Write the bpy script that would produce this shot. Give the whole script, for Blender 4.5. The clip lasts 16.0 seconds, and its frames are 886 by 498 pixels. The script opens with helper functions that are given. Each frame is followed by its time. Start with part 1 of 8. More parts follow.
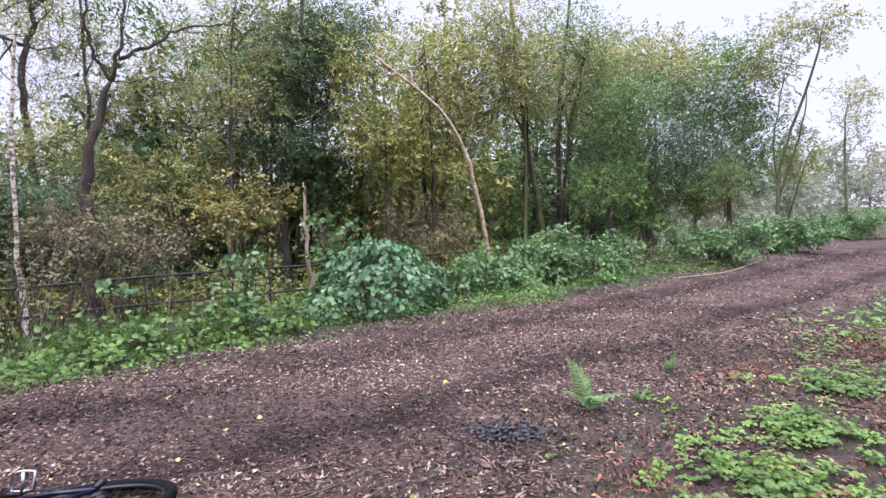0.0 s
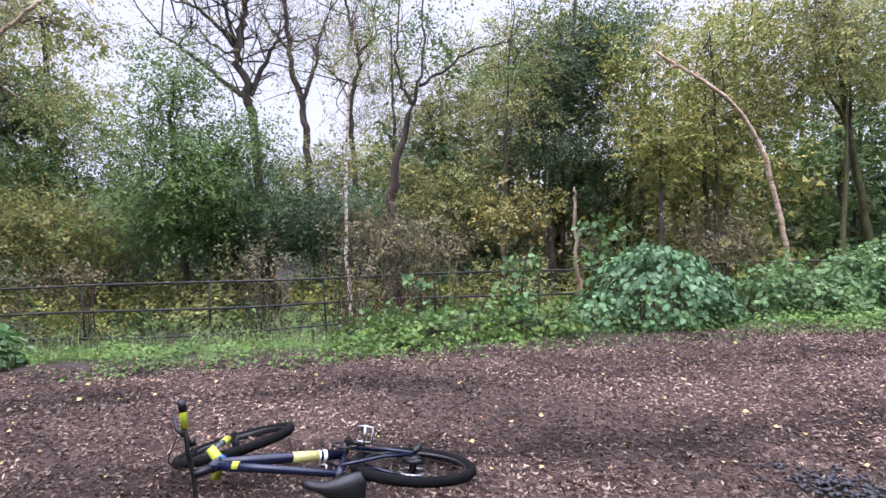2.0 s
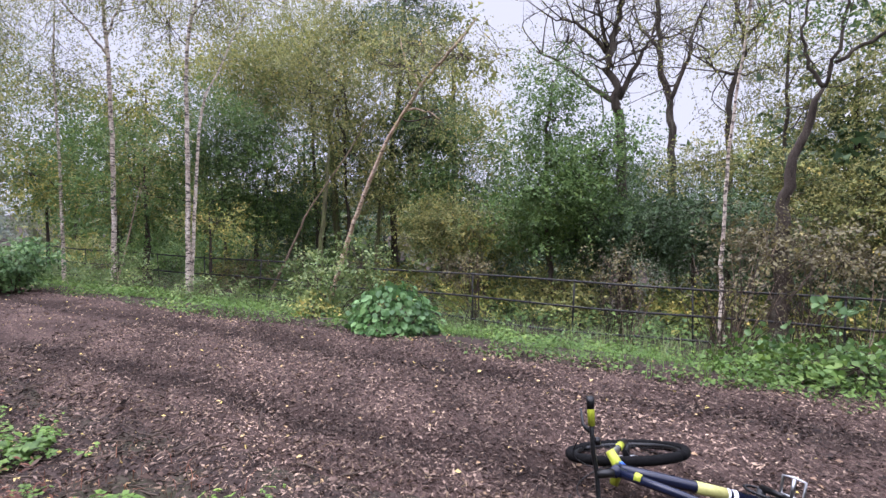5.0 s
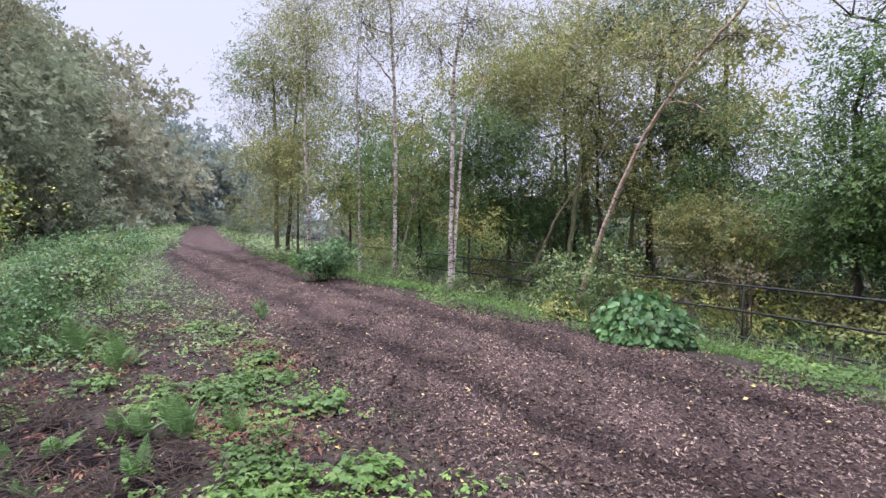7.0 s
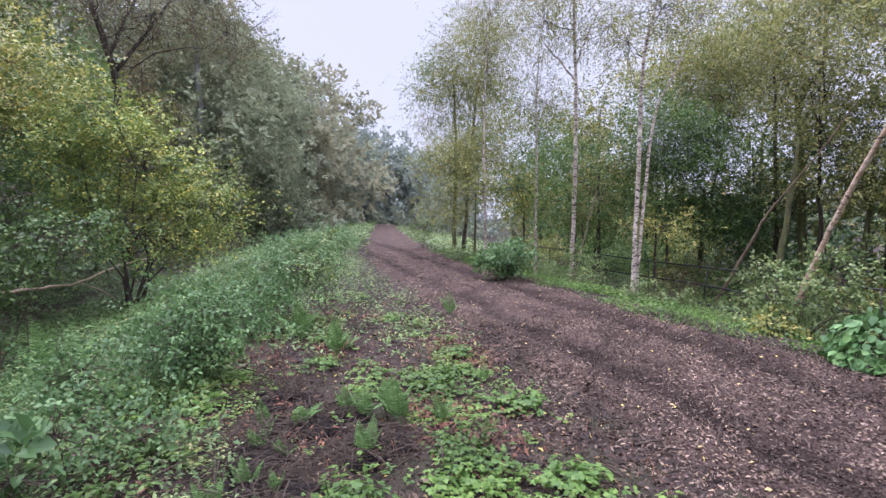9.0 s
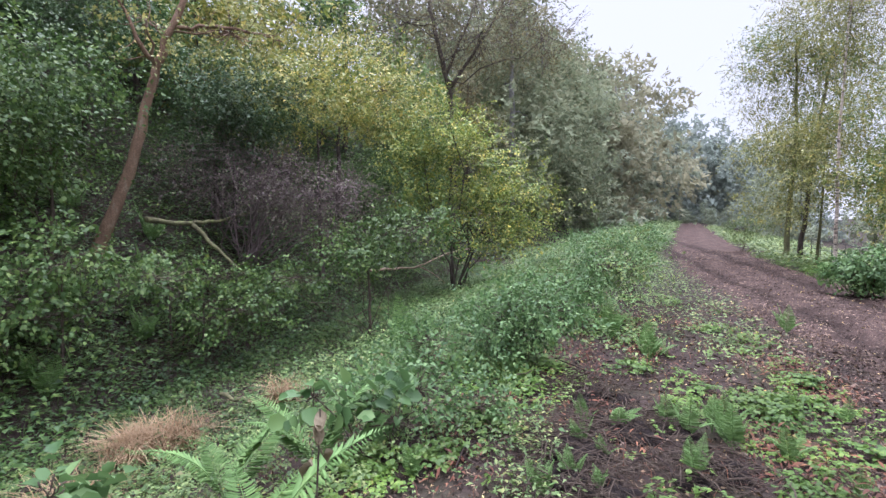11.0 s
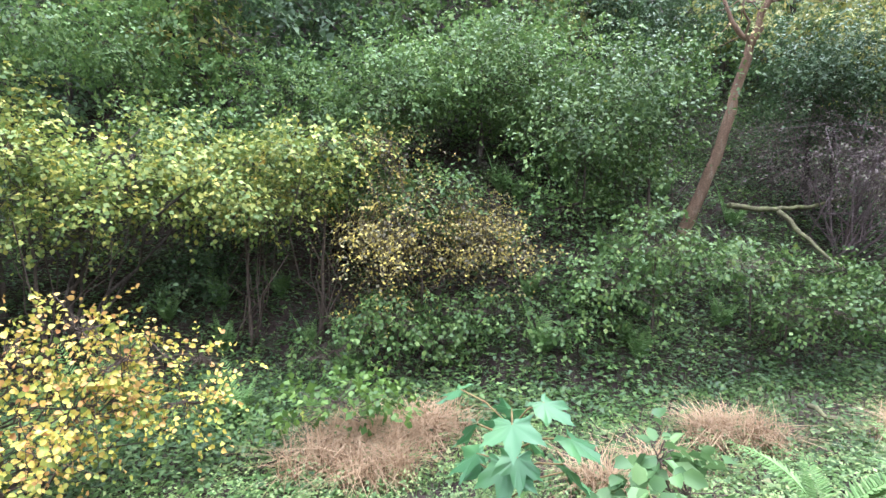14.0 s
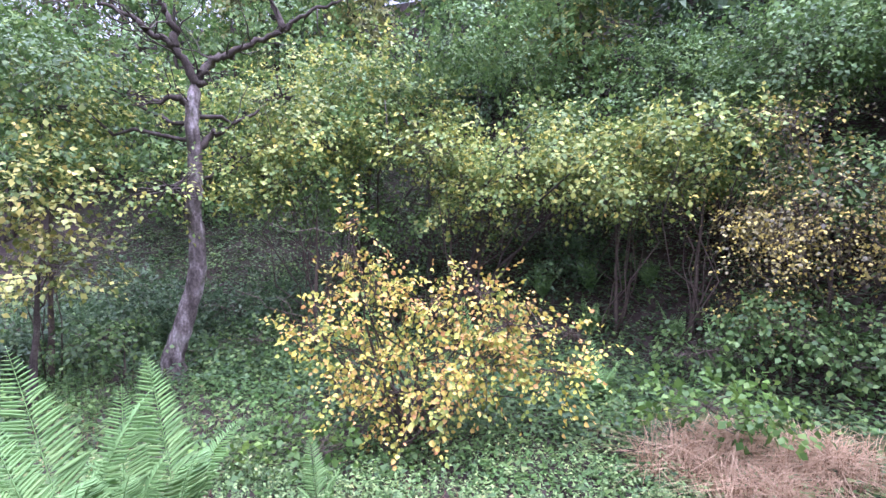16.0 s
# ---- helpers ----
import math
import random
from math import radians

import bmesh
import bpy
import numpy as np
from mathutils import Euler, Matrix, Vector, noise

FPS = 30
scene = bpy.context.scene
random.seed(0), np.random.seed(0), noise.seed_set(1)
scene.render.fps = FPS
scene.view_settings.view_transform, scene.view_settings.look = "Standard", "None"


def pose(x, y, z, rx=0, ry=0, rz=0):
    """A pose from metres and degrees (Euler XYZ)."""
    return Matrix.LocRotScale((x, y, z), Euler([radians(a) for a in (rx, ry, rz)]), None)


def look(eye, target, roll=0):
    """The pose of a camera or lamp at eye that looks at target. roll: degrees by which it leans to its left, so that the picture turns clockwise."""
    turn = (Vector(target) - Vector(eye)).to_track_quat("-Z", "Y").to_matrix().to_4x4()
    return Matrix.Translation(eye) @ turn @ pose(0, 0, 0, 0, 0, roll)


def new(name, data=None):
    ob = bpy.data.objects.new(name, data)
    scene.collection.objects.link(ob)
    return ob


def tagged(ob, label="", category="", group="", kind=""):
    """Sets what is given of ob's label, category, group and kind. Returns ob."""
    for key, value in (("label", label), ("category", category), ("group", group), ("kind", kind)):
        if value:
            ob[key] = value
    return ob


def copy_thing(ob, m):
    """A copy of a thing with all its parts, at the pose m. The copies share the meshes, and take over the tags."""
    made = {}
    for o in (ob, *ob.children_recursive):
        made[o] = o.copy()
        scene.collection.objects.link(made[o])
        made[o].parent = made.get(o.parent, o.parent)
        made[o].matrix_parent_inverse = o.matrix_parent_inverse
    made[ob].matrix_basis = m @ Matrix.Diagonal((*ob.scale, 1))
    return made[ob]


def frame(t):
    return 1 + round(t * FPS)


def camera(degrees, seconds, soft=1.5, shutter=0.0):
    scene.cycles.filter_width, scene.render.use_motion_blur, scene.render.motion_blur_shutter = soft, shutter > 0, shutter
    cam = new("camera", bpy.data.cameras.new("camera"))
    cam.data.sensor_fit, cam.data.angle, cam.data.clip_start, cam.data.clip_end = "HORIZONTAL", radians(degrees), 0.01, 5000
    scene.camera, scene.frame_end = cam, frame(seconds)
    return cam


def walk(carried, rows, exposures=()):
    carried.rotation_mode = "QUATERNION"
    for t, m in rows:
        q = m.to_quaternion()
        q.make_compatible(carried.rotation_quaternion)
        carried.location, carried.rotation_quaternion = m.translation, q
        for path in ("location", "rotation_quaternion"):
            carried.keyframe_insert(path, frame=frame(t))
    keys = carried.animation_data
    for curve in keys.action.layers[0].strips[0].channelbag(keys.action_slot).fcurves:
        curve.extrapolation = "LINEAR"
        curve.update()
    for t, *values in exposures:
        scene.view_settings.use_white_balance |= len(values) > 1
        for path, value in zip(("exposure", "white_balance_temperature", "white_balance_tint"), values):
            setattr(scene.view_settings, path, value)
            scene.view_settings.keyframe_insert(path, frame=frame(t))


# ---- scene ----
cam = camera(81.1, 16.0)
PATH = [
    (0, (0.177, -0.239, 1.652), (0.162, 1.751, 1.455), 0.1),
    (0.5, (0.134, -0.243, 1.655), (-0.094, 1.734, 1.46), -0.5),
    (1, (0.097, -0.244, 1.656), (-0.359, 1.694, 1.465), -0.7),
    (1.5, (0.044, -0.258, 1.653), (-0.666, 1.603, 1.471), -0.7),
    (2, (-0.026, -0.266, 1.645), (-0.975, 1.486, 1.472), -0.8),
    (2.5, (-0.065, -0.286, 1.65), (-1.226, 1.336, 1.495), -1.1),
    (3, (-0.136, -0.308, 1.639), (-1.48, 1.165, 1.492), -1.3),
    (3.2, (-0.121, -0.324, 1.65), (-1.523, 1.095, 1.507), -1.7),
    (5.3, (-0.415, -0.43, 1.619), (-2.289, 0.256, 1.474), 0.4),
    (5.5, (-0.424, -0.425, 1.619), (-2.335, 0.149, 1.478), 0.5),
    (6, (-0.404, -0.389, 1.614), (-2.375, -0.076, 1.482), 0.5),
    (6.5, (-0.392, -0.377, 1.614), (-2.385, -0.286, 1.479), -0.1),
    (7, (-0.362, -0.363, 1.618), (-2.355, -0.454, 1.487), -0.4),
    (7.5, (-0.375, -0.394, 1.622), (-2.352, -0.665, 1.491), -0.3),
    (8, (-0.372, -0.455, 1.636), (-2.323, -0.875, 1.503), -0.9),
    (8.2, (-0.376, -0.492, 1.635), (-2.314, -0.968, 1.504), -0.9),
    (10.3, (-0.153, -0.789, 1.661), (-1.704, -2.043, 1.521), 0.2),
    (10.5, (-0.158, -0.801, 1.656), (-1.621, -2.157, 1.516), 0.1),
    (11, (-0.168, -0.801, 1.651), (-1.372, -2.392, 1.511), 0.3),
    (11.5, (-0.171, -0.826, 1.644), (-1.079, -2.602, 1.498), 0.2),
    (12, (-0.169, -0.868, 1.628), (-0.788, -2.764, 1.481), 0.2),
    (12.5, (-0.145, -0.877, 1.628), (-0.478, -2.841, 1.454), -0.0),
    (13, (-0.069, -0.934, 1.63), (-0.161, -2.924, 1.449), -0.7),
    (13.5, (0.008, -0.99, 1.633), (0.212, -2.97, 1.443), -1.2),
    (14, (0.026, -1.047, 1.612), (0.717, -2.916, 1.438), -0.9),
    (14.5, (0.018, -1.127, 1.586), (1.163, -2.757, 1.404), -0.4),
    (15, (0.025, -1.174, 1.562), (1.476, -2.54, 1.393), -0.5),
    (15.5, (0.08, -1.102, 1.56), (1.719, -2.234, 1.384), -0.7),
    (16, (0.104, -1.039, 1.562), (1.815, -2.056, 1.371), -1.0),
]
walk(cam, [(t, look(eye, target, roll)) for t, eye, target, roll in PATH],
     exposures=((0, 0.7, 5800, 23), (3, 0.72, 5800, 23), (5.5, 0.5, 5900, 22), (8, 0.48, 5700, 23), (10.5, 0.6, 5800, 23), (11, 0.68, 5800, 20), (12.5, 1.27, 5700, 14), (14, 1.52, 5650, 15), (16, 1.37, 5250, 36)))

# ---- world and light: a bright, misty, overcast autumn day ----
SKY_LOW, SKY_HIGH = 0.64, 4.8
world = bpy.data.worlds.new("overcast_sky")
scene.world = world
world.use_nodes = True
wn, wl = world.node_tree.nodes, world.node_tree.links
sky = wn.new("ShaderNodeTexSky")
sky.sky_type, sky.sun_disc = "NISHITA", False
sky.sun_elevation, sky.sun_rotation = radians(42), radians(200)
# clouded sky: Nishita tinted over by cloud that is brighter overhead than at the horizon
coord = wn.new("ShaderNodeTexCoord")
parts = wn.new("ShaderNodeSeparateXYZ")
wl.new(coord.outputs["Generated"], parts.inputs[0])
lift = wn.new("ShaderNodeMapRange")
lift.interpolation_type = "SMOOTHSTEP"
lift.inputs["From Min"].default_value, lift.inputs["From Max"].default_value = 0.36, 0.92
lift.inputs["To Min"].default_value, lift.inputs["To Max"].default_value = SKY_LOW, SKY_HIGH
wl.new(parts.outputs["Z"], lift.inputs["Value"])
cloud = wn.new("ShaderNodeMix")
cloud.data_type = "RGBA"
cloud.inputs["Factor"].default_value = 0.95
dim = wn.new("ShaderNodeVectorMath")
dim.operation = "SCALE"
dim.inputs["Scale"].default_value = 0.12
wl.new(sky.outputs[0], dim.inputs[0])
wl.new(dim.outputs[0], cloud.inputs["A"])
cloud.inputs["B"].default_value = (0.955, 0.975, 1.05, 1)
wl.new(cloud.outputs["Result"], wn["Background"].inputs["Color"])
wl.new(lift.outputs[0], wn["Background"].inputs["Strength"])
sun_data = bpy.data.lights.new("sun", "SUN")
sun_data.energy, sun_data.angle, sun_data.color = 1.5, radians(40), (1.0, 0.97, 0.92)
sun = new("sun", sun_data)
sun.matrix_world = look((0, 0, 30), (8, 16, 0))

# ---- the lie of the land ----
# s runs along the track, m across it: track 2.2..5.4, fence 9.0, ditch -4.8..-6, bank beyond
UX, UY = 0.795, 0.605


def bend(s):
    a, b = np.maximum(0, s - 10), np.maximum(0, -16 - s)
    return 0.17 * a * a / (a + 8) + 0.17 * b * b / (b + 8)


def sst(a, b, x):
    t = np.clip((x - a) / (b - a), 0, 1)
    return t * t * (3 - 2 * t)


def to_sm(x, y):
    s = UX * x + UY * y
    return s, -UY * x + UX * y - bend(s)


def to_xy(s, m):
    n = m + bend(s)
    return UX * s - UY * n, UY * s + UX * n


def lie(s, m):
    z = -0.72 * sst(5.4, 9, m) - 3.2 * sst(9, 26, m) + 9 * sst(55, 200, m)
    z = z + 0.06 * sst(2.2, 0.6, m) - 0.86 * sst(-1.2, -4.8, m)
    toe = -6.0 - 2.5 * sst(-5, 0, s)
    return z + 0.8 * np.clip(toe - m, 0, 14) + 0.3 * np.clip(toe - 14 - m, 0, 60)


def terr(x, y):
    return lie(*to_sm(x, y))


def wob(x, y, k, seed=0.0):
    """Cheap smooth unevenness between -1 and 1."""
    return (np.sin(k * (x * 1.3 + y * 0.7) + seed) + np.sin(k * (x * -0.6 + y * 1.7) + 2.1 * seed + 1)
            + np.sin(k * (x * 2.3 - y * 1.9) + 3.7 * seed + 2)) / 3


# ---- mesh helpers ----
def mesh_of(name, V, F, smooth=False):
    """A mesh from arrays: V (n, 3), F (m, 3 or 4)."""
    me = bpy.data.meshes.new(name)
    V, F = np.asarray(V, np.float32), np.asarray(F, np.int32)
    me.vertices.add(len(V))
    me.vertices.foreach_set("co", V.ravel())
    k = F.shape[1]
    me.loops.add(F.size)
    me.loops.foreach_set("vertex_index", F.ravel())
    me.polygons.add(len(F))
    me.polygons.foreach_set("loop_start", np.arange(0, F.size, k, dtype=np.int32))
    if smooth:
        me.polygons.foreach_set("use_smooth", np.ones(len(F), bool))
    me.update(calc_edges=True)
    return me


class Heap:
    """Collects quads."""

    def __init__(self):
        self.v, self.f, self.n = [], [], 0

    def add(self, V, F):
        self.v.append(np.asarray(V, float))
        self.f.append(np.asarray(F, int) + self.n)
        self.n += len(V)

    def mesh(self, name, smooth=True):
        return mesh_of(name, np.concatenate(self.v), np.concatenate(self.f), smooth)


def spline(P, n):
    """A smooth line through P with n points a stretch."""
    P = np.asarray(P, float)
    if len(P) < 3:
        t = np.linspace(0, 1, n + 1)[:, None]
        return P[0] * (1 - t) + P[-1] * t
    Q = np.vstack([2 * P[0] - P[1], P, 2 * P[-1] - P[-2]])
    out = []
    for i in range(1, len(Q) - 2):
        a, b, c, d = Q[i - 1], Q[i], Q[i + 1], Q[i + 2]
        for t in np.linspace(0, 1, n, endpoint=False):
            out.append(0.5 * (2 * b + (c - a) * t + (2 * a - 5 * b + 4 * c - d) * t * t + (3 * b - a - 3 * c + d) * t ** 3))
    out.append(P[-1])
    return np.array(out)


def tube(heap, P, R, sides=7, rough=0.0, rng=None, closed=False):
    """A round bar along P with the radii R."""
    P = np.asarray(P, float)
    n = len(P)
    R = np.broadcast_to(np.asarray(R, float), (n,))
    T = np.gradient(P, axis=0)
    if closed:
        T = np.roll(P, -1, 0) - np.roll(P, 1, 0)
    T /= np.linalg.norm(T, axis=1, keepdims=True) + 1e-9
    ref = np.array([0.0, 0, 1]) if abs(T[:, 2]).mean() < 0.8 else np.array([1.0, 0, 0])
    A = np.cross(T, ref)
    A /= np.linalg.norm(A, axis=1, keepdims=True) + 1e-9
    B = np.cross(T, A)
    a = np.arange(sides) * 2 * np.pi / sides
    rad = R[:, None] * (1 + (rough * rng.standard_normal((n, sides)) if rough else 0))
    V = P[:, None] + rad[..., None] * (A[:, None] * np.cos(a)[None, :, None] + B[:, None] * np.sin(a)[None, :, None])
    i, j = np.meshgrid(np.arange(n if closed else n - 1), np.arange(sides), indexing="ij")
    k, i2 = (j + 1) % sides, (i + 1) % n
    F = np.stack([i * sides + j, i * sides + k, i2 * sides + k, i2 * sides + j], -1).reshape(-1, 4)
    V = V.reshape(-1, 3)
    if not closed:
        c = len(V)
        V = np.vstack([V, P[:1], P[-1:]])
        j = np.arange(sides)
        k = (j + 1) % sides
        h = (j + 2) % sides
        e = (n - 1) * sides
        caps = []
        for q in range(0, sides, 2):
            caps.append((c, (q + 2) % sides if sides % 2 == 0 else min(q + 2, sides) % sides, (q + 1) % sides, q))
            caps.append((c + 1, e + q, e + (q + 1) % sides, e + ((q + 2) % sides if sides % 2 == 0 else min(q + 2, sides) % sides)))
        caps = [q for q in caps if len(set(q)) == 4]
        F = np.vstack([F, np.array(caps, int)])
    heap.add(V, F)


def unit(a):
    return a / (np.linalg.norm(a, axis=-1, keepdims=True) + 1e-9)


def leaf_quads(pos, axis, up, length, ratio=0.75, fold=0.18, waist=0.45):
    """One folded four-cornered leaf at each place."""
    axis = unit(axis)
    side = unit(np.cross(axis, up))
    nor = np.cross(side, axis)
    L = np.broadcast_to(np.asarray(length, float), (len(pos),))[:, None]
    mid = pos + axis * L * waist + nor * L * fold * 0.5
    tip = pos + axis * L - nor * L * fold * 0.7
    V = np.stack([pos, mid - side * L * ratio / 2, tip, mid + side * L * ratio / 2], 1).reshape(-1, 3)
    return V, np.arange(len(pos) * 4).reshape(-1, 4)


def leaf_tris(pos, axis, up, length, ratio=0.75):
    """Small leaves far off: one pointed triangle each."""
    axis = unit(axis)
    side = unit(np.cross(axis, up))
    L = np.broadcast_to(np.asarray(length, float), (len(pos),))[:, None]
    V = np.stack([pos - side * L * ratio / 2, pos + side * L * ratio / 2, pos + axis * L], 1).reshape(-1, 3)
    return V, np.arange(len(pos) * 3).reshape(-1, 3)


def leaf_hexes(pos, axis, up, length, ratio=0.8, fold=0.15):
    """Rounder leaves: two quads each."""
    axis = unit(axis)
    side = unit(np.cross(axis, up))
    nor = np.cross(side, axis)
    L = np.broadcast_to(np.asarray(length, float), (len(pos),))[:, None]
    w = L * ratio / 2
    rows = [pos, pos + axis * L * 0.25 - side * w * 0.9 + nor * L * fold, pos + axis * L * 0.68 - side * w * 0.85 + nor * L * fold * 0.6,
            pos + axis * L - nor * L * fold, pos + axis * L * 0.68 + side * w * 0.85 + nor * L * fold * 0.6,
            pos + axis * L * 0.25 + side * w * 0.9 + nor * L * fold]
    V = np.stack(rows, 1).reshape(-1, 3)
    b = np.arange(len(pos))[:, None] * 6
    F = np.concatenate([b + np.array([[0, 1, 2, 3]]), b + np.array([[0, 3, 4, 5]])], 0)
    return V, F


# ---- materials ----
def material(name):
    m = bpy.data.materials.new(name)
    m.use_nodes = True
    return m, m.node_tree.nodes, m.node_tree.links, m.node_tree.nodes["Principled BSDF"]


def ramp(nodes, stops):
    r = nodes.new("ShaderNodeValToRGB")
    e = r.color_ramp.elements
    while len(e) < len(stops):
        e.new(0.5)
    for el, (p, c) in zip(e, stops):
        el.position, el.color = p, (*c, 1)
    return r


def noise_node(nodes, links, scale, detail=4, rough=0.6, stretch=None, turn=None):
    n = nodes.new("ShaderNodeTexNoise")
    n.inputs["Scale"].default_value, n.inputs["Detail"].default_value, n.inputs["Roughness"].default_value = scale, detail, rough
    co = nodes.new("ShaderNodeTexCoord")
    mp = nodes.new("ShaderNodeMapping")
    if stretch:
        mp.inputs["Scale"].default_value = stretch
    if turn:
        mp.inputs["Rotation"].default_value = turn
    links.new(co.outputs["Object"], mp.inputs[0])
    links.new(mp.outputs[0], n.inputs["Vector"])
    return n


def rut_tone(nodes, links, low=0.45):
    """A factor that darkens two wandering wheel bands along the track, where the mulch lies wet and pressed."""
    co = nodes.new("ShaderNodeTexCoord")
    dot = nodes.new("ShaderNodeVectorMath")
    dot.operation = "DOT_PRODUCT"
    dot.inputs[1].default_value = (-UY, UX, 0)
    links.new(co.outputs["Object"], dot.inputs[0])
    wander = noise_node(nodes, links, 0.55, 3, 0.6)
    shift = nodes.new("ShaderNodeMath")
    shift.operation = "MULTIPLY_ADD"
    shift.inputs[1].default_value = 0.9
    links.new(wander.outputs["Fac"], shift.inputs[0])
    links.new(dot.outputs["Value"], shift.inputs[2])
    span = nodes.new("ShaderNodeMapRange")
    span.inputs["From Min"].default_value, span.inputs["From Max"].default_value = 2.4, 6.4
    links.new(shift.outputs[0], span.inputs["Value"])
    one, dark = (1, 1, 1), (low, low, low)
    r = ramp(nodes, [(0.0, one), (0.17, one), (0.25, dark), (0.33, one), (0.52, one), (0.63, dark), (0.75, one), (1.0, one)])
    links.new(span.outputs[0], r.inputs[0])
    return r.outputs[0]


def multiplied(nodes, links, a, c):
    mx = nodes.new("ShaderNodeMix")
    mx.data_type, mx.blend_type = "RGBA", "MULTIPLY"
    mx.inputs["Factor"].default_value = 1.0
    links.new(a, mx.inputs["A"])
    links.new(c, mx.inputs["B"])
    return mx.outputs["Result"]


def leaf_material(name, stops, rough=0.5, glow=0.30, tint=0.16, spray=2.6, mixed=0.5):
    """Leaves: coloured by the spray they grow on and each a little its own, thin enough to let light through."""
    m, nodes, links, bsdf = material(name)
    geo = nodes.new("ShaderNodeNewGeometry")
    r = ramp(nodes, stops)
    own = nodes.new("ShaderNodeMath")
    own.operation = "MULTIPLY"
    own.inputs[1].default_value = mixed
    links.new(geo.outputs["Random Per Island"], own.inputs[0])
    twig = noise_node(nodes, links, spray, 3, 0.6)
    wide = nodes.new("ShaderNodeMapRange")
    wide.inputs["From Min"].default_value, wide.inputs["From Max"].default_value = 0.32, 0.70
    wide.inputs["To Min"].default_value, wide.inputs["To Max"].default_value = 0.0, 1 - mixed
    links.new(twig.outputs["Fac"], wide.inputs["Value"])
    total = nodes.new("ShaderNodeMath")
    links.new(own.outputs[0], total.inputs[0])
    links.new(wide.outputs[0], total.inputs[1])
    links.new(total.outputs[0], r.inputs[0])
    pat = noise_node(nodes, links, 0.7, 2)
    hsv = nodes.new("ShaderNodeHueSaturation")
    mr = nodes.new("ShaderNodeMapRange")
    mr.inputs["From Min"].default_value, mr.inputs["From Max"].default_value = 0.3, 0.7
    mr.inputs["To Min"].default_value, mr.inputs["To Max"].default_value = 1 - 2.2 * tint, 1 + 2.2 * tint
    links.new(pat.outputs["Fac"], mr.inputs["Value"])
    links.new(mr.outputs[0], hsv.inputs["Value"])
    links.new(r.outputs[0], hsv.inputs["Color"])
    links.new(hsv.outputs[0], bsdf.inputs["Base Color"])
    bsdf.inputs["Roughness"].default_value = rough
    bsdf.inputs["Specular IOR Level"].default_value = 0.25
    tr = nodes.new("ShaderNodeBsdfTranslucent")
    links.new(hsv.outputs[0], tr.inputs["Color"])
    mix = nodes.new("ShaderNodeMixShader")
    mix.inputs[0].default_value = glow
    links.new(bsdf.outputs[0], mix.inputs[1])
    links.new(tr.outputs[0], mix.inputs[2])
    links.new(mix.outputs[0], nodes["Material Output"].inputs["Surface"])
    return m


def surface(name, stops, scale, rough=0.85, bump=0.4, dist=0.02, stretch=None, turn=None, detail=6, fine=None, metal=0.0, bands=None, ruts=False):
    """A grained surface: one noise for colour at two scales and relief."""
    m, nodes, links, bsdf = material(name)
    n = noise_node(nodes, links, scale, detail, 0.65, stretch, turn)
    r = ramp(nodes, stops)
    links.new(n.outputs["Fac"], r.inputs[0])
    col = r.outputs[0]
    if fine:
        n2 = noise_node(nodes, links, fine, 3, 0.6)
        mr = nodes.new("ShaderNodeMapRange")
        mr.inputs["From Min"].default_value, mr.inputs["From Max"].default_value = 0.3, 0.7
        mr.inputs["To Min"].default_value, mr.inputs["To Max"].default_value = 0.6, 1.4
        links.new(n2.outputs["Fac"], mr.inputs["Value"])
        hsv = nodes.new("ShaderNodeHueSaturation")
        links.new(mr.outputs[0], hsv.inputs["Value"])
        links.new(col, hsv.inputs["Color"])
        col = hsv.outputs[0]
    if bands:
        nb = noise_node(nodes, links, bands[0], 3, 0.7, bands[1])
        rb = ramp(nodes, [(bands[2] - 0.04, (0, 0, 0)), (bands[2] + 0.04, (1, 1, 1))])
        links.new(nb.outputs["Fac"], rb.inputs[0])
        mx = nodes.new("ShaderNodeMix")
        mx.data_type = "RGBA"
        links.new(rb.outputs[0], mx.inputs["Factor"])
        links.new(col, mx.inputs["A"])
        mx.inputs["B"].default_value = (*bands[3], 1)
        col = mx.outputs["Result"]
    if ruts:
        col = multiplied(nodes, links, col, rut_tone(nodes, links))
    links.new(col, bsdf.inputs["Base Color"])
    bsdf.inputs["Roughness"].default_value, bsdf.inputs["Metallic"].default_value = rough, metal
    bsdf.inputs["Specular IOR Level"].default_value = 0.06 if rough > 0.8 else 0.3
    if bump:
        bp = nodes.new("ShaderNodeBump")
        bp.inputs["Strength"].default_value, bp.inputs["Distance"].default_value = bump, dist
        links.new(n.outputs["Fac"], bp.inputs["Height"])
        links.new(bp.outputs[0], bsdf.inputs["Normal"])
    return m


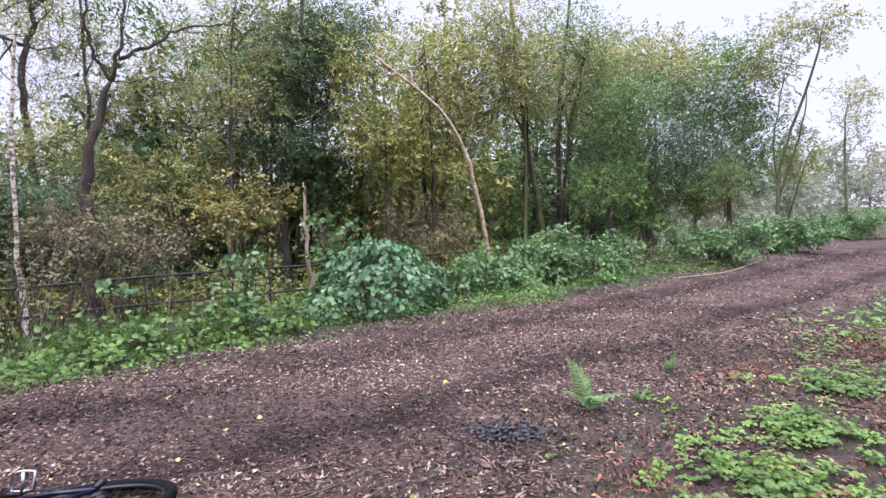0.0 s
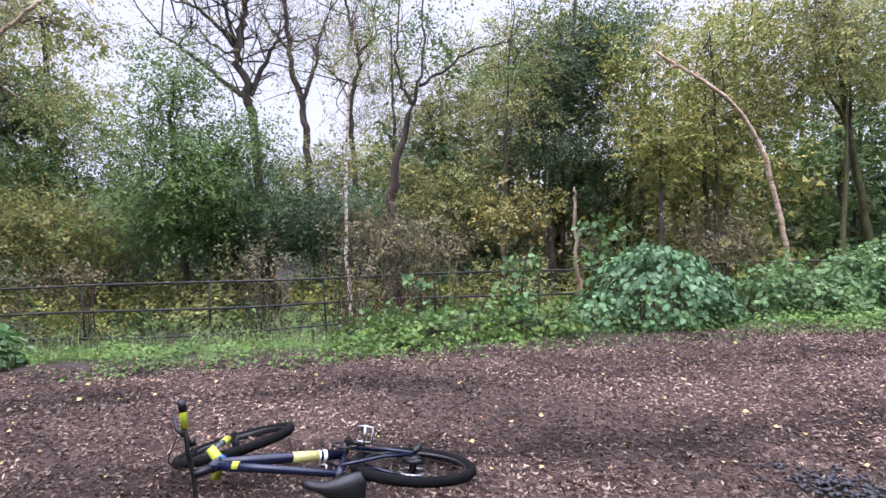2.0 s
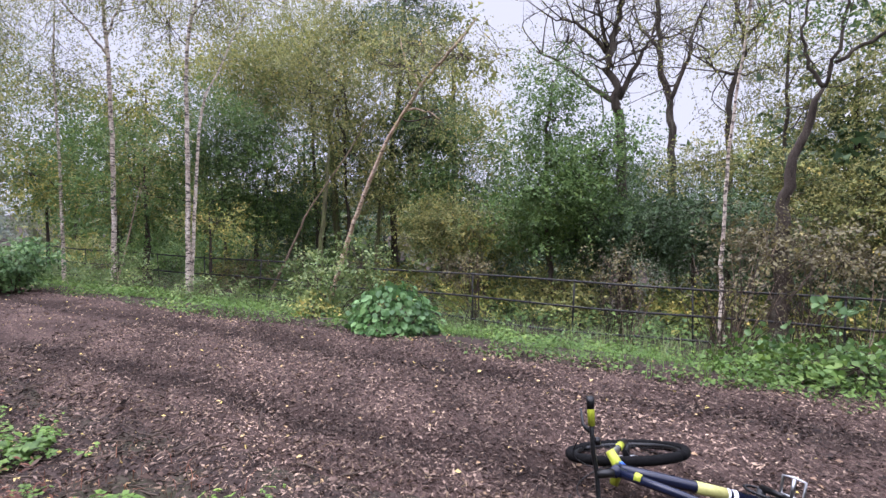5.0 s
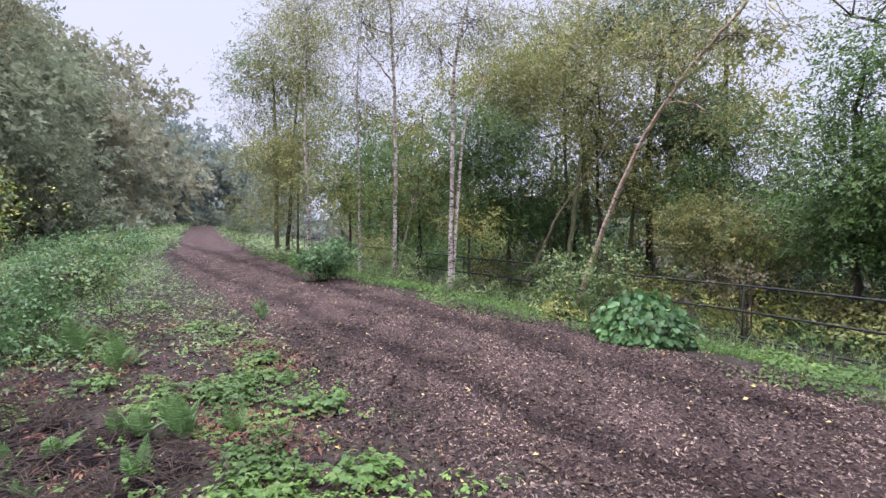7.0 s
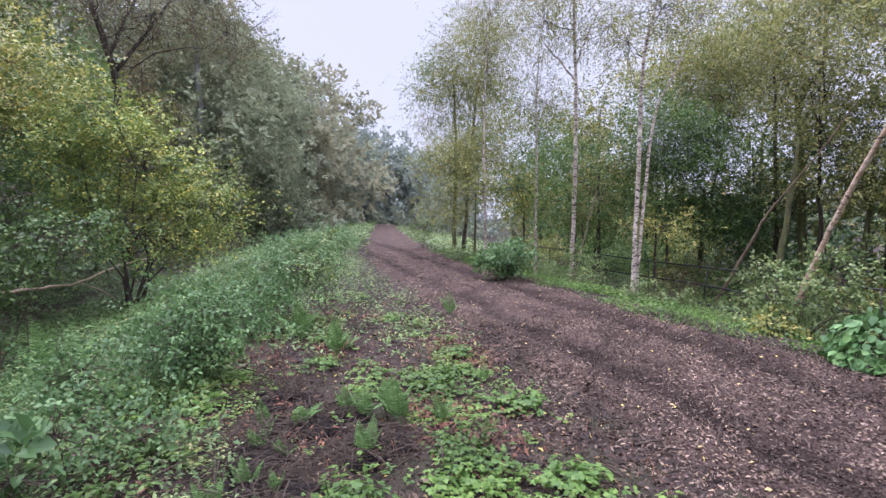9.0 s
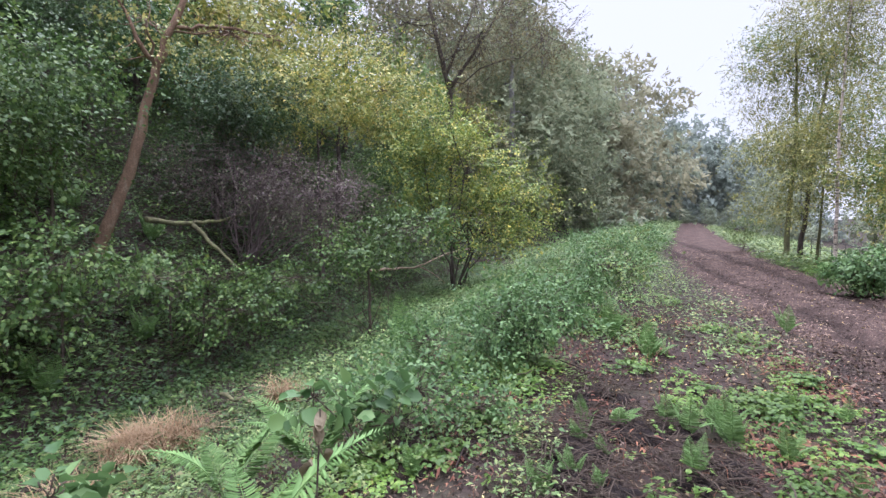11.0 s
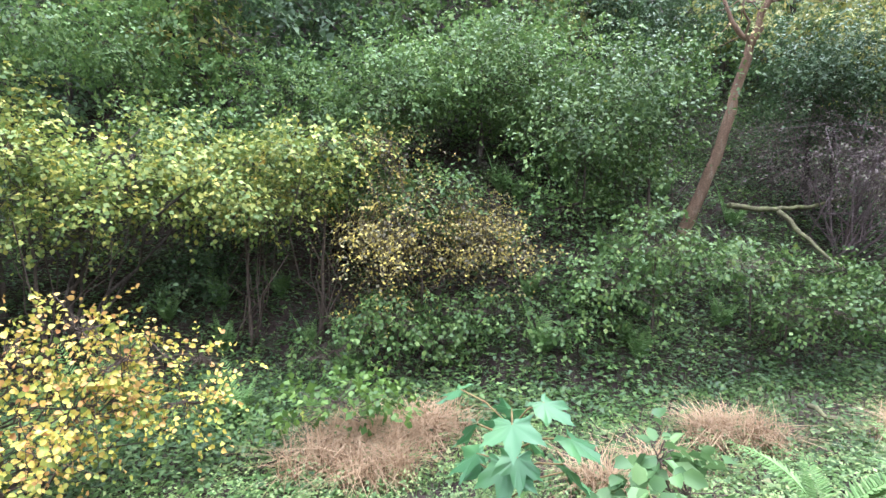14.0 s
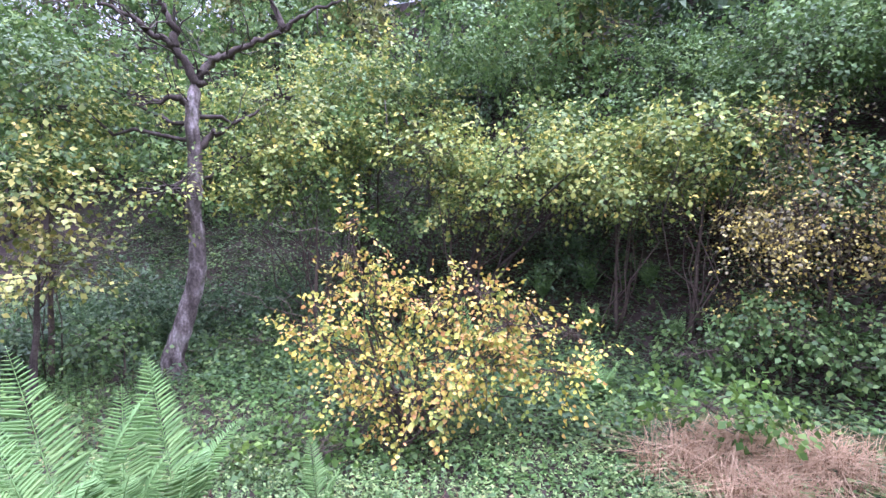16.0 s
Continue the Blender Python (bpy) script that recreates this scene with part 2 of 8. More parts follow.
def chips_material(name, stops, rough=0.7):
    m, nodes, links, bsdf = material(name)
    geo = nodes.new("ShaderNodeNewGeometry")
    r = ramp(nodes, stops)
    links.new(geo.outputs["Random Per Island"], r.inputs[0])
    pat = noise_node(nodes, links, 0.8, 3, 0.6, (0.25, 1.6, 1), (0, 0, -0.65))
    mr = nodes.new("ShaderNodeMapRange")
    mr.inputs["From Min"].default_value, mr.inputs["From Max"].default_value = 0.35, 0.65
    mr.inputs["To Min"].default_value, mr.inputs["To Max"].default_value = 0.42, 1.3
    links.new(pat.outputs["Fac"], mr.inputs["Value"])
    hsv = nodes.new("ShaderNodeHueSaturation")
    links.new(mr.outputs[0], hsv.inputs["Value"])
    links.new(r.outputs[0], hsv.inputs["Color"])
    links.new(multiplied(nodes, links, hsv.outputs[0], rut_tone(nodes, links, 0.6)), bsdf.inputs["Base Color"])
    bsdf.inputs["Roughness"].default_value = rough
    bsdf.inputs["Specular IOR Level"].default_value = 0.15
    return m


GREEN = leaf_material("leaf_green", [(0, (0.036, 0.07, 0.02)), (0.5, (0.098, 0.168, 0.046)), (0.88, (0.175, 0.24, 0.06)), (1, (0.34, 0.32, 0.07))])
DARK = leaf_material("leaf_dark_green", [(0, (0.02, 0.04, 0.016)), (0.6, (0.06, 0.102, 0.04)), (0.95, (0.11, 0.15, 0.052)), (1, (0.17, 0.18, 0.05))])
OLIVE = leaf_material("leaf_olive", [(0, (0.0672, 0.0896, 0.028)), (0.4, (0.185, 0.207, 0.0672)), (0.75, (0.347, 0.319, 0.101)), (0.92, (0.47, 0.358, 0.101)), (1, (0.47, 0.258, 0.0896))])
LIME = leaf_material("leaf_yellow_green", [(0, (0.055, 0.092, 0.022)), (0.4, (0.16, 0.195, 0.05)), (0.7, (0.34, 0.305, 0.075)), (1, (0.60, 0.44, 0.13))])
GOLD = leaf_material("leaf_hazel_yellow", [(0, (0.08, 0.13, 0.03)), (0.25, (0.23, 0.27, 0.05)), (0.45, (0.45, 0.40, 0.065)), (0.65, (0.56, 0.42, 0.09)), (0.82, (0.56, 0.32, 0.11)), (1, (0.42, 0.17, 0.07))], mixed=0.75, spray=3.5)
HAZEL = leaf_material("leaf_hazel_green", [(0, (0.0475, 0.0896, 0.0222)), (0.4, (0.137, 0.196, 0.0469)), (0.7, (0.297, 0.314, 0.0678)), (0.9, (0.546, 0.448, 0.0924)), (1, (0.617, 0.403, 0.0986))], mixed=0.55)
BROWN = leaf_material("leaf_brown", [(0, (0.056, 0.052, 0.0297)), (0.45, (0.12, 0.104, 0.0528)), (0.8, (0.2, 0.168, 0.066)), (1, (0.352, 0.288, 0.0726))])
DULL = leaf_material("leaf_dull_purple", [(0, (0.081, 0.0607, 0.054)), (0.6, (0.149, 0.115, 0.101)), (0.9, (0.189, 0.203, 0.108)), (1, (0.338, 0.27, 0.135))])
AMBER = leaf_material("leaf_orange", [(0, (0.08, 0.10, 0.035)), (0.45, (0.20, 0.19, 0.06)), (0.85, (0.36, 0.27, 0.06)), (1, (0.40, 0.17, 0.05))])
PALE = leaf_material("leaf_pale_green", [(0, (0.06, 0.105, 0.035)), (0.5, (0.13, 0.18, 0.06)), (0.85, (0.22, 0.26, 0.085)), (1, (0.38, 0.34, 0.10))])
FRESH = leaf_material("leaf_fresh_green", [(0, (0.0324, 0.0727, 0.0139)), (0.5, (0.0842, 0.15, 0.0292)), (0.88, (0.146, 0.213, 0.0418)), (1, (0.281, 0.301, 0.0558))], 0.5)
BROADLEAF = leaf_material("leaf_broad_green", [(0, (0.0276, 0.069, 0.0202)), (0.5, (0.0754, 0.156, 0.046)), (1, (0.156, 0.258, 0.0874))], 0.5, 0.2, mixed=0.75)
BLUISH = leaf_material("leaf_blue_green", [(0, (0.03, 0.068, 0.024)), (0.5, (0.09, 0.162, 0.055)), (0.9, (0.17, 0.26, 0.092)), (1, (0.28, 0.31, 0.10))], 0.5, mixed=0.6)
# no mist volume: haze is mixed into these four far leaf colours
MIST = leaf_material("leaf_haze_green", [(0, (0.187, 0.215, 0.143)), (0.6, (0.248, 0.275, 0.187)), (1, (0.319, 0.33, 0.22))], 0.95, 0.35, 0.1, spray=0.5)
HAZE_BROWN = leaf_material("leaf_haze_brown", [(0, (0.199, 0.196, 0.128)), (0.6, (0.259, 0.249, 0.157)), (1, (0.328, 0.296, 0.18))], 0.95, 0.35, 0.1, spray=0.5)
HAZE_BLUE = leaf_material("leaf_haze_blue_green", [(0, (0.18, 0.215, 0.175)), (0.6, (0.225, 0.26, 0.22)), (1, (0.28, 0.31, 0.26))], 0.95, 0.35, 0.1, spray=0.5)
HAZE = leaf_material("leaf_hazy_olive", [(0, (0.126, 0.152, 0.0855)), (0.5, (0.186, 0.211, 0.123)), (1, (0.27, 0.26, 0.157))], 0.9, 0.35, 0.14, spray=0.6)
SHRUB = leaf_material("leaf_mint_green", [(0, (0.0258, 0.0644, 0.0248)), (0.5, (0.0754, 0.152, 0.0629)), (1, (0.156, 0.253, 0.108))], 0.5, 0.2, mixed=0.75)
GRASS = leaf_material("grass_green", [(0, (0.045, 0.10, 0.0205)), (0.5, (0.10, 0.19, 0.0369)), (0.85, (0.17, 0.25, 0.0574)), (1, (0.36, 0.31, 0.123))])
STRAW = leaf_material("grass_straw", [(0, (0.138, 0.0791, 0.0387)), (0.5, (0.28, 0.185, 0.103)), (1, (0.396, 0.288, 0.176))], 0.7, mixed=0.8)
DEAD = leaf_material("dead_bracken", [(0, (0.06, 0.025, 0.017)), (0.6, (0.15, 0.062, 0.036)), (1, (0.27, 0.13, 0.065))], 0.8, 0.1)
LITTER = leaf_material("fallen_leaves", [(0, (0.13, 0.08, 0.05)), (0.4, (0.27, 0.17, 0.09)), (0.7, (0.40, 0.29, 0.13)), (0.9, (0.50, 0.40, 0.10)), (1, (0.36, 0.12, 0.06))], 0.6, 0.1, mixed=0.9)
BARK = surface("bark_grey_brown", [(0.3, (0.028, 0.022, 0.019)), (0.55, (0.066, 0.053, 0.044)), (0.75, (0.12, 0.11, 0.088))], 9, stretch=(1, 1, 0.25), bump=0.8, fine=60)
MOSSY = surface("bark_mossy", [(0.3, (0.05, 0.045, 0.03)), (0.5, (0.10, 0.095, 0.05)), (0.7, (0.13, 0.15, 0.06))], 7, stretch=(1, 1, 0.3), bump=0.8, fine=50)
RUSTY = surface("bark_red_brown", [(0.3, (0.08, 0.05, 0.035)), (0.55, (0.16, 0.105, 0.07)), (0.75, (0.20, 0.17, 0.13))], 8, stretch=(1, 1, 0.3), bump=0.7, fine=60)
GREYBARK = surface("bark_pale_grey", [(0.34, (0.035, 0.028, 0.024)), (0.5, (0.12, 0.098, 0.088)), (0.66, (0.29, 0.255, 0.24))], 7, stretch=(1, 1, 0.45), bump=1.0, dist=0.06, fine=26, bands=(2.6, (1, 1, 0.6), 0.58, (0.06, 0.065, 0.03)))
# far bark, its grey paled by painted haze
MISTBARK = surface("bark_haze_grey", [(0.3, (0.16, 0.16, 0.15)), (0.7, (0.22, 0.21, 0.2))], 4, bump=0)
BIRCH = surface("bark_birch", [(0.3, (0.22, 0.165, 0.125)), (0.5, (0.46, 0.38, 0.31)), (0.75, (0.64, 0.58, 0.51))], 5, rough=0.7, bump=0.3, fine=30,
                bands=(7, (1.0, 1.0, 3.0), 0.54, (0.07, 0.055, 0.05)))
PEEL = surface("bark_birch_tan", [(0.3, (0.26, 0.16, 0.10)), (0.5, (0.44, 0.32, 0.22)), (0.75, (0.60, 0.50, 0.40))], 6, rough=0.7, bump=0.3, fine=30, bands=(6, (1.0, 1.0, 3.0), 0.6, (0.09, 0.065, 0.05)))
VERGE = leaf_material("leaf_verge_green", [(0, (0.04, 0.075, 0.026)), (0.4, (0.105, 0.165, 0.055)), (0.75, (0.19, 0.25, 0.085)), (0.93, (0.29, 0.28, 0.10)), (1, (0.30, 0.20, 0.09))], mixed=0.6)
LUSH = leaf_material("leaf_lush_green", [(0, (0.0486, 0.096, 0.0177)), (0.5, (0.112, 0.197, 0.0354)), (0.9, (0.185, 0.271, 0.0531)), (1, (0.35, 0.332, 0.059))])
DOTTED = leaf_material("leaf_brown_yellow", [(0, (0.06, 0.055, 0.035)), (0.4, (0.14, 0.12, 0.055)), (0.65, (0.30, 0.25, 0.07)), (1, (0.56, 0.43, 0.09))], mixed=0.85)
TAN = surface("bark_bare_tan", [(0.3, (0.15, 0.105, 0.075)), (0.6, (0.27, 0.205, 0.15)), (0.8, (0.36, 0.30, 0.24))], 6, stretch=(1, 1, 0.2), bump=0.5, fine=40)
TWIG = surface("twig_brown", [(0.3, (0.035, 0.026, 0.021)), (0.7, (0.10, 0.077, 0.058))], 20, bump=0.2)
GREYTWIG = surface("twig_grey_purple", [(0.3, (0.06, 0.045, 0.042)), (0.7, (0.16, 0.125, 0.12))], 20, bump=0.2)
# kept very dark overall, partly to stand in for canopy shade in hollows
EARTH = surface("woodland_earth", [(0.25, (0.018, 0.013, 0.011)), (0.48, (0.04, 0.029, 0.025)), (0.66, (0.036, 0.036, 0.022)), (0.82, (0.05, 0.075, 0.03))], 1.3, rough=0.95, bump=0.6, dist=0.05, fine=22)
MULCH = surface("bark_mulch", [(0.25, (0.016, 0.0105, 0.00893)), (0.5, (0.065, 0.044, 0.0367)), (0.75, (0.16, 0.11, 0.0902))], 40, rough=0.9, bump=1.0, dist=0.035, stretch=(0.6, 1.5, 1), turn=(0, 0, -0.65), fine=1.6, detail=9, ruts=True)
CHIPS = chips_material("mulch_chips", [(0, (0.012, 0.008, 0.00658)), (0.3, (0.052, 0.034, 0.0273)), (0.6, (0.132, 0.088, 0.0686)), (0.88, (0.235, 0.165, 0.125)), (1, (0.37, 0.27, 0.188))])
DEBRIS = chips_material("dark_debris", [(0, (0.00984, 0.00656, 0.00518)), (0.35, (0.041, 0.0262, 0.0192)), (0.65, (0.0984, 0.0615, 0.0407)), (0.9, (0.18, 0.123, 0.0777)), (1, (0.295, 0.221, 0.133))])
SOIL = surface("black_soil", [(0.3, (0.008, 0.006, 0.006)), (0.6, (0.022, 0.017, 0.015)), (0.8, (0.045, 0.034, 0.028))], 14, rough=0.85, bump=1.0, dist=0.04, fine=60)
# leaf_green copied darker: shade on the bank is put into the colour
BANK_SHADE = leaf_material("leaf_bank_shade_green", [(0, (0.022, 0.045, 0.012)), (0.5, (0.068, 0.12, 0.032)), (0.88, (0.135, 0.19, 0.05)), (1, (0.26, 0.25, 0.06))], mixed=0.6)
DITCH = leaf_material("ditch_growth", [(0, (0.018, 0.04, 0.010)), (0.45, (0.05, 0.098, 0.022)), (0.8, (0.092, 0.135, 0.036)), (0.94, (0.16, 0.13, 0.055)), (1, (0.24, 0.165, 0.08))], spray=1.6, mixed=0.6)
IRON = surface("fence_iron", [(0.3, (0.012, 0.012, 0.012)), (0.6, (0.03, 0.028, 0.026)), (0.8, (0.07, 0.055, 0.042))], 12, rough=0.6, bump=0.2, metal=0.3)


# ---- things ----
def part(name, me, mat, parent, label=""):
    """Links a mesh as one part under a thing or a part."""
    me.materials.append(mat)
    ob = new(name, me)
    ob.parent = parent
    return tagged(ob, label=label)


def thing(name, label, category, at=(0, 0, 0), group=""):
    ob = new(name)
    ob.empty_display_size = 0.1
    ob.location = at
    return tagged(ob, label, category, group, "object")


def heightfield(name, S, M, dz, mat, label, category, smooth=True):
    s, m = np.meshgrid(S, M, indexing="ij")
    x, y = to_xy(s, m)
    z = dz(s, m, x, y)
    a, b = s.shape
    i, j = np.meshgrid(np.arange(a - 1), np.arange(b - 1), indexing="ij")
    F = np.stack([i * b + j, (i + 1) * b + j, (i + 1) * b + j + 1, i * b + j + 1], -1).reshape(-1, 4)
    me = mesh_of(name, np.stack([x, y, z], -1).reshape(-1, 3), F, smooth)
    me.materials.append(mat)
    return tagged(new(name, me), label, category, "", "structure")


def grades(*spans):
    out = []
    for a, b, step in spans:
        out.append(np.arange(a, b, step))
    return np.concatenate(out + [np.array([spans[-1][1]])])


def ground_z(s, m, x, y):
    near = np.exp(-(s / 30) ** 2)
    rough_side = sst(2.4, 1.5, m) * near + sst(5.3, 6.2, m) * near
    return lie(s, m) + 0.03 * rough_side * wob(x, y, 3.1, 1.0) + 0.018 * rough_side * wob(x, y, 9.0, 2.0) - 0.03 * sst(2.1, 2.5, m) * sst(5.5, 5.1, m) + 1.5 * sst(40, 120, abs(m)) * wob(x, y, 0.07, 3)


S_ALL = grades((-420, -80, 20), (-80, -24, 2.0), (-24, -12, 0.5), (-12, 12, 0.17), (12, 26, 0.5), (26, 80, 2.0), (80, 420, 20))
M_ALL = grades((-420, -60, 24), (-60, -16, 2.0), (-16, -7, 0.5), (-7, 9, 0.16), (9, 20, 0.5), (20, 60, 2.5), (60, 420, 20))
ground = heightfield("ground", S_ALL, M_ALL, ground_z, EARTH, "dark woodland earth with moss, sloping to a ditch", "ground")


def track_z(s, m, x, y):
    edge = 0.16 * wob(x, y, 1.9, 5) + 0.07 * wob(x, y, 6.5, 1)
    body = sst(1.95, 2.4, m + edge) * sst(5.5, 5.15, m + edge)
    ruts = -0.03 * np.exp(-((m - 2.95 - 0.1 * np.sin(s * 0.35)) / 0.16) ** 2) - 0.035 * np.exp(-((m - 4.55 - 0.12 * np.sin(s * 0.3 + 1)) / 0.2) ** 2)
    crown = 0.03 * np.exp(-((m - 3.75) / 0.5) ** 2)
    return -0.07 + 0.085 * body + body * (ruts + crown + 0.012 * wob(x, y, 7, 4) + 0.007 * wob(x, y, 23, 2))


track = heightfield("track", grades((-130, -26, 1.2), (-26, -11, 0.22), (-11, 11, 0.07), (11, 26, 0.22), (26, 90, 1.2)), grades((1.6, 6.0, 0.065)),
                    track_z, MULCH, "dark brown woodland track of trodden bark mulch with shallow wheel ruts", "path")


def branch_to(heap, a, b, r0, r1, rng, sides=4, sag=0.15, n=5):
    a, b = np.asarray(a, float), np.asarray(b, float)
    t = np.linspace(0, 1, n)[:, None]
    d = np.linalg.norm(b - a)
    P = a * (1 - t) + b * t + np.sin(t * np.pi) * np.array([0, 0, -sag * d]) * 0.5
    P[1:-1] += rng.standard_normal((n - 2, 3)) * 0.045 * d
    tube(heap, P, np.linspace(r0, r1, n), sides)


SEED = [10]


def crown_of(blobs, leaf, cover, rng, droop=0.2, flat=0.6, tuft=9, twig_len=0.45, ratio=0.75, hexes=False, tris=False, clump=0.36, spread=0.8, layer=0.6, twigs=None, twig_r=0.008):
    """Leaves along twigs, in clumps that leave gaps. Returns vertices, faces and the clump centres of each blob."""
    P, A, Nn, L = [], [], [], []
    cents = []
    for x, y, z, hw, hh, amt in blobs:
        c, rad = np.array([x, y, z]), np.array([hw, hw, hh])
        rs = clump * min(hw, hh) + 0.08 * max(hw, hh)
        k = int(np.clip(1.1 * hw * hw * hh / rs ** 3, 5, 30))
        d = unit(rng.standard_normal((k, 3)))
        sub = c + d * rad * (0.35 + 0.5 * rng.random((k, 1)) ** 0.6)
        cents.append((c, sub))
        n = int(1.75 * cover * amt * np.pi * hw * hh / (0.5 * leaf * leaf * ratio))
        nt = max(4, n // tuft)
        w = rng.random(k) + 0.35
        pick = rng.choice(k, nt, p=w / w.sum())
        anchor = sub[pick] + rng.standard_normal((nt, 3)) * rs * spread * (1.1, 1.1, layer)
        out = unit(unit(anchor - c) * 0.7 + rng.standard_normal((nt, 3)) * 0.7 + np.array([0, 0, 0.15 - droop]))
        tl = twig_len * (0.6 + 0.8 * rng.random((nt, 1)))
        if twigs is not None:
            for q in range(0, nt, 5):
                tube(twigs, np.stack([anchor[q] - out[q] * tl[q] * 0.6, anchor[q] + out[q] * tl[q] * 0.5, anchor[q] + out[q] * tl[q]]), (twig_r, twig_r * 0.6, twig_r * 0.3), 3)
        # each twig bears its leaves as one spray, left and right in one tilted plane
        face = unit(np.array([0, 0, 1.0]) * flat + unit(anchor - c) * 0.55 + rng.standard_normal((nt, 3)) * 0.45)
        across = unit(np.cross(face, out))
        t = (np.arange(tuft)[None, :, None] + rng.random((nt, tuft, 1))) / tuft
        hand = np.where(np.arange(tuft) % 2 == 0, 1.0, -1.0)[None, :, None]
        pos = anchor[:, None] + out[:, None] * tl[:, None] * t + across[:, None] * hand * leaf * 0.25 + rng.standard_normal((nt, tuft, 3)) * leaf * 0.25 + np.array([0, 0, -droop]) * (t * tl[:, None]) ** 2
        ax = out[:, None] * (0.35 + 0.5 * t) + across[:, None] * hand * (1.05 - 0.8 * t) + rng.standard_normal((nt, tuft, 3)) * 0.32 + np.array([0, 0, -droop * 0.6])
        up = face[:, None] + rng.standard_normal((nt, tuft, 3)) * 0.3
        P.append(pos.reshape(-1, 3)), A.append(ax.reshape(-1, 3)), Nn.append(up.reshape(-1, 3))
        L.append(leaf * (0.6 + 0.7 * rng.random(nt * tuft)))
    shape = leaf_hexes if hexes else leaf_tris if tris else leaf_quads
    V, F = shape(np.concatenate(P), np.concatenate(A), np.concatenate(Nn), np.concatenate(L), ratio)
    return V, F, cents


def tree(name, label, pts, r, blobs, limbs=(), bark=None, leaves=None, leaf=0.09, cover=1.3, category="tree", sides=9, taper=0.72, gnarl=0.14, twig_mat=None, twiggy=0, stems=0, stem_r=0.012, group="", fine=1, limb_mat=None, wild=0, **look_of):
    SEED[0] += 1
    rng = np.random.default_rng(SEED[0])
    base = np.array(pts[0], float)
    root = thing(name, label, category, base, group)
    bark = bark or BARK
    if math.hypot(base[0], base[1]) < 11 and not group and name not in ("shaded_bush", "understorey_bush"):
        look_of["tris"] = False
    P = spline(np.array(pts) - base, 6)
    n = len(P)
    P[2:-1] += rng.standard_normal((n - 3, 3)) * r * gnarl
    f = np.linspace(0, 1, n)
    full = r * (1 - taper * f)
    R = full * (1 - 0.5 * sst(0.95, 1.0, f)) * (1 + 0.5 * np.exp(-f * 9))
    trunk = Heap()
    tube(trunk, P, R, sides, min(0.05, gnarl * 0.4), rng)
    part("trunk" if category == "tree" else "main_stem", trunk.mesh("trunk"), bark, root)
    twigs = Heap()
    for limb in limbs:
        Q = spline(np.array(limb) - base, 5)
        Q[1:-1] += rng.standard_normal((len(Q) - 2, 3)) * 0.02
        near = np.argmin(np.linalg.norm(P - Q[0], axis=1))
        r0 = min(full[near] * 0.75, max(0.02, r * 0.6))
        h = Heap()
        tube(h, Q, np.linspace(r0, r0 * 0.25, len(Q)), 7, 0.05, rng)
        part("limb", h.mesh("limb"), limb_mat or bark, root)
        for k in range(2, len(Q), 2):
            d = unit(rng.standard_normal(3)) * (0.35 + 0.5 * rng.random()) * (1, 1, 0.8) + np.array([0, 0, 0.15])
            branch_to(twigs, Q[k], Q[k] + d, min(0.012, r0 * 0.25), 0.004, rng, 4)
    for line_of in ([P[n // 2:]] + [spline(np.array(q) - base, 5) for q in limbs]) * wild:
        for k in range(2, len(line_of), 2):
            a = line_of[k]
            d = unit(rng.standard_normal(3) + unit(line_of[k] - line_of[k - 1]) * 0.7 + (0, 0, 0.35)) * rng.uniform(0.7, 1.7)
            mid = a + d * 0.55 + rng.normal(0, 0.16, 3)
            Q = spline([a, mid, a + d + rng.normal(0, 0.2, 3)], 4)
            tube(twigs, Q, np.linspace(0.022, 0.006, len(Q)), 5)
            for j in (3, 5, 7, 8):
                e = Q[j] + unit(rng.standard_normal(3) + unit(d) * 0.6 + (0, 0, 0.2)) * rng.uniform(0.3, 0.75)
                branch_to(twigs, Q[j], e, 0.008, 0.003, rng, 3, 0.1, 4)
    if blobs:
        B = [(x - base[0], y - base[1], z - base[2], a, b, c) for x, y, z, a, b, c in blobs]
        V, F, cents = crown_of(B, leaf, cover, rng, twigs=twigs if twiggy else None, **look_of)
        tagged(part("crown" if category == "tree" else "foliage", mesh_of("crown", V, F), leaves or GREEN, root), kind="stuff")
        for c, sub in cents:
            low = P[P[:, 2] < c[2] + 0.1]
            low = P[:2] if len(low) == 0 else low
            k = np.argmin(np.linalg.norm(low - c - np.array([0, 0, -0.5]), axis=1))
            rr = min(0.035, max(0.008, R[k] * 0.45))
            branch_to(twigs, low[k], c, rr, rr * 0.45, rng, 5, n=6)
            for q in sub if fine else ():
                branch_to(twigs, c, q, rr * 0.4, 0.004, rng, 4)
    for k in range(stems):
        x, y, z, a, b, _ = blobs[k % len(blobs)]
        foot = np.array([rng.normal(0, 0.12), rng.normal(0, 0.12), 0])
        top = np.array([x, y, z]) - base + rng.standard_normal(3) * (a * 0.5, a * 0.5, b * 0.5)
        branch_to(twigs, foot, top, stem_r, stem_r * 0.3, rng, 5, -0.1, 6)
    if twigs.v:
        tagged(part("twig", twigs.mesh("twig"), twig_mat or bark, root), kind="stuff")
    return root


def birch(pts, r, blobs, limbs=(), **kw):
    return tree("birch_tree", "slender silver birch with peeling white bark and thinning yellow leaves", pts, r, blobs, limbs, BIRCH, OLIVE, 0.046, 0.8, tris=True, twig_mat=TWIG, droop=0.6, twig_len=0.7, tuft=12, twiggy=1, twig_r=0.006, **kw)


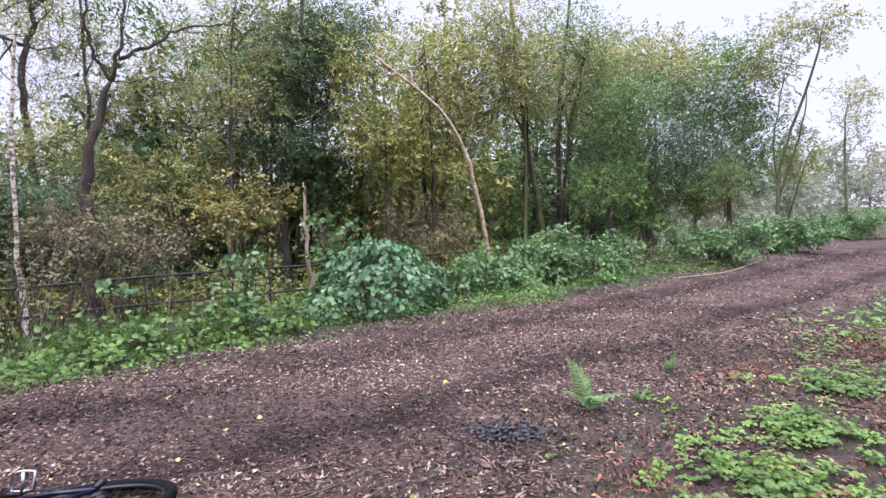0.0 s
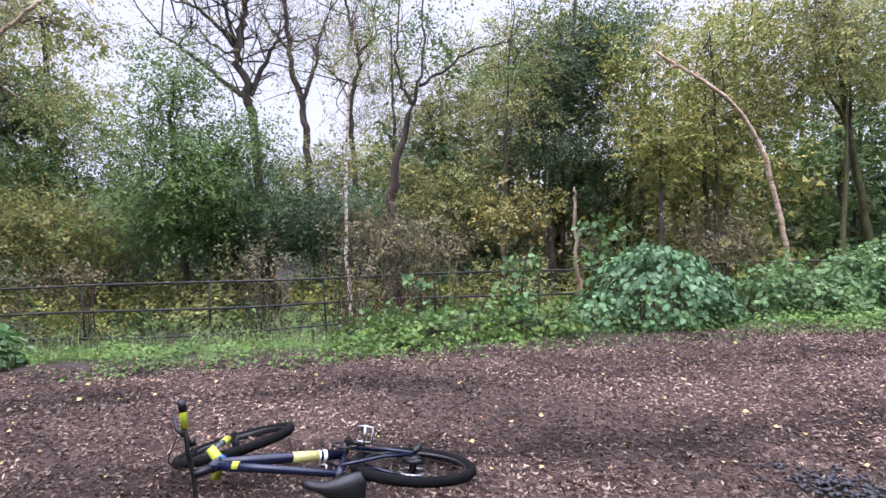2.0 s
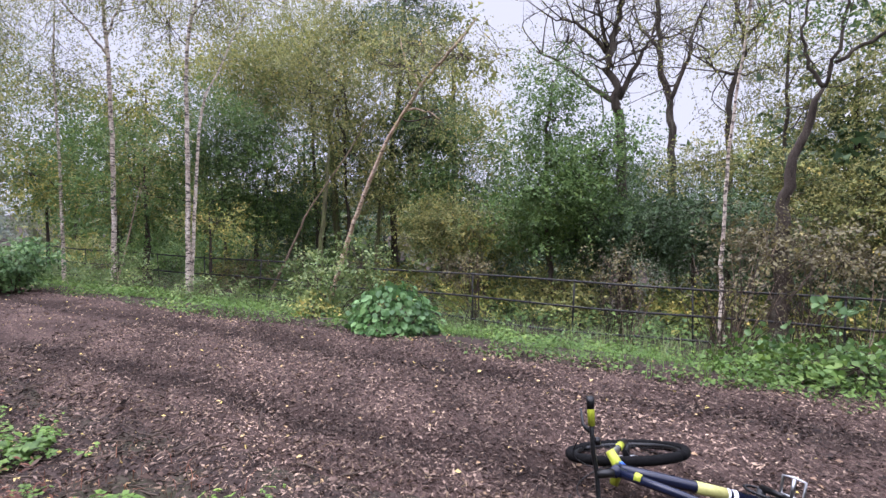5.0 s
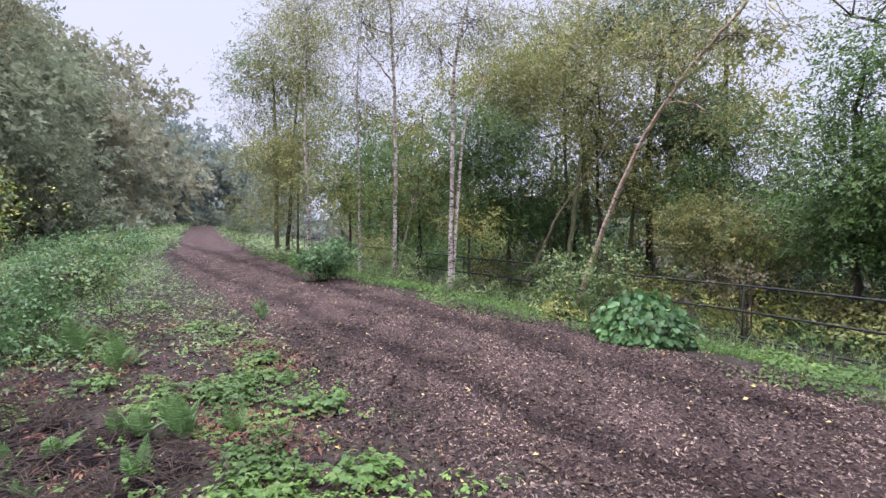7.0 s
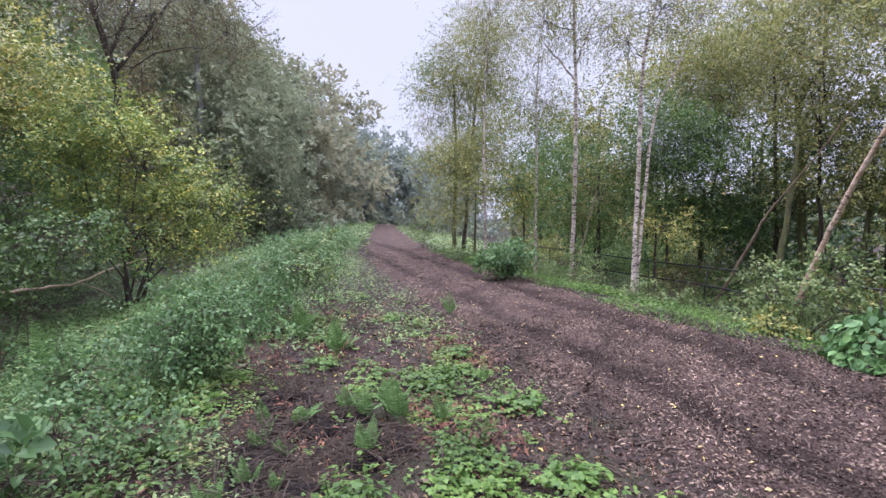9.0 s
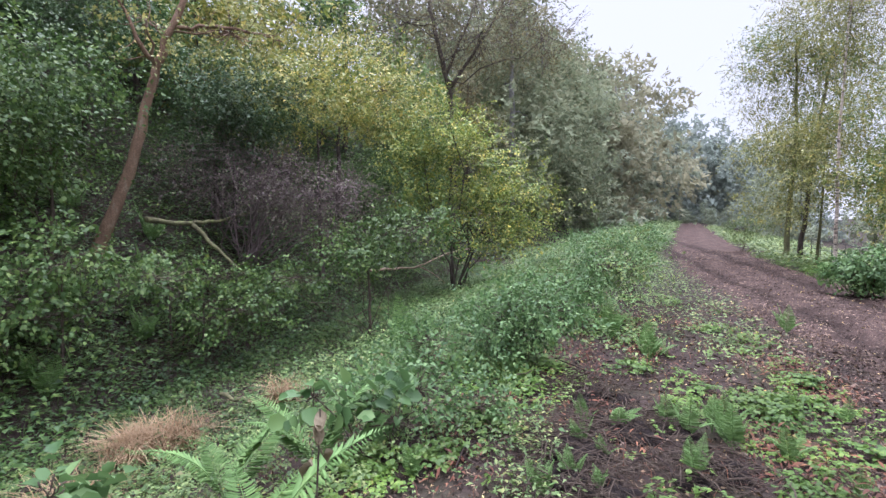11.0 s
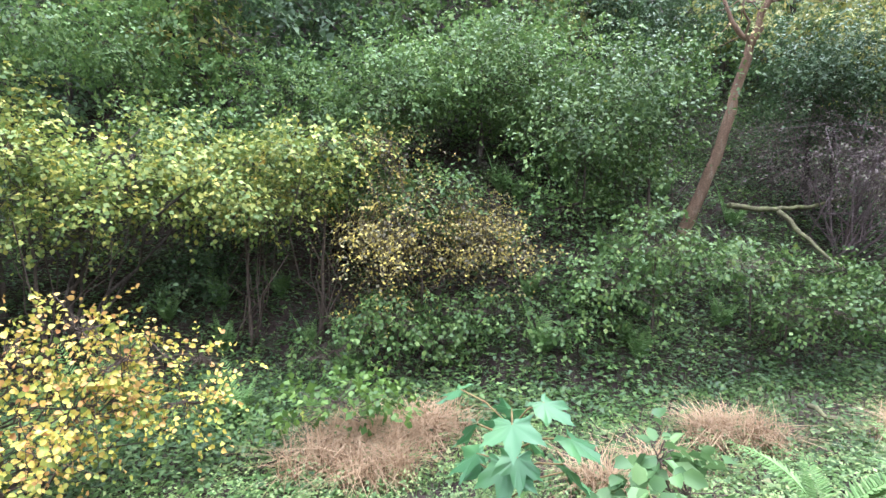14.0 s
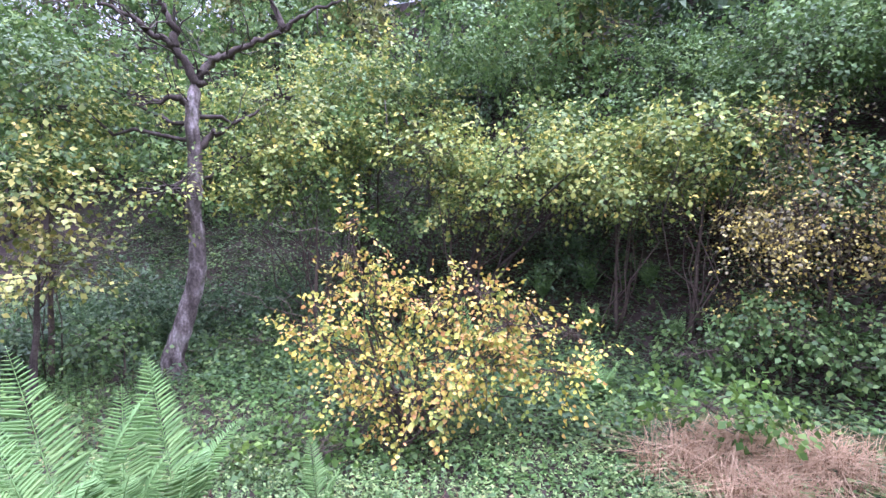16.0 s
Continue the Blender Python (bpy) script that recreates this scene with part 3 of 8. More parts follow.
def tan_birch(pts, r, blobs, limbs=(), **kw):
    return tree("leaning_birch", "slender leaning birch with tan peeling bark", pts, r, blobs, limbs, PEEL, OLIVE, 0.046, 0.8, tris=True, twig_mat=TWIG, droop=0.5, twig_len=0.7, tuft=12, twiggy=1, twig_r=0.006, taper=0.5, **kw)


def ash(pts, r, blobs, limbs=(), **kw):
    return tree("forked_tree", "dark forked tree with crooked spreading limbs and sparse green leaves", pts, r, blobs, limbs, BARK, GREEN, 0.062, 0.9, tris=True, gnarl=0.2, **kw)


def bare_oak(pts, r, blobs, limbs=(), **kw):
    return tree("bare_tree", "half-bare gnarled tree with twisting dark limbs", pts, r, blobs, limbs, BARK, OLIVE, 0.055, 0.5, tris=True, twiggy=1, twig_r=0.008, twig_len=0.8, wild=2, gnarl=0.3, **kw)


def sapling(pts, r, blobs, limbs=(), **kw):
    return tree("sapling", "thin pale leaning sapling", pts, r, blobs, limbs, TAN, OLIVE, 0.055, 0.8, tris=True, **kw)


def olive(pts, r, blobs, limbs=(), far=0, **kw):
    return tree("broadleaf_tree", "broadleaf tree turning olive and yellow in autumn", pts, r, blobs, limbs, MOSSY, OLIVE, 0.10 if far else 0.062, 1.7 if far else 1.25, tris=True, twiggy=1, twig_r=0.007, **kw)


def green_tree(pts, r, blobs, limbs=(), far=0, **kw):
    return tree("broadleaf_tree", "leafy green broadleaf tree with dense layered foliage", pts, r, blobs, limbs, BARK, GREEN, 0.10 if far else 0.068, 1.9 if far else 1.4, tris=True, layer=0.5, flat=0.9, **kw)


def dark_tree(pts, r, blobs, limbs=(), **kw):
    return tree("dark_tree", "dense dark green tree with drooping feathery branches", pts, r, blobs, limbs, BARK, DARK, 0.062, 1.5, tris=True, droop=0.35, layer=0.45, flat=0.9, **kw)


def maple(pts, r, blobs, limbs=(), **kw):
    return tree("maple_tree", "maple with bright yellow-green autumn leaves", pts, r, blobs, limbs, BARK, LIME, 0.075, 1.3, tris=True, layer=0.4, flat=1.1, **kw)


def hazel(pts, r, blobs, limbs=(), gold=0, **kw):
    if gold:
        return tree("hazel_bush", "low hazel bush with bright yellow and orange autumn leaves", pts, r, blobs, limbs, TWIG, GOLD, 0.047, 0.9, category="shrub", hexes=True, stems=14, twiggy=1, twig_r=0.004, twig_len=0.3, ratio=0.85, tuft=7, clump=0.3, **kw)
    return tree("hazel_tree", "spreading hazel with green leaves turning yellow", pts, r, blobs, limbs, BARK, HAZEL, 0.075, 1.35, layer=0.4, flat=1.1, stems=6, stem_r=0.03, ratio=0.85, **kw)


def brown_tree(pts, r, blobs, limbs=(), **kw):
    return tree("brown_tree", "tall thinning tree with sparse brown autumn leaves", pts, r, blobs, limbs, BARK, BROWN, 0.07, 0.65, tris=True, twiggy=1, twig_r=0.012, twig_len=0.8, wild=2, **kw)


def slim(pts, r, blobs, limbs=(), **kw):
    return tree("slim_tree", "slim many-stemmed tree with a high thin crown", pts, r, blobs, limbs, MOSSY, OLIVE, 0.10, 1.0, tris=True, **kw)


def leaning(pts, r, blobs, limbs=(), **kw):
    return tree("leaning_tree", "leaning red-brown tree trunk with a thin olive crown", pts, r, blobs, limbs, RUSTY, OLIVE, 0.06, 0.9, tris=True, **kw)


def pale_snag(pts, r, blobs, limbs=(), **kw):
    return tree("arched_birch", "dead pale birch stem arching over bare", pts, r, blobs, limbs, PEEL, taper=0.5, **kw)


def broken_snag(pts, r, blobs, limbs=(), **kw):
    return tree("broken_stump", "tall broken tan tree stump beside the fence", pts, r, blobs, limbs, TAN, category="tree stump", gnarl=0.35, **kw)


def shrub(name, label, pts, r, blobs, mat, leaf, cover, **kw):
    opts = dict(category="shrub", stems=6, twig_mat=TWIG, sides=5, twig_len=0.22, tuft=7)
    opts.update(kw)
    return tree(name, label, pts, r, blobs, (), TWIG, mat, leaf, cover, **opts)


def orange_shrub(pts, r, blobs, **kw):
    return shrub("autumn_shrub", "shrub with orange and amber autumn leaves", pts, r, blobs, AMBER, 0.065, 1.1)


def yellow_shrub(pts, r, blobs, **kw):
    return shrub("yellow_shrub", "shrub with yellowing leaves behind the fence", pts, r, blobs, LIME, 0.065, 1.0)


def thicket(pts, r, blobs, **kw):
    return shrub("thicket", "tangled thicket of thin brown stems and withered leaves", pts, r, blobs, BROWN, 0.055, 0.75, tris=True, stems=26, stem_r=0.009, twiggy=1, twig_r=0.004)


def dark_thicket(pts, r, blobs, **kw):
    return shrub("bare_thicket", "dark purplish thicket of bare twigs on the bank", pts, r, blobs, DULL, 0.045, 0.8, tris=True, stems=34, stem_r=0.016, twiggy=1, twig_r=0.007, twig_len=0.6, twig_mat=GREYTWIG, wild=2)


def brown_shrub(pts, r, blobs, **kw):
    return shrub("withered_shrub", "withered shrub with small brown and yellow leaves", pts, r, blobs, DOTTED, 0.048, 1.0, stems=14, twiggy=1, twig_r=0.004, twig_len=0.35)


def dome_shrub(name, label, pts, domes, mat, leaf, cover=1.15):
    """A bush of broad leaves that overlap like tiles over rounded domes, with stems within."""
    SEED[0] += 1
    rng = np.random.default_rng(SEED[0])
    base = np.array(pts[0], float)
    root = thing(name, label, "shrub", base)
    C = np.array([(x, y, z) for x, y, z, a, b, c in domes]) - base
    R = np.array([(a, a, b) for x, y, z, a, b, c in domes])
    stems, P, A, U, L = Heap(), [], [], [], []
    for c, rad in zip(C, R):
        for k, shell in enumerate((1.0, 0.84, 0.6)):
            q = rad * shell
            n = int(cover * (1.0, 0.9, 0.8)[k] * 4 * np.pi * (q[0] * q[0] + 2 * q[0] * q[2]) / 3 / (0.62 * leaf * leaf))
            d = unit(rng.standard_normal((n, 3)))
            pos = c + d * q * (1 + 0.11 * wob(d[:, 0] * 3 + c[0], d[:, 1] * 3 + d[:, 2] * 2, 1.7, c[1]))[:, None] * rng.normal(1, 0.05, (n, 1))
            inside = np.zeros(n, bool)
            for c2, r2 in zip(C, R):
                if c2 is not c:
                    inside |= (((pos - c2) / (r2 * 0.8)) ** 2).sum(1) < 1
            keep = (pos[:, 2] > 0.02) & ~inside
            d, pos = d[keep], pos[keep]
            fall = unit(np.stack([d[:, 0], d[:, 1], -0.55 - 0.5 * np.clip(d[:, 2], 0, 1)], -1) + rng.normal(0, 0.4, d.shape))
            P.append(pos), A.append(fall), U.append(d * 0.75 + (0, 0, 0.55) + rng.normal(0, 0.34, d.shape))
            L.append(leaf * rng.uniform(0.6, 1.2, len(d)))
        for k in range(9):
            d = unit(rng.standard_normal(3) * (1, 1, 0.4) + (0, 0, 0.8))
            branch_to(stems, rng.normal(0, 0.06, 3) * (1, 1, 0), c + d * rad * 0.92, 0.011, 0.003, rng, 5, -0.1, 6)
    V, F = leaf_hexes(np.concatenate(P), np.concatenate(A), np.concatenate(U), np.concatenate(L), 0.86, 0.12)
    tagged(part("foliage", mesh_of("foliage", V, F), mat, root), kind="stuff")
    tagged(part("stem", stems.mesh("stem"), TWIG, root), kind="stuff")
    return root


def big_shrub(pts, r, blobs, **kw):
    return dome_shrub("broad_leaved_shrub", "dense shrub with broad bluish green leaves at the track edge", pts, blobs, SHRUB, 0.092)


def round_shrub(pts, r, blobs, **kw):
    return dome_shrub("round_shrub", "small round shrub with broad fresh green leaves", pts, blobs, BROADLEAF, 0.10)


def edge_shrub(pts, r, blobs, **kw):
    return shrub("hedge_shrub", "leafy green shrub growing at the track edge", pts, r, blobs, BLUISH, 0.082, 2.6, stems=8, droop=0.35, spread=0.6)


def tall_weed(pts, r, blobs, **kw):
    return shrub("tall_weed", "tall green weed with broad leaves", pts, r, blobs, BLUISH, 0.085, 1.2, hexes=True, ratio=0.85, stems=3, stem_r=0.006)


def thin_weed(pts, r, blobs, **kw):
    return shrub("seeding_weed", "thin pale weeds gone to seed on the verge", pts, r, blobs, PALE, 0.05, 0.9, stems=12, stem_r=0.004, twiggy=1, twig_r=0.003)


def sapling_green(pts, r, blobs, **kw):
    return shrub("young_sycamore", "young sycamore with light green leaves", pts, r, blobs, FRESH, 0.13, 1.2, stems=1)


def pale_shrub(pts, r, blobs, **kw):
    return shrub("pale_shrub", "loose pale green shrub by the fence", pts, r, blobs, PALE, 0.06, 1.2, stems=10, twiggy=1, twig_r=0.004)


def yellow_weed(pts, r, blobs, **kw):
    return shrub("yellow_weed", "yellow-leaved weed at the track edge", pts, r, blobs, LIME, 0.06, 1.2, stems=4)


def low_herb(pts, r, blobs, **kw):
    return shrub("leafy_herb", "low clump of leafy green herbs", pts, r, blobs, FRESH, 0.075, 1.4, stems=5, stem_r=0.004)


def nettle(pts, r, blobs, **kw):
    return shrub("nettle_clump", "clump of green nettles on the verge", pts, r, blobs, BLUISH, 0.045, 1.4, stems=14, stem_r=0.004, ratio=0.55)


def big_leaf(pts, r, blobs, **kw):
    return shrub("dock_clump", "clump of broad-leaved weeds near the ditch", pts, r, blobs, BLUISH, 0.11, 1.3, hexes=True, ratio=0.8, stems=5, stem_r=0.005)


def bank_bush(pts, r, blobs, **kw):
    return shrub("bank_bush", "leafy green bush on the wooded bank", pts, r, blobs, BANK_SHADE, 0.068, 1.4, layer=0.45, flat=0.9, stems=5, stem_r=0.01, twig_len=0.35)


def bank_herb(pts, r, blobs, **kw):
    return shrub("bank_herb", "broad-leaved green herbs covering the bank", pts, r, blobs, BANK_SHADE, 0.065, 0.95, stems=6, stem_r=0.005, droop=0.4)


def bank_hazel(pts, r, blobs, **kw):
    return shrub("hazel_bush", "hazel bush on the bank with green and yellow leaves", pts, r, blobs, HAZEL, 0.07, 1.35, layer=0.4, flat=1.1, stems=8, stem_r=0.014, ratio=0.85, twig_len=0.35)


def grey_tree(pts, r, blobs, limbs=(), **kw):
    # limbs get the darker bark to stand in for their backlit look
    return tree("grey_tree", "grey-barked mossy tree with a crooked fork and limbs coloured dark as backlit", pts, r, blobs, limbs, GREYBARK, HAZEL, 0.062, 1.1, layer=0.4, flat=1.0, limb_mat=BARK, taper=0.4, gnarl=0.05, twig_mat=BARK, sides=12, **kw)


# fence side, along the track
birch([(-6.29, 7.54, -0.79), (-6.31, 7.52, 0.18), (-6.33, 7.51, 0.96), (-6.28, 7.55, 2.89), (-6.15, 7.65, 4.54), (-6.04, 7.73, 5.76)], 0.045,
     [(-6.13, 7.66, 5.02, 0.5, 0.66, 0.5)])
ash([(-6.18, 8.88, -0.87), (-6.18, 8.88, 0.09), (-6.19, 8.88, 1.52), (-6.11, 8.93, 2.58), (-5.8, 9.17, 3.71)], 0.175,
     [(-6.14, 8.91, 5.2, 0.69, 0.69, 0.5), (-5.51, 9.4, 5.27, 0.57, 0.69, 0.4), (-4.35, 10.27, 4.54, 0.68, 0.57, 0.5)],
     limbs=[[(-5.8, 9.17, 3.71), (-6.01, 9.01, 4.18), (-6.05, 8.98, 4.86), (-6, 9.02, 5.86), (-5.94, 9.06, 6.85)], [(-5.8, 9.17, 3.71), (-5.64, 9.29, 4.5), (-5.59, 9.33, 5.84), (-5.5, 9.4, 6.82)], [(-5.69, 9.25, 4.11), (-5.24, 9.6, 4.48), (-4.84, 9.9, 4.84), (-4.18, 10.4, 5.08), (-3.96, 10.57, 5.5)]])
bare_oak([(-10.5, 9.62, -1.44), (-10.51, 9.61, -1.28), (-10.61, 9.54, -0.01), (-10.75, 9.43, 2.03), (-10.82, 9.38, 4.34), (-11.02, 9.23, 5.4), (-10.89, 9.32, 6.44), (-10.75, 9.43, 7.32), (-10.6, 9.55, 8.47)], 0.17,
     [(-10.72, 9.45, 8.19, 1.36, 0.9, 0.4), (-12.3, 8.87, 6.37, 1.27, 0.95, 0.35), (-11.25, 10.06, 6.22, 0.97, 1.29, 0.3)],
     limbs=[[(-11.02, 9.23, 5.4), (-11.2, 9.09, 6.46), (-11.36, 8.97, 7.36)], [(-10.82, 9.38, 4.34), (-11.3, 9.01, 4.81), (-11.91, 8.54, 5.45), (-12.59, 8.03, 6.02)], [(-10.82, 9.38, 4.49), (-10.42, 9.68, 5.52), (-10.23, 9.83, 5.95)], [(-11.09, 9.17, 5.71), (-11.63, 8.76, 6.49), (-12.25, 8.29, 6.83)]])
bare_oak([(-12.3, 13.28, -2.51), (-12.36, 13.24, -0.49), (-12.45, 13.17, 3.09), (-12.57, 13.07, 5.04), (-12.82, 12.89, 6.77), (-12.96, 12.78, 8.86), (-13.02, 12.73, 9.99)], 0.16,
     [(-12.18, 13.38, 9.74, 1.53, 1.15, 0.4), (-12.23, 13.96, 7.64, 1.19, 1.39, 0.4), (-13.34, 13.12, 8.1, 1, 1.2, 0.3)],
     limbs=[[(-12.57, 13.07, 5.04), (-12.16, 13.39, 6.36), (-12.07, 13.46, 7.11), (-11.66, 13.77, 8.4)], [(-12.82, 12.89, 6.77), (-13.23, 12.57, 7.37), (-13.38, 12.46, 7.76)]])
bare_oak([(-9.32, 11.78, -1.68), (-9.38, 11.73, 2.32), (-9.41, 11.7, 4.58), (-9.21, 11.86, 5.68), (-9.44, 11.68, 7.1), (-9.37, 11.74, 8.03)], 0.09,
     [(-9.39, 11.72, 6.32, 0.8, 1.28, 0.5), (-9.12, 12.56, 5.3, 0.83, 0.83, 0.4)],
     limbs=[[(-9.32, 11.78, 5.05), (-9.73, 11.47, 5.23), (-9.85, 11.37, 5.72)], [(-9.23, 11.84, 5.84), (-8.82, 12.16, 6.44), (-8.87, 12.12, 7.06)]])
tan_birch([(-13.06, 2.26, -0.79), (-12.59, 2.62, 0.68), (-12.41, 2.75, 1.21), (-12.02, 3.06, 2.28), (-11.59, 3.38, 3.23), (-11.19, 3.69, 3.87), (-10.82, 3.97, 4.42), (-10.48, 4.23, 4.8), (-10.16, 4.47, 5.14), (-9.87, 4.69, 5.5)], 0.055,
     [(-11.2, 3.68, 4.77, 1.13, 0.68, 0.5), (-10.15, 4.48, 4.84, 1.12, 0.61, 0.7), (-10.71, 4.05, 3.66, 0.65, 0.65, 0.3)],
     limbs=[[(-11.19, 3.69, 3.87), (-10.9, 3.91, 3.81), (-10.54, 4.18, 3.57)], [(-10.91, 3.9, 4.3), (-11.21, 3.67, 4.88), (-11.31, 3.59, 5.37)]])
green_tree([(-17.31, -1.92, -0.77), (-17.31, -1.91, 0.5), (-17.31, -1.89, 3.06)], 0.1,
     [(-17.28, -2.26, 2.52, 1.65, 1.65, 1), (-17.37, -0.12, 3.71, 1.78, 1.6, 1), (-17.27, 1.42, 2.42, 1.57, 1.57, 1)])
maple([(-18.22, -2.78, -0.76), (-18.22, -2.77, 0.44), (-18.23, -2.74, 4.12)], 0.08,
     [(-18.31, -1.96, 5.05, 1.34, 1.15, 0.7), (-18.36, 0.09, 6.41, 1.86, 1.12, 0.8), (-17.87, -4.67, 2.62, 1.17, 1.36, 0.8)])
olive([(-19.39, -6.65, -0.15), (-19.39, -6.64, 0.36), (-19.41, -6.58, 3.39)], 0.08,
     [(-19.05, -7.6, 2.75, 1.28, 1.5, 1), (-19.48, -6.35, 4.45, 1.29, 1.5, 0.7), (-20.27, 1.53, 5.62, 1.84, 1.63, 0.8)])
sapling([(-15.38, 1.13, -0.82), (-14.45, 1.84, 1.03), (-14.14, 2.07, 1.64), (-13.18, 2.8, 2.93), (-12.62, 3.23, 3.84)], 0.035,
     [])
olive([(-16.88, 3.51, -1.22), (-16.92, 3.48, -0.19), (-17.05, 3.38, 3.03), (-17.15, 3.3, 4.63), (-16.64, 3.69, 5.55), (-16.66, 3.67, 7.07)], 0.13,
     [(-17.73, 2.86, 7.1, 1.65, 1.65, 0.7), (-19.19, 1.75, 6.22, 1.6, 1.2, 0.7), (-16.49, 3.8, 7.01, 1.18, 1.18, 1)],
     limbs=[[(-17.15, 3.3, 4.28), (-17.71, 2.88, 4.28), (-18.74, 2.09, 4.26)], [(-17.12, 3.33, 4.54), (-17.72, 2.86, 6.01), (-18.03, 2.63, 7.56)]])
dark_tree([(-17.35, 5.67, -1.68), (-17.4, 5.63, -0.42), (-17.53, 5.53, 3.12), (-17.29, 5.71, 5.95), (-17.14, 5.83, 8.15), (-16.98, 5.94, 9.74)], 0.14,
     [(-17.3, 5.7, 7.08, 2.29, 1.33, 1), (-16.23, 6.52, 4.51, 1.47, 1.1, 0.7), (-17.44, 5.59, 3.69, 1.55, 1.75, 1), (-16.8, 6.09, 8.6, 1.48, 0.93, 1)])
green_tree([(-10.17, 7.1, -1), (-10.2, 7.08, -0.82), (-10.34, 6.97, -0), (-10.45, 6.89, 1.61), (-10.45, 6.89, 3.33), (-10.36, 6.96, 4.49)], 0.1,
     [(-10.33, 6.98, 3.71, 0.79, 0.79, 1.3), (-10.36, 6.96, 4.6, 0.75, 0.7, 1), (-10.43, 6.91, 2.41, 1.26, 1.13, 1.6), (-10.74, 6.67, 1.35, 1.2, 0.8, 1.5), (-9.9, 7.5, 2.6, 1.1, 0.9, 1.2), (-9.6, 7.7, 1.4, 1.2, 0.8, 1.2), (-9.2, 8.1, 3.2, 0.8, 0.7, 0.8)])
dark_tree([(-4, 13.3, -1.22), (-4.03, 13.28, -0.1), (-4.09, 13.24, 2.06), (-3.76, 13.49, 4.02), (-3.62, 13.6, 5.8), (-3.49, 13.7, 7.69)], 0.13,
     [(-3.75, 13.5, 5.79, 1.35, 1.65, 1), (-4.27, 13.1, 3.4, 1.2, 1.05, 0.8), (-3.36, 13.79, 2.67, 1.24, 1.08, 1)])
maple([(-0.21, 14.3, -0.96), (-0.31, 14.23, 0.39), (-0.46, 14.11, 2.43), (-0.53, 14.06, 4.68)], 0.1,
     [(-1.59, 13.26, 2.88, 1.09, 0.87, 1), (-0.16, 14.35, 5.04, 1.54, 1.24, 1), (0.16, 14.58, 3.08, 1.27, 1.11, 1), (1.13, 15.33, 6.39, 0.98, 0.98, 0.8)])
pale_snag([(1.44, 13.17, -0.78), (1.34, 13.09, -0.24), (1.17, 12.97, 0.65), (0.71, 12.62, 2.49), (0.16, 12.2, 3.51), (-0.48, 11.71, 4.06), (-0.95, 11.35, 4.35), (-1.34, 11.06, 4.63)], 0.06,
     [],
     limbs=[[(-0.95, 11.35, 4.35), (-1.18, 11.18, 4.31), (-1.6, 10.85, 4.63)], [(-0.48, 11.71, 4.06), (-0.72, 11.53, 4.51)]])
olive([(3.62, 16.59, -0.88), (3.34, 16.38, 0.22), (3.11, 16.2, 1.13), (2.6, 15.82, 3.38), (2.24, 15.54, 5.48), (2.02, 15.38, 7.35), (1.92, 15.3, 8.25)], 0.12,
     [(1.77, 15.18, 6.34, 1.46, 1.3, 0.7)],
     limbs=[[(2.6, 15.82, 3.38), (1.98, 15.34, 4.47), (1.6, 15.06, 5.68)]])
green_tree([(4.09, 17.2, -0.89), (3.99, 17.12, 0.34), (3.92, 17.07, 1.29), (3.83, 17, 4.41), (3.99, 17.12, 6.58), (4.15, 17.24, 8.55)], 0.12,
     [(4.2, 17.28, 6.98, 1.29, 1.29, 0.8), (5.57, 18.33, 5.2, 1.38, 1.58, 1)],
     limbs=[[(3.83, 17, 4.41), (4.69, 17.66, 6), (4.88, 17.8, 7.14)]])
broken_snag([(-2.24, 9.11, -0.75), (-2.26, 9.1, -0.5), (-2.32, 9.05, 0.36), (-2.36, 9.02, 1.51), (-2.37, 9.01, 1.92)], 0.06,
     [])
orange_shrub([(-3.5, 9.16, -0.78), (-3.39, 9.24, 0.4), (-3.34, 9.28, 0.96)], 0.03,
     [(-3.38, 9.25, 1.51, 0.66, 0.55, 1), (-3.75, 8.97, 1.19, 0.54, 0.43, 0.6)])
dark_tree([(7.87, 19.3, -0.8), (7.82, 19.32, 0.61), (7.75, 19.35, 2.72)], 0.2,
     [(7.7, 19.37, 3.97, 2.3, 2.3, 1), (7.02, 19.62, 2.1, 1.5, 1.29, 1)])
green_tree([(14.05, 25.23, -0.78), (14.01, 25.25, 0.31), (13.86, 25.33, 3.6)], 0.2,
     [(13.29, 25.62, 6.87, 2.19, 2.74, 1), (14.25, 25.12, 4.38, 1.9, 2.44, 1), (12.11, 26.19, 2.82, 2.27, 1.71, 1)], far=1)
green_tree([(5.38, 15.94, -0.77), (5.29, 15.97, 0.43), (5.16, 16.01, 2.19)], 0.15,
     [(5.08, 16.04, 2.02, 1.23, 1.05, 1), (5.64, 15.86, 4.23, 1.03, 1.37, 1)])
olive([(14.45, 29.52, -1.1), (14.4, 29.54, 0.07), (14.27, 29.6, 3.28)], 0.15,
     [(14.84, 29.33, 2.01, 1.91, 1.59, 1), (12.7, 30.29, 9.07, 1.93, 1.93, 1)], far=1)
slim([(14.58, 22.6, -0.48), (14.62, 22.57, 0.95), (14.68, 22.54, 3.39), (15.41, 22.05, 7.06), (15.63, 21.9, 9.05)], 0.1,
     [(15.33, 22.1, 8.67, 2.1, 0.93, 1), (13.86, 23.04, 7.78, 0.86, 1.1, 1), (14.61, 22.58, 6.72, 0.84, 0.96, 0.5)],
     limbs=[[(14.64, 22.56, 1.68), (14.38, 22.72, 4.13), (14.59, 22.59, 7.2)], [(14.64, 22.56, 1.68), (15.2, 22.19, 4.78), (15.29, 22.14, 6.4)]])
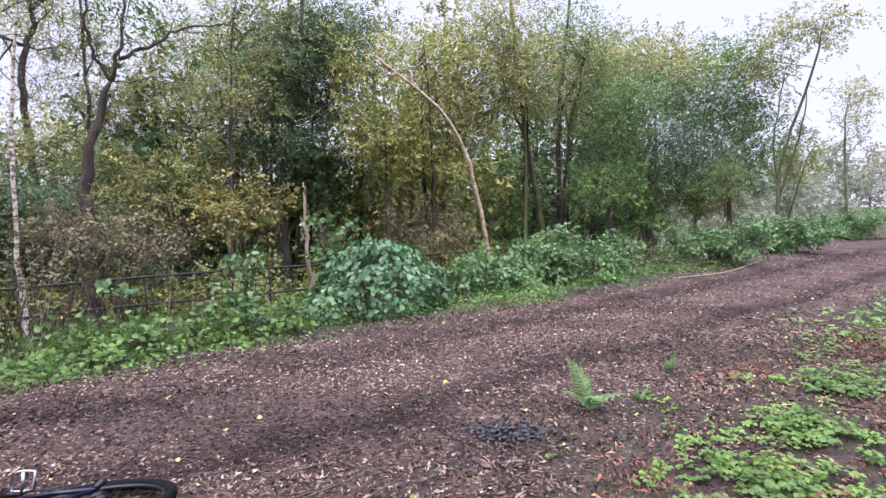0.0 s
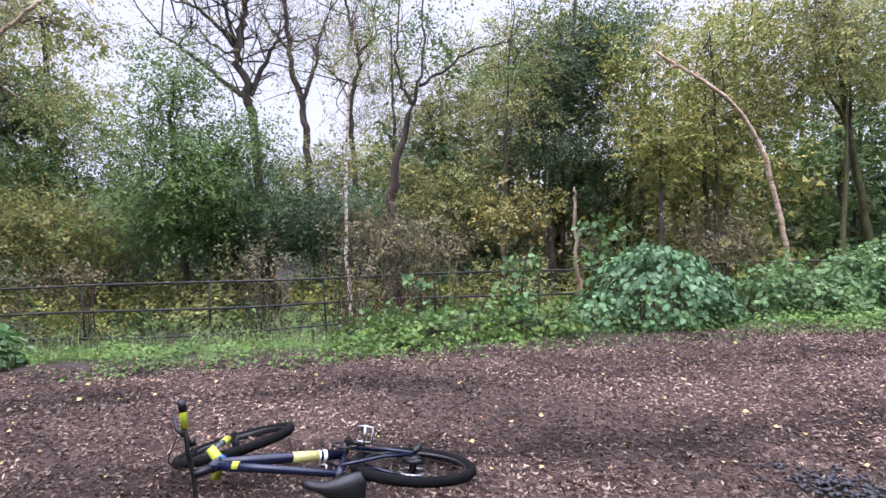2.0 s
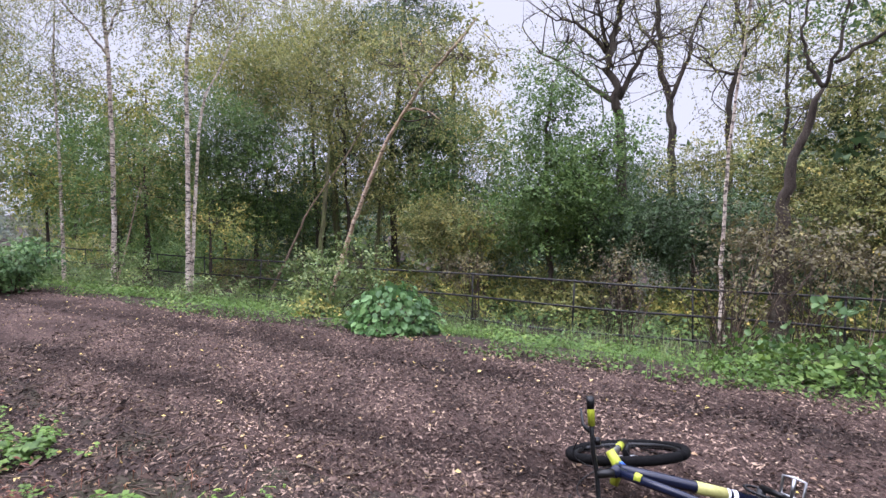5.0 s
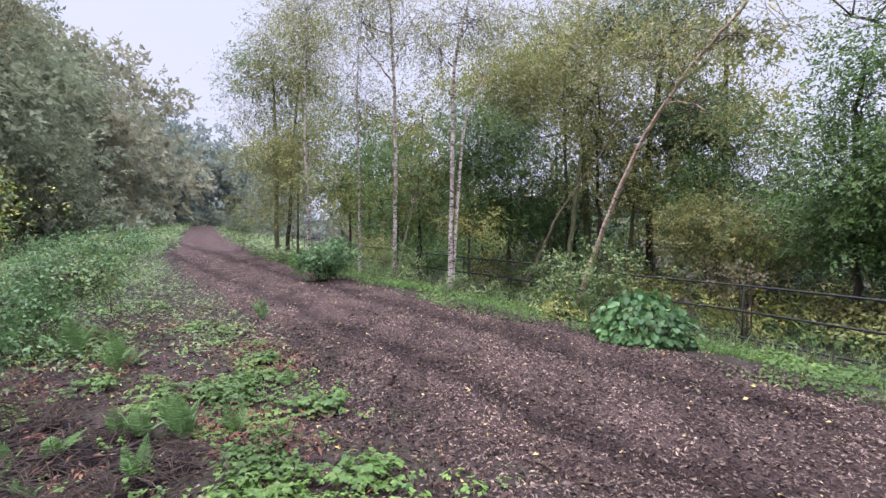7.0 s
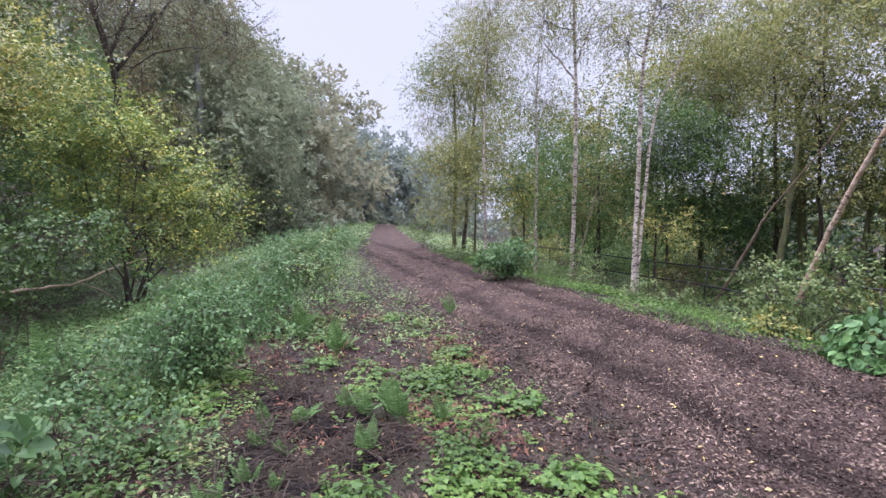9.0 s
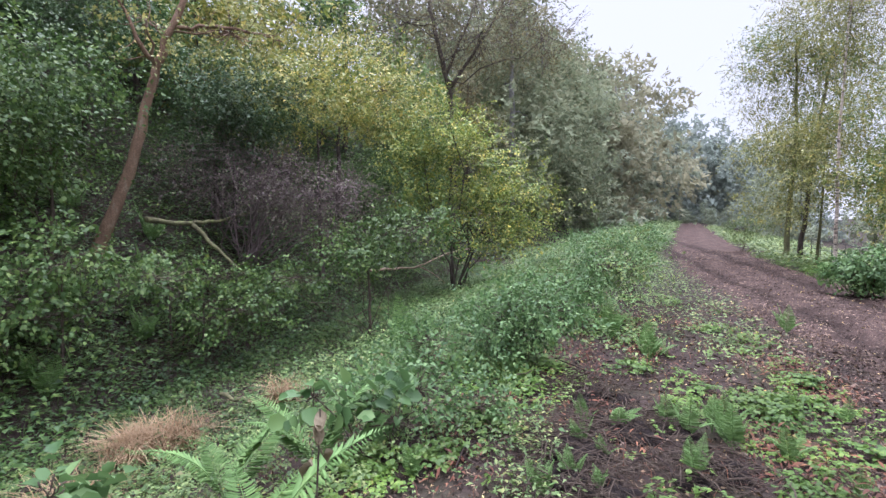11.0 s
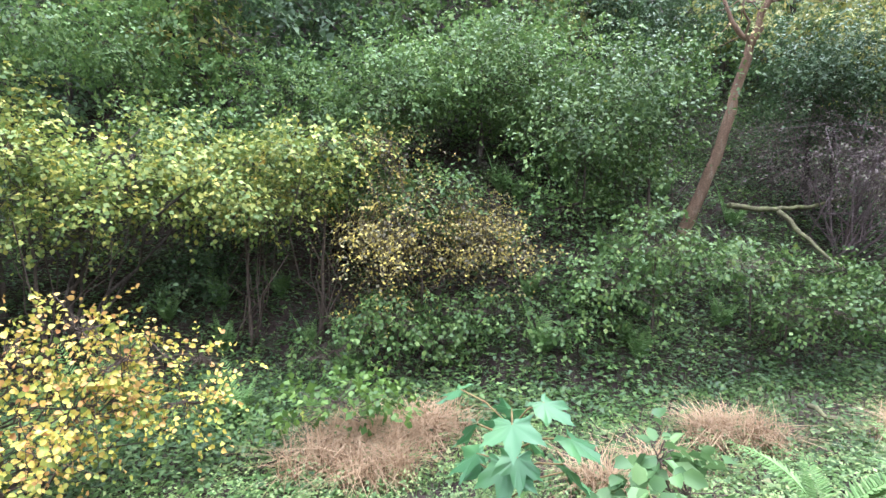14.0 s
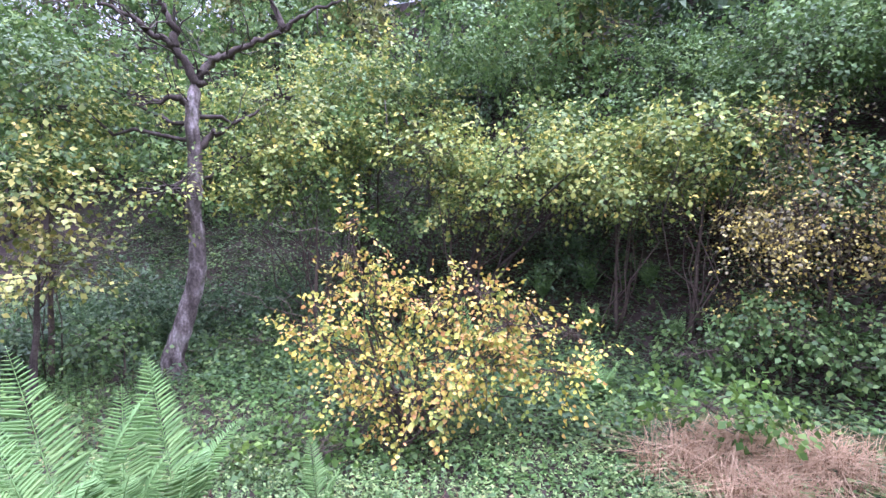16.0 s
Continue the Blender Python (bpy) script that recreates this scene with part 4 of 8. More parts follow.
slim([(24.56, 31.47, -0.18), (24.48, 31.53, 1.02), (24.21, 31.74, 5.1), (24.2, 31.74, 7.44)], 0.1,
     [(24.22, 31.73, 7.11, 1.19, 1.69, 1), (24.72, 31.35, 5.56, 0.5, 0.5, 1)])
slim([(16.41, 24.99, -0.58), (16.69, 24.81, 1.15), (17.05, 24.57, 3.28), (17.28, 24.41, 4.05)], 0.05,
     [(17.13, 24.51, 3.54, 0.79, 1.06, 1)])
# fence side, the birches where the track recedes
olive([(-22.85, -8.75, -0.15), (-22.86, -8.73, 0.69), (-22.89, -8.63, 4.65), (-22.84, -8.76, 8.02)], 0.13,
     [(-22.75, -9.01, 7.05, 1.46, 1.95, 0.8), (-23.16, -7.85, 9.06, 1.6, 1.97, 1), (-22.89, -8.64, 4.4, 1.36, 1.73, 1)])
green_tree([(-23.94, -8.69, -0.31), (-23.96, -8.61, 0.65), (-24.08, -8.27, 5.05), (-24.18, -7.95, 8.38)], 0.12,
     [(-24.24, -7.76, 6.35, 1.3, 2.34, 0.7), (-23.43, -10.01, 7.96, 0.75, 1.5, 0.7)])
birch([(-18.04, -5.8, -0.15), (-18.04, -5.81, 0.1), (-18.04, -5.83, 1.67), (-18.02, -5.87, 3.79), (-18.05, -5.8, 7.01), (-18.09, -5.66, 9.25)], 0.065,
     [(-18.04, -5.8, 6.63, 1.05, 2.1, 0.8), (-18.16, -5.4, 8.9, 1.14, 1.14, 1)])
birch([(-17, -3.83, -0.42), (-17.01, -3.83, 0.37), (-17.01, -3.82, 3.1), (-17, -3.83, 5.07), (-17.02, -3.75, 7.01)], 0.055,
     [(-17, -3.86, 5.42, 0.9, 1.62, 0.7)])
birch([(-15.71, -2.56, -0.49), (-15.71, -2.54, -0.05), (-15.72, -2.45, 2.98), (-15.72, -2.47, 5.76), (-15.71, -2.55, 7.84), (-15.71, -2.54, 9.11)], 0.078,
     [(-15.57, -3.36, 7.18, 1.3, 0.98, 0.6), (-15.81, -1.59, 6.9, 0.99, 0.99, 0.6), (-15.71, -2.54, 8.48, 1.47, 0.81, 1)],
     limbs=[[(-15.72, -2.47, 5.44), (-15.63, -3.06, 6.23), (-15.54, -3.52, 6.85)], [(-15.72, -2.46, 5.92), (-15.77, -2.08, 6.9), (-15.8, -1.74, 7.54)]])
birch([(-13.95, -0.8, -0.58), (-13.96, -0.8, -0.16), (-13.96, -0.73, 2.8), (-13.96, -0.65, 5.4), (-13.96, -0.28, 7.09), (-13.96, -0.2, 7.92)], 0.07,
     [(-13.96, -0.28, 6.52, 1.15, 0.86, 0.7), (-13.95, -1.01, 5.83, 0.72, 0.87, 0.4)])
birch([(-14.06, -0.77, -0.61), (-14.06, -0.74, -0.17), (-14.06, -0.51, 3.1), (-14.06, -0.32, 4.27), (-14.06, 0.01, 4.98), (-14.03, 0.59, 6.39)], 0.05,
     [(-14.03, 0.59, 6.25, 1.01, 0.72, 0.5)])
sapling([(-15.22, -2.48, -0.42), (-15.25, -2.17, 0.82), (-15.29, -1.83, 2.29)], 0.03,
     [(-15.29, -1.83, 2.12, 0.41, 0.49, 0.6)])
maple([(-19.27, -2.22, -0.8), (-19.28, -2.14, 0.4), (-19.29, -2.02, 2.26)], 0.08,
     [(-19.3, -1.91, 2.67, 1.65, 1.23, 1), (-19.16, -3.15, 1.85, 1.03, 0.82, 1)])
maple([(-14.86, -0.3, -0.76), (-14.86, -0.3, 0.68), (-14.86, -0.29, 1.63)], 0.05,
     [(-14.86, -0.14, 1.31, 0.71, 0.63, 1)])
dark_tree([(-18.31, 1.04, -1.02), (-18.3, 1.09, 0.06), (-18.3, 1.18, 2.2)], 0.12,
     [(-18.3, 1.08, 2.59, 1.55, 1.55, 1), (-18.18, 2.22, 1.61, 1.54, 1.15, 1), (-18.35, 0.31, 3.94, 1.16, 1.16, 0.6)])
olive([(-21.08, 3.08, -1.74), (-21.07, 3.1, -0.19), (-21.06, 3.18, 4.48)], 0.14,
     [(-21.15, 2.63, 6.25, 2.43, 1.77, 1), (-21.29, 1.32, 7.83, 1.78, 1.33, 0.7)])
green_tree([(-24.74, -5.92, -0.78), (-24.74, -5.89, 0.06), (-24.77, -5.79, 3)], 0.1,
     [(-24.7, -6.1, 3, 1.33, 1.86, 1), (-24.92, -5.03, 5.13, 1.2, 1.6, 0.7)], far=1)
olive([(-12.75, 6.17, -1.14), (-12.85, 5.96, 0.38), (-12.91, 5.84, 1.32)], 0.06,
     [(-12.91, 5.84, 1.32, 1.47, 0.8, 1), (-12.43, 6.74, 0.94, 0.9, 0.58, 1)])
yellow_shrub([(-11.35, 5.59, -0.93), (-11.37, 5.56, 0.41), (-11.37, 5.55, 0.88)], 0.04,
     [(-11.43, 5.46, 1.11, 0.71, 0.53, 0.7)])
green_tree([(-15.33, 6.59, -1.56), (-15.39, 6.46, 0.29), (-15.47, 6.27, 2.86)], 0.12,
     [(-15.43, 6.37, 4.43, 1.42, 1.27, 1), (-15.52, 6.15, 2.39, 1.29, 1.29, 1)])
olive([(-13.33, 5.7, -1.14), (-13.31, 5.76, 0.21), (-13.27, 5.84, 2.11)], 0.08,
     [(-13.34, 5.69, 1.38, 1.16, 0.8, 1), (-12.99, 6.39, 3.56, 0.88, 1.17, 0.5)])
olive([(-6.79, 12.48, -1.44), (-6.72, 12.51, 0.25), (-6.66, 12.55, 1.92)], 0.1,
     [(-6.77, 12.49, 1.78, 1.52, 0.97, 1), (-7.65, 11.96, 2.3, 1.06, 0.79, 0.8)])
olive([(-5.74, 14.09, -1.6), (-5.68, 14.11, 0.07), (-5.56, 14.16, 3.95)], 0.12,
     [(-5.53, 14.17, 4.71, 1.07, 1.38, 1), (-6.68, 13.66, 4.31, 1.04, 0.89, 0.6)])
dark_tree([(-2.8, 15.48, -1.44), (-2.78, 15.49, -0.07), (-2.74, 15.49, 2.5)], 0.12,
     [(-3.07, 15.43, 1.99, 1.19, 1.19, 1), (-3.66, 15.3, 4.94, 1.32, 1.49, 0.8)])
thicket([(-5.49, 8.78, -0.82), (-5.44, 8.82, 0.35), (-5.43, 8.83, 0.75)], 0.03,
     [(-5.28, 8.94, 0.94, 1.11, 0.5, 1), (-6.12, 8.3, 1.18, 0.84, 0.56, 1)])
thicket([(0.04, 11.35, -0.77), (0.04, 11.35, 0), (0.04, 11.35, 0.77)], 0.03,
     [(-0.09, 11.26, 1.03, 1, 0.63, 1)])
thicket([(-5.4, 6.33, -0.7), (-5.4, 6.33, -0.11), (-5.39, 6.34, 0.64)], 0.02,
     [(-5.39, 6.34, 0.45, 0.65, 0.65, 0.25), (-4.58, 6.95, 1, 0.73, 0.55, 0.5)])
thicket([(-7.82, 6.63, -0.8), (-7.81, 6.64, -0.46), (-7.79, 6.65, 0.23)], 0.02,
     [(-7.79, 6.65, 0.46, 0.68, 0.56, 0.5)])
thicket([(-9.69, 4.7, -0.78), (-9.71, 4.69, -0.01), (-9.72, 4.68, 0.59)], 0.02,
     [(-10.03, 4.44, 0.45, 0.62, 0.41, 0.8), (-15.19, 0.51, -0.16, 0.81, 0.57, 0.8)])
dark_tree([(-13.23, 10.53, -2.06), (-13.19, 10.58, -0.27), (-13.15, 10.62, 1.57)], 0.1,
     [(-13.14, 10.65, 2.48, 1.46, 1.09, 1), (-13.4, 10.32, 0.85, 1.46, 0.82, 1)])
dark_tree([(-12.9, 13.77, -2.72), (-12.86, 13.8, -0.58), (-12.84, 13.82, 1.09)], 0.1,
     [(-12.96, 13.71, 2.53, 1.65, 1.23, 1), (-12.69, 13.96, 0.67, 1.66, 0.93, 1)])
green_tree([(-10.53, 14.39, -2.46), (-10.51, 14.4, -0.5), (-10.49, 14.42, 1.07)], 0.1,
     [(-10.48, 14.42, 2.04, 1.55, 1.16, 1), (-9.52, 15.06, 2.96, 1.34, 1.15, 0.8)])
olive([(-6.31, 14.45, -1.76), (-6.32, 14.45, -0.24), (-6.33, 14.45, 2.71)], 0.1,
     [(-6.33, 14.45, 2.88, 1.46, 1.3, 1), (-7.04, 14.13, 1.26, 1.17, 0.83, 1), (-5.33, 14.82, 1.07, 1.12, 0.8, 1)])
dark_tree([(-15.02, 7.9, -1.78), (-14.99, 7.97, -0.12), (-14.95, 8.04, 1.64)], 0.1,
     [(-15.01, 7.93, 2.52, 1.39, 1.22, 0.8), (-15.35, 7.28, 0.8, 1.21, 0.69, 1)])
olive([(-15.48, 4.23, -1.16), (-15.46, 4.31, 0.22), (-15.41, 4.46, 2.92)], 0.12,
     [(-15.56, 3.95, 2.47, 1.46, 1.17, 1), (-15.73, 3.26, 4.56, 1.26, 1.12, 0.8)])
olive([(-5.38, 15.83, -1.91), (-5.31, 15.85, 0.42), (-5.2, 15.89, 4.23)], 0.1,
     [(-5.16, 15.9, 5.91, 1.71, 1.37, 0.9), (-7.32, 15.02, 5.36, 1.46, 1.3, 0.6)])
dark_tree([(-2.62, 16.53, -1.61), (-2.6, 16.53, 0.37), (-2.54, 16.54, 4.33)], 0.1,
     [(-2.86, 16.49, 6.4, 1.59, 1.41, 0.8)])
olive([(2.53, 15.08, -0.83), (2.51, 15.09, 0.49), (2.44, 15.09, 4.1)], 0.1,
     [(2.43, 15.1, 5.06, 1.3, 1.3, 0.9), (1.31, 15.22, 4.12, 1.15, 1.15, 1)])
olive([(9.54, 22.94, -0.93), (9.49, 22.96, 0.42), (9.31, 23.03, 5.38)], 0.15,
     [(8.83, 23.22, 6.87, 2.48, 1.74, 1), (6.98, 23.82, 8.23, 2.03, 1.52, 0.7)], far=1)
olive([(-8.62, 14.31, -2.11), (-8.52, 14.37, 0.2), (-8.41, 14.44, 3.06)], 0.1,
     [(-8.48, 14.39, 3.99, 1.41, 0.94, 0.7), (-9.91, 13.44, 4.98, 1.16, 1.16, 0.5)])
olive([(-14.41, 2.26, -0.84), (-14.38, 2.39, 0.48), (-14.33, 2.67, 3.39)], 0.12,
     [(-14.32, 2.7, 5.49, 1.37, 1, 0.8), (-13.73, 4.74, 6.07, 1.37, 0.96, 0.6)])
dark_tree([(-3.96, 14.2, -1.36), (-3.97, 14.19, -0.07), (-4.02, 14.18, 3.25)], 0.12,
     [(-4.17, 14.14, 5.66, 1.28, 1.28, 0.9), (-4.39, 14.08, 3.57, 1.16, 0.87, 0.8)])
maple([(-1.24, 12.65, -0.87), (-1.27, 12.64, 0.25), (-1.35, 12.63, 3.39)], 0.1,
     [(-1.65, 12.6, 4.65, 1.01, 0.9, 0.8), (-1.17, 12.65, 3.15, 0.99, 0.77, 1)])
dark_tree([(-8.21, 9.23, -1.08), (-8.26, 9.19, 0.29), (-8.28, 9.17, 0.96)], 0.06,
     [(-8.68, 8.87, 1.29, 1.04, 0.69, 1), (-7.73, 9.59, 1.54, 1.07, 0.75, 1), (-9.5, 8.24, 1.01, 1.1, 0.61, 1), (-7.31, 9.91, 0.92, 0.84, 0.52, 1)])
olive([(-8.27, 10.31, -1.26), (-8.45, 10.18, 0.47), (-8.57, 10.08, 1.64)], 0.06,
     [(-8.76, 9.94, 2.59, 1.07, 0.71, 0.7), (-7.95, 10.55, 2.66, 0.89, 0.78, 0.6)])
dark_tree([(-10.04, 8.71, -1.22), (-9.98, 8.76, -0.03), (-9.94, 8.79, 0.7)], 0.06,
     [(-10.15, 8.63, 1.19, 1.32, 0.72, 1), (-8.82, 9.64, 1.01, 1.27, 0.76, 0.8), (-10.85, 8.09, 0.99, 1.04, 0.7, 1)])
# slender trunks standing in the wood behind the fence
def pole_tree(pts, r, blobs, **kw):
    return tree("slender_tree", "slender dark-stemmed tree with bare side branches and a thin olive top", pts, r, blobs, (), BARK, OLIVE, 0.06, 0.8, tris=True, twiggy=1, twig_r=0.006, wild=1, gnarl=0.35, **kw)


rng = np.random.default_rng(29)
for s in (-24, -21.5, -19, -16.6, -14.2, -12, -10, 1.2, 3.4, 5.6, 8.2, 10.8, 13.5, 16.5):
    x, y = to_xy(s + rng.uniform(-0.7, 0.7), 11.8 + rng.uniform(-1.4, 3.2))
    z, h = float(terr(x, y)), rng.uniform(6.5, 8.8)
    dx, dy = rng.normal(0, 0.45, 2)
    pole_tree([(x, y, z - 0.1), (x + dx * 0.2, y + dy * 0.2, z + h * 0.3), (x + dx * 0.4, y + dy * 0.6, z + h * 0.65), (x + dx, y + dy, z + h)], rng.uniform(0.05, 0.085),
              [(x + dx * 0.8, y + dy * 0.8, z + h * 0.88, 0.9, 1.0, 0.6), (x + dx * 0.4 + 0.5, y + dy * 0.5, z + h * 0.66, 0.7, 0.6, 0.5)])
# low growth that fills the wood behind the fence, down to the ground
def understorey(pts, r, blobs, dark):
    mat = (DARK, GREEN, OLIVE, LIME)[dark]
    look_of = ("dark green", "leafy green", "olive", "yellow-green")[dark]
    return shrub("understorey_bush", look_of + " bush in the shade behind the fence", pts, r, blobs, mat, 0.08, 1.2, tris=True, stems=6, stem_r=0.01, twig_len=0.4, layer=0.45)


rng = np.random.default_rng(17)
for row, (m, kinds) in enumerate(((12.0, (2, 1, 3, 1)), (14.6, (0, 0, 1, 0)))):
    for s in np.arange(-27, 17, 2.35):
        x, y = to_xy(s + rng.uniform(-0.6, 0.6), m + rng.uniform(-0.7, 0.7))
        z = float(terr(x, y))
        w = rng.uniform(0.9, 1.35)
        tall = rng.uniform(0.55, 0.9) + 0.5 * row
        understorey([(x, y, z - 0.05), (x + 0.05, y, z + tall)], 0.025,
                    [(x, y, z + tall, w, tall * 0.75, 1), (x + w * 0.7, y - 0.3, z + tall * 0.55, w * 0.7, tall * 0.5, 1), (x - w * 0.7, y + 0.2, z + tall * 0.6, w * 0.7, tall * 0.5, 1)],
                    int(rng.choice(kinds)))
# bushes filling the hollow and bare places of the bank; shade is put into their dark leaf colours
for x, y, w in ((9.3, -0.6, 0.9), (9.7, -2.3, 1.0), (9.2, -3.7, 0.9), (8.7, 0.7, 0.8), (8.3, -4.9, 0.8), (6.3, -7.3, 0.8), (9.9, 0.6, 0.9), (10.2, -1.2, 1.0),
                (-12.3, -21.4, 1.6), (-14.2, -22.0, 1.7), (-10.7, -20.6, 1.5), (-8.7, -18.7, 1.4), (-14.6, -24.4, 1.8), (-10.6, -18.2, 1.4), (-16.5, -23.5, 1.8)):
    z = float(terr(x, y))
    shrub("shaded_bush", "bush on the wooded bank with its shade put into dark green leaves", [(x, y, z - 0.05), (x, y, z + 0.6)], 0.02,
          [(x, y, z + 0.55 * w, w, 0.6 * w, 1), (x + 0.5 * w, y - 0.4 * w, z + 0.35 * w, w * 0.7, 0.42 * w, 1)], BANK_SHADE if w > 1.2 else DARK, 0.07, 1.3, tris=True, stems=6, stem_r=0.008, twig_len=0.35)


def coppice(x, y, count, tall):
    """A fan of thin bare shoots from one foot."""
    SEED[0] += 1
    r = np.random.default_rng(SEED[0])
    root = thing("coppice_shoots", "fan of thin bare brown shoots beside the fence", "shrub", (x, y, float(terr(x, y)) - 0.03))
    for k in range(count):
        a, L = r.random() * 6.283, tall * r.uniform(0.55, 1.1)
        out = r.uniform(0.08, 0.45) * L
        f = np.array([r.normal(0, 0.07), r.normal(0, 0.07), 0])
        top = f + (out * np.cos(a), out * np.sin(a), L)
        h = Heap()
        tube(h, spline([f, f * 0.6 + top * 0.4 + (0, 0, 0.05 * L), top], 4), np.linspace(r.uniform(0.006, 0.011), 0.002, 9), 5)
        part("shoot", h.mesh("shoot"), TAN if k % 3 == 0 else TWIG, root)


coppice(-5.55, 6.9, 26, 1.9)
coppice(-5.0, 7.4, 16, 1.6)
coppice(-4.2, 7.6, 14, 1.5)
coppice(-7.0, 6.2, 12, 1.2)
# bank side
leaning([(-0.72, -10.86, 0.91), (-0.8, -10.86, 1.1), (-1.29, -10.81, 2.5), (-1.67, -10.76, 4.08), (-2.09, -10.69, 5.2), (-2.29, -10.64, 6.01)], 0.12,
     [(-2.8, -10.52, 4.78, 0.84, 0.47, 0.6), (-1.52, -10.48, 4.7, 0.61, 0.61, 0.3)],
     limbs=[[(-1.98, -10.71, 4.75), (-2.6, -10.57, 4.84), (-3.3, -10.37, 4.81), (-3.64, -10.25, 4.72)], [(-1.67, -10.76, 4.08), (-1.36, -10.8, 4.59), (-1.15, -10.83, 5.2)]])
hazel([(-10.1, -13.34, -0.83), (-10.05, -13.39, 0.2), (-9.97, -13.45, 1.59), (-10.03, -13.4, 2.98)], 0.06,
     [(-10.44, -13.07, 2.98, 1.73, 1.38, 1), (-11.4, -12.2, 1.86, 1.38, 1.03, 1), (-9.75, -13.61, 4.34, 1.29, 0.94, 1), (-10.71, -12.83, 1.08, 1.56, 0.7, 1), (-9.19, -14.01, 2.97, 1.04, 1.04, 1)],
     limbs=[[(-10.02, -13.41, 0.72), (-10.71, -12.84, 1.95), (-11.33, -12.26, 2.63)], [(-10.02, -13.41, 0.72), (-9.48, -13.81, 2.11), (-9.34, -13.91, 3.31)]])
maple([(-7.99, -17.01, 1.31), (-8, -17.01, 3.09), (-8.02, -17, 4.98)], 0.12,
     [(-8.03, -16.99, 6.46, 2.26, 1.32, 1), (-9.35, -16.28, 5.22, 1.53, 1.15, 1), (-5.85, -17.88, 5.03, 1.64, 1.28, 1)])
brown_tree([(-14.55, -18.75, -0.33), (-14.34, -18.91, 4.54), (-14.23, -19, 6.98), (-13.73, -19.37, 9.37), (-13.53, -19.52, 10.79), (-13.53, -19.52, 12.2)], 0.16,
     [(-15.26, -18.16, 9.37, 2.43, 1.7, 1), (-17.15, -16.31, 9.03, 1.32, 1.44, 1), (-12.73, -20.07, 9.82, 1.94, 1.7, 1)],
     limbs=[[(-14.23, -19, 6.98), (-15.44, -18, 9.36), (-16.14, -17.35, 10.98)], [(-14.13, -19.08, 7.7), (-14.7, -18.63, 9.37), (-15.07, -18.32, 10.55)]])
dark_thicket([(-3.43, -12.14, 0.41), (-3.52, -12.12, 0.87), (-3.64, -12.08, 1.59)], 0.05,
     [(-3.44, -12.14, 2.42, 1.31, 0.66, 1), (-4.86, -11.63, 2.03, 1.12, 0.68, 1)])
green_tree([(0.29, -11.37, 1.72), (0.31, -11.37, 2.85), (0.44, -11.36, 4.45)], 0.1,
     [(1.96, -11.16, 3.92, 1.56, 0.94, 1), (0.59, -11.35, 2.08, 0.99, 0.77, 1), (3.01, -10.89, 4.59, 1.08, 0.69, 1)],
     limbs=[[(0.36, -11.36, 2.85), (1.38, -11.26, 3.55), (1.96, -11.16, 3.92)]])
green_tree([(4.07, -9.05, 0.92), (4.06, -9.06, 1.07), (3.93, -9.12, 2.51)], 0.1,
     [(3.88, -9.15, 3.61, 1.19, 0.71, 1), (4.23, -8.97, 2.1, 0.78, 0.63, 1)])
dark_tree([(-0.87, -13.86, 2.74), (-0.9, -13.86, 5.19)], 0.12,
     [(-1.04, -13.85, 5.73, 1.23, 0.96, 1), (-0.34, -13.88, 4.1, 1.1, 0.96, 1)])
dark_tree([(-3.23, -13.51, 1.38), (-3.23, -13.51, 2.2), (-3.22, -13.51, 3.03)], 0.1,
     [(-3.22, -13.51, 3.44, 0.97, 0.83, 1), (-4.27, -13.21, 4.1, 1.1, 0.82, 1)])
brown_shrub([(3.03, -8.03, -0.11), (2.98, -8.05, 0.12), (2.92, -8.07, 1.05)], 0.04,
     [(3, -8.04, 1.21, 1.24, 0.74, 1), (3.4, -7.86, 0.13, 0.67, 0.42, 0.7), (1.9, -8.41, 0.86, 0.66, 0.5, 1), (3.35, -7.88, 2.36, 0.49, 0.33, 0.6)])
hazel([(7.44, -5.85, -0.33), (7.4, -5.92, 0.15), (7.28, -6.1, 1.4), (7.06, -6.41, 2.57)], 0.07,
     [(6.85, -6.68, 2.4, 1.55, 0.59, 1), (5.7, -7.85, 2.32, 0.94, 0.57, 1), (7.32, -6.04, 1.76, 0.89, 0.44, 0.7), (6.39, -7.2, 1.48, 0.84, 0.37, 0.6)],
     limbs=[[(7.28, -6.1, 1.4), (6.62, -6.94, 2.13), (5.98, -7.6, 2.41)]])
hazel([(9.01, -4.5, -0.43), (8.95, -4.64, 1.08), (8.89, -4.79, 2.55), (8.9, -4.76, 3.4)], 0.08,
     [(8.95, -4.65, 3.72, 1.27, 0.68, 1), (8.52, -5.58, 3.14, 1, 0.55, 1), (9.16, -4.07, 2.51, 0.82, 0.49, 1)])
green_tree([(2.72, -10.55, 2.24), (2.76, -10.54, 2.63), (2.71, -10.55, 4.27)], 0.11,
     [(2.79, -10.53, 3.89, 1.67, 0.89, 1), (1.22, -10.85, 3, 1.11, 0.83, 1), (1.42, -10.83, 1.62, 1.23, 0.57, 1), (3.88, -10.14, 3.88, 0.92, 0.61, 1)])
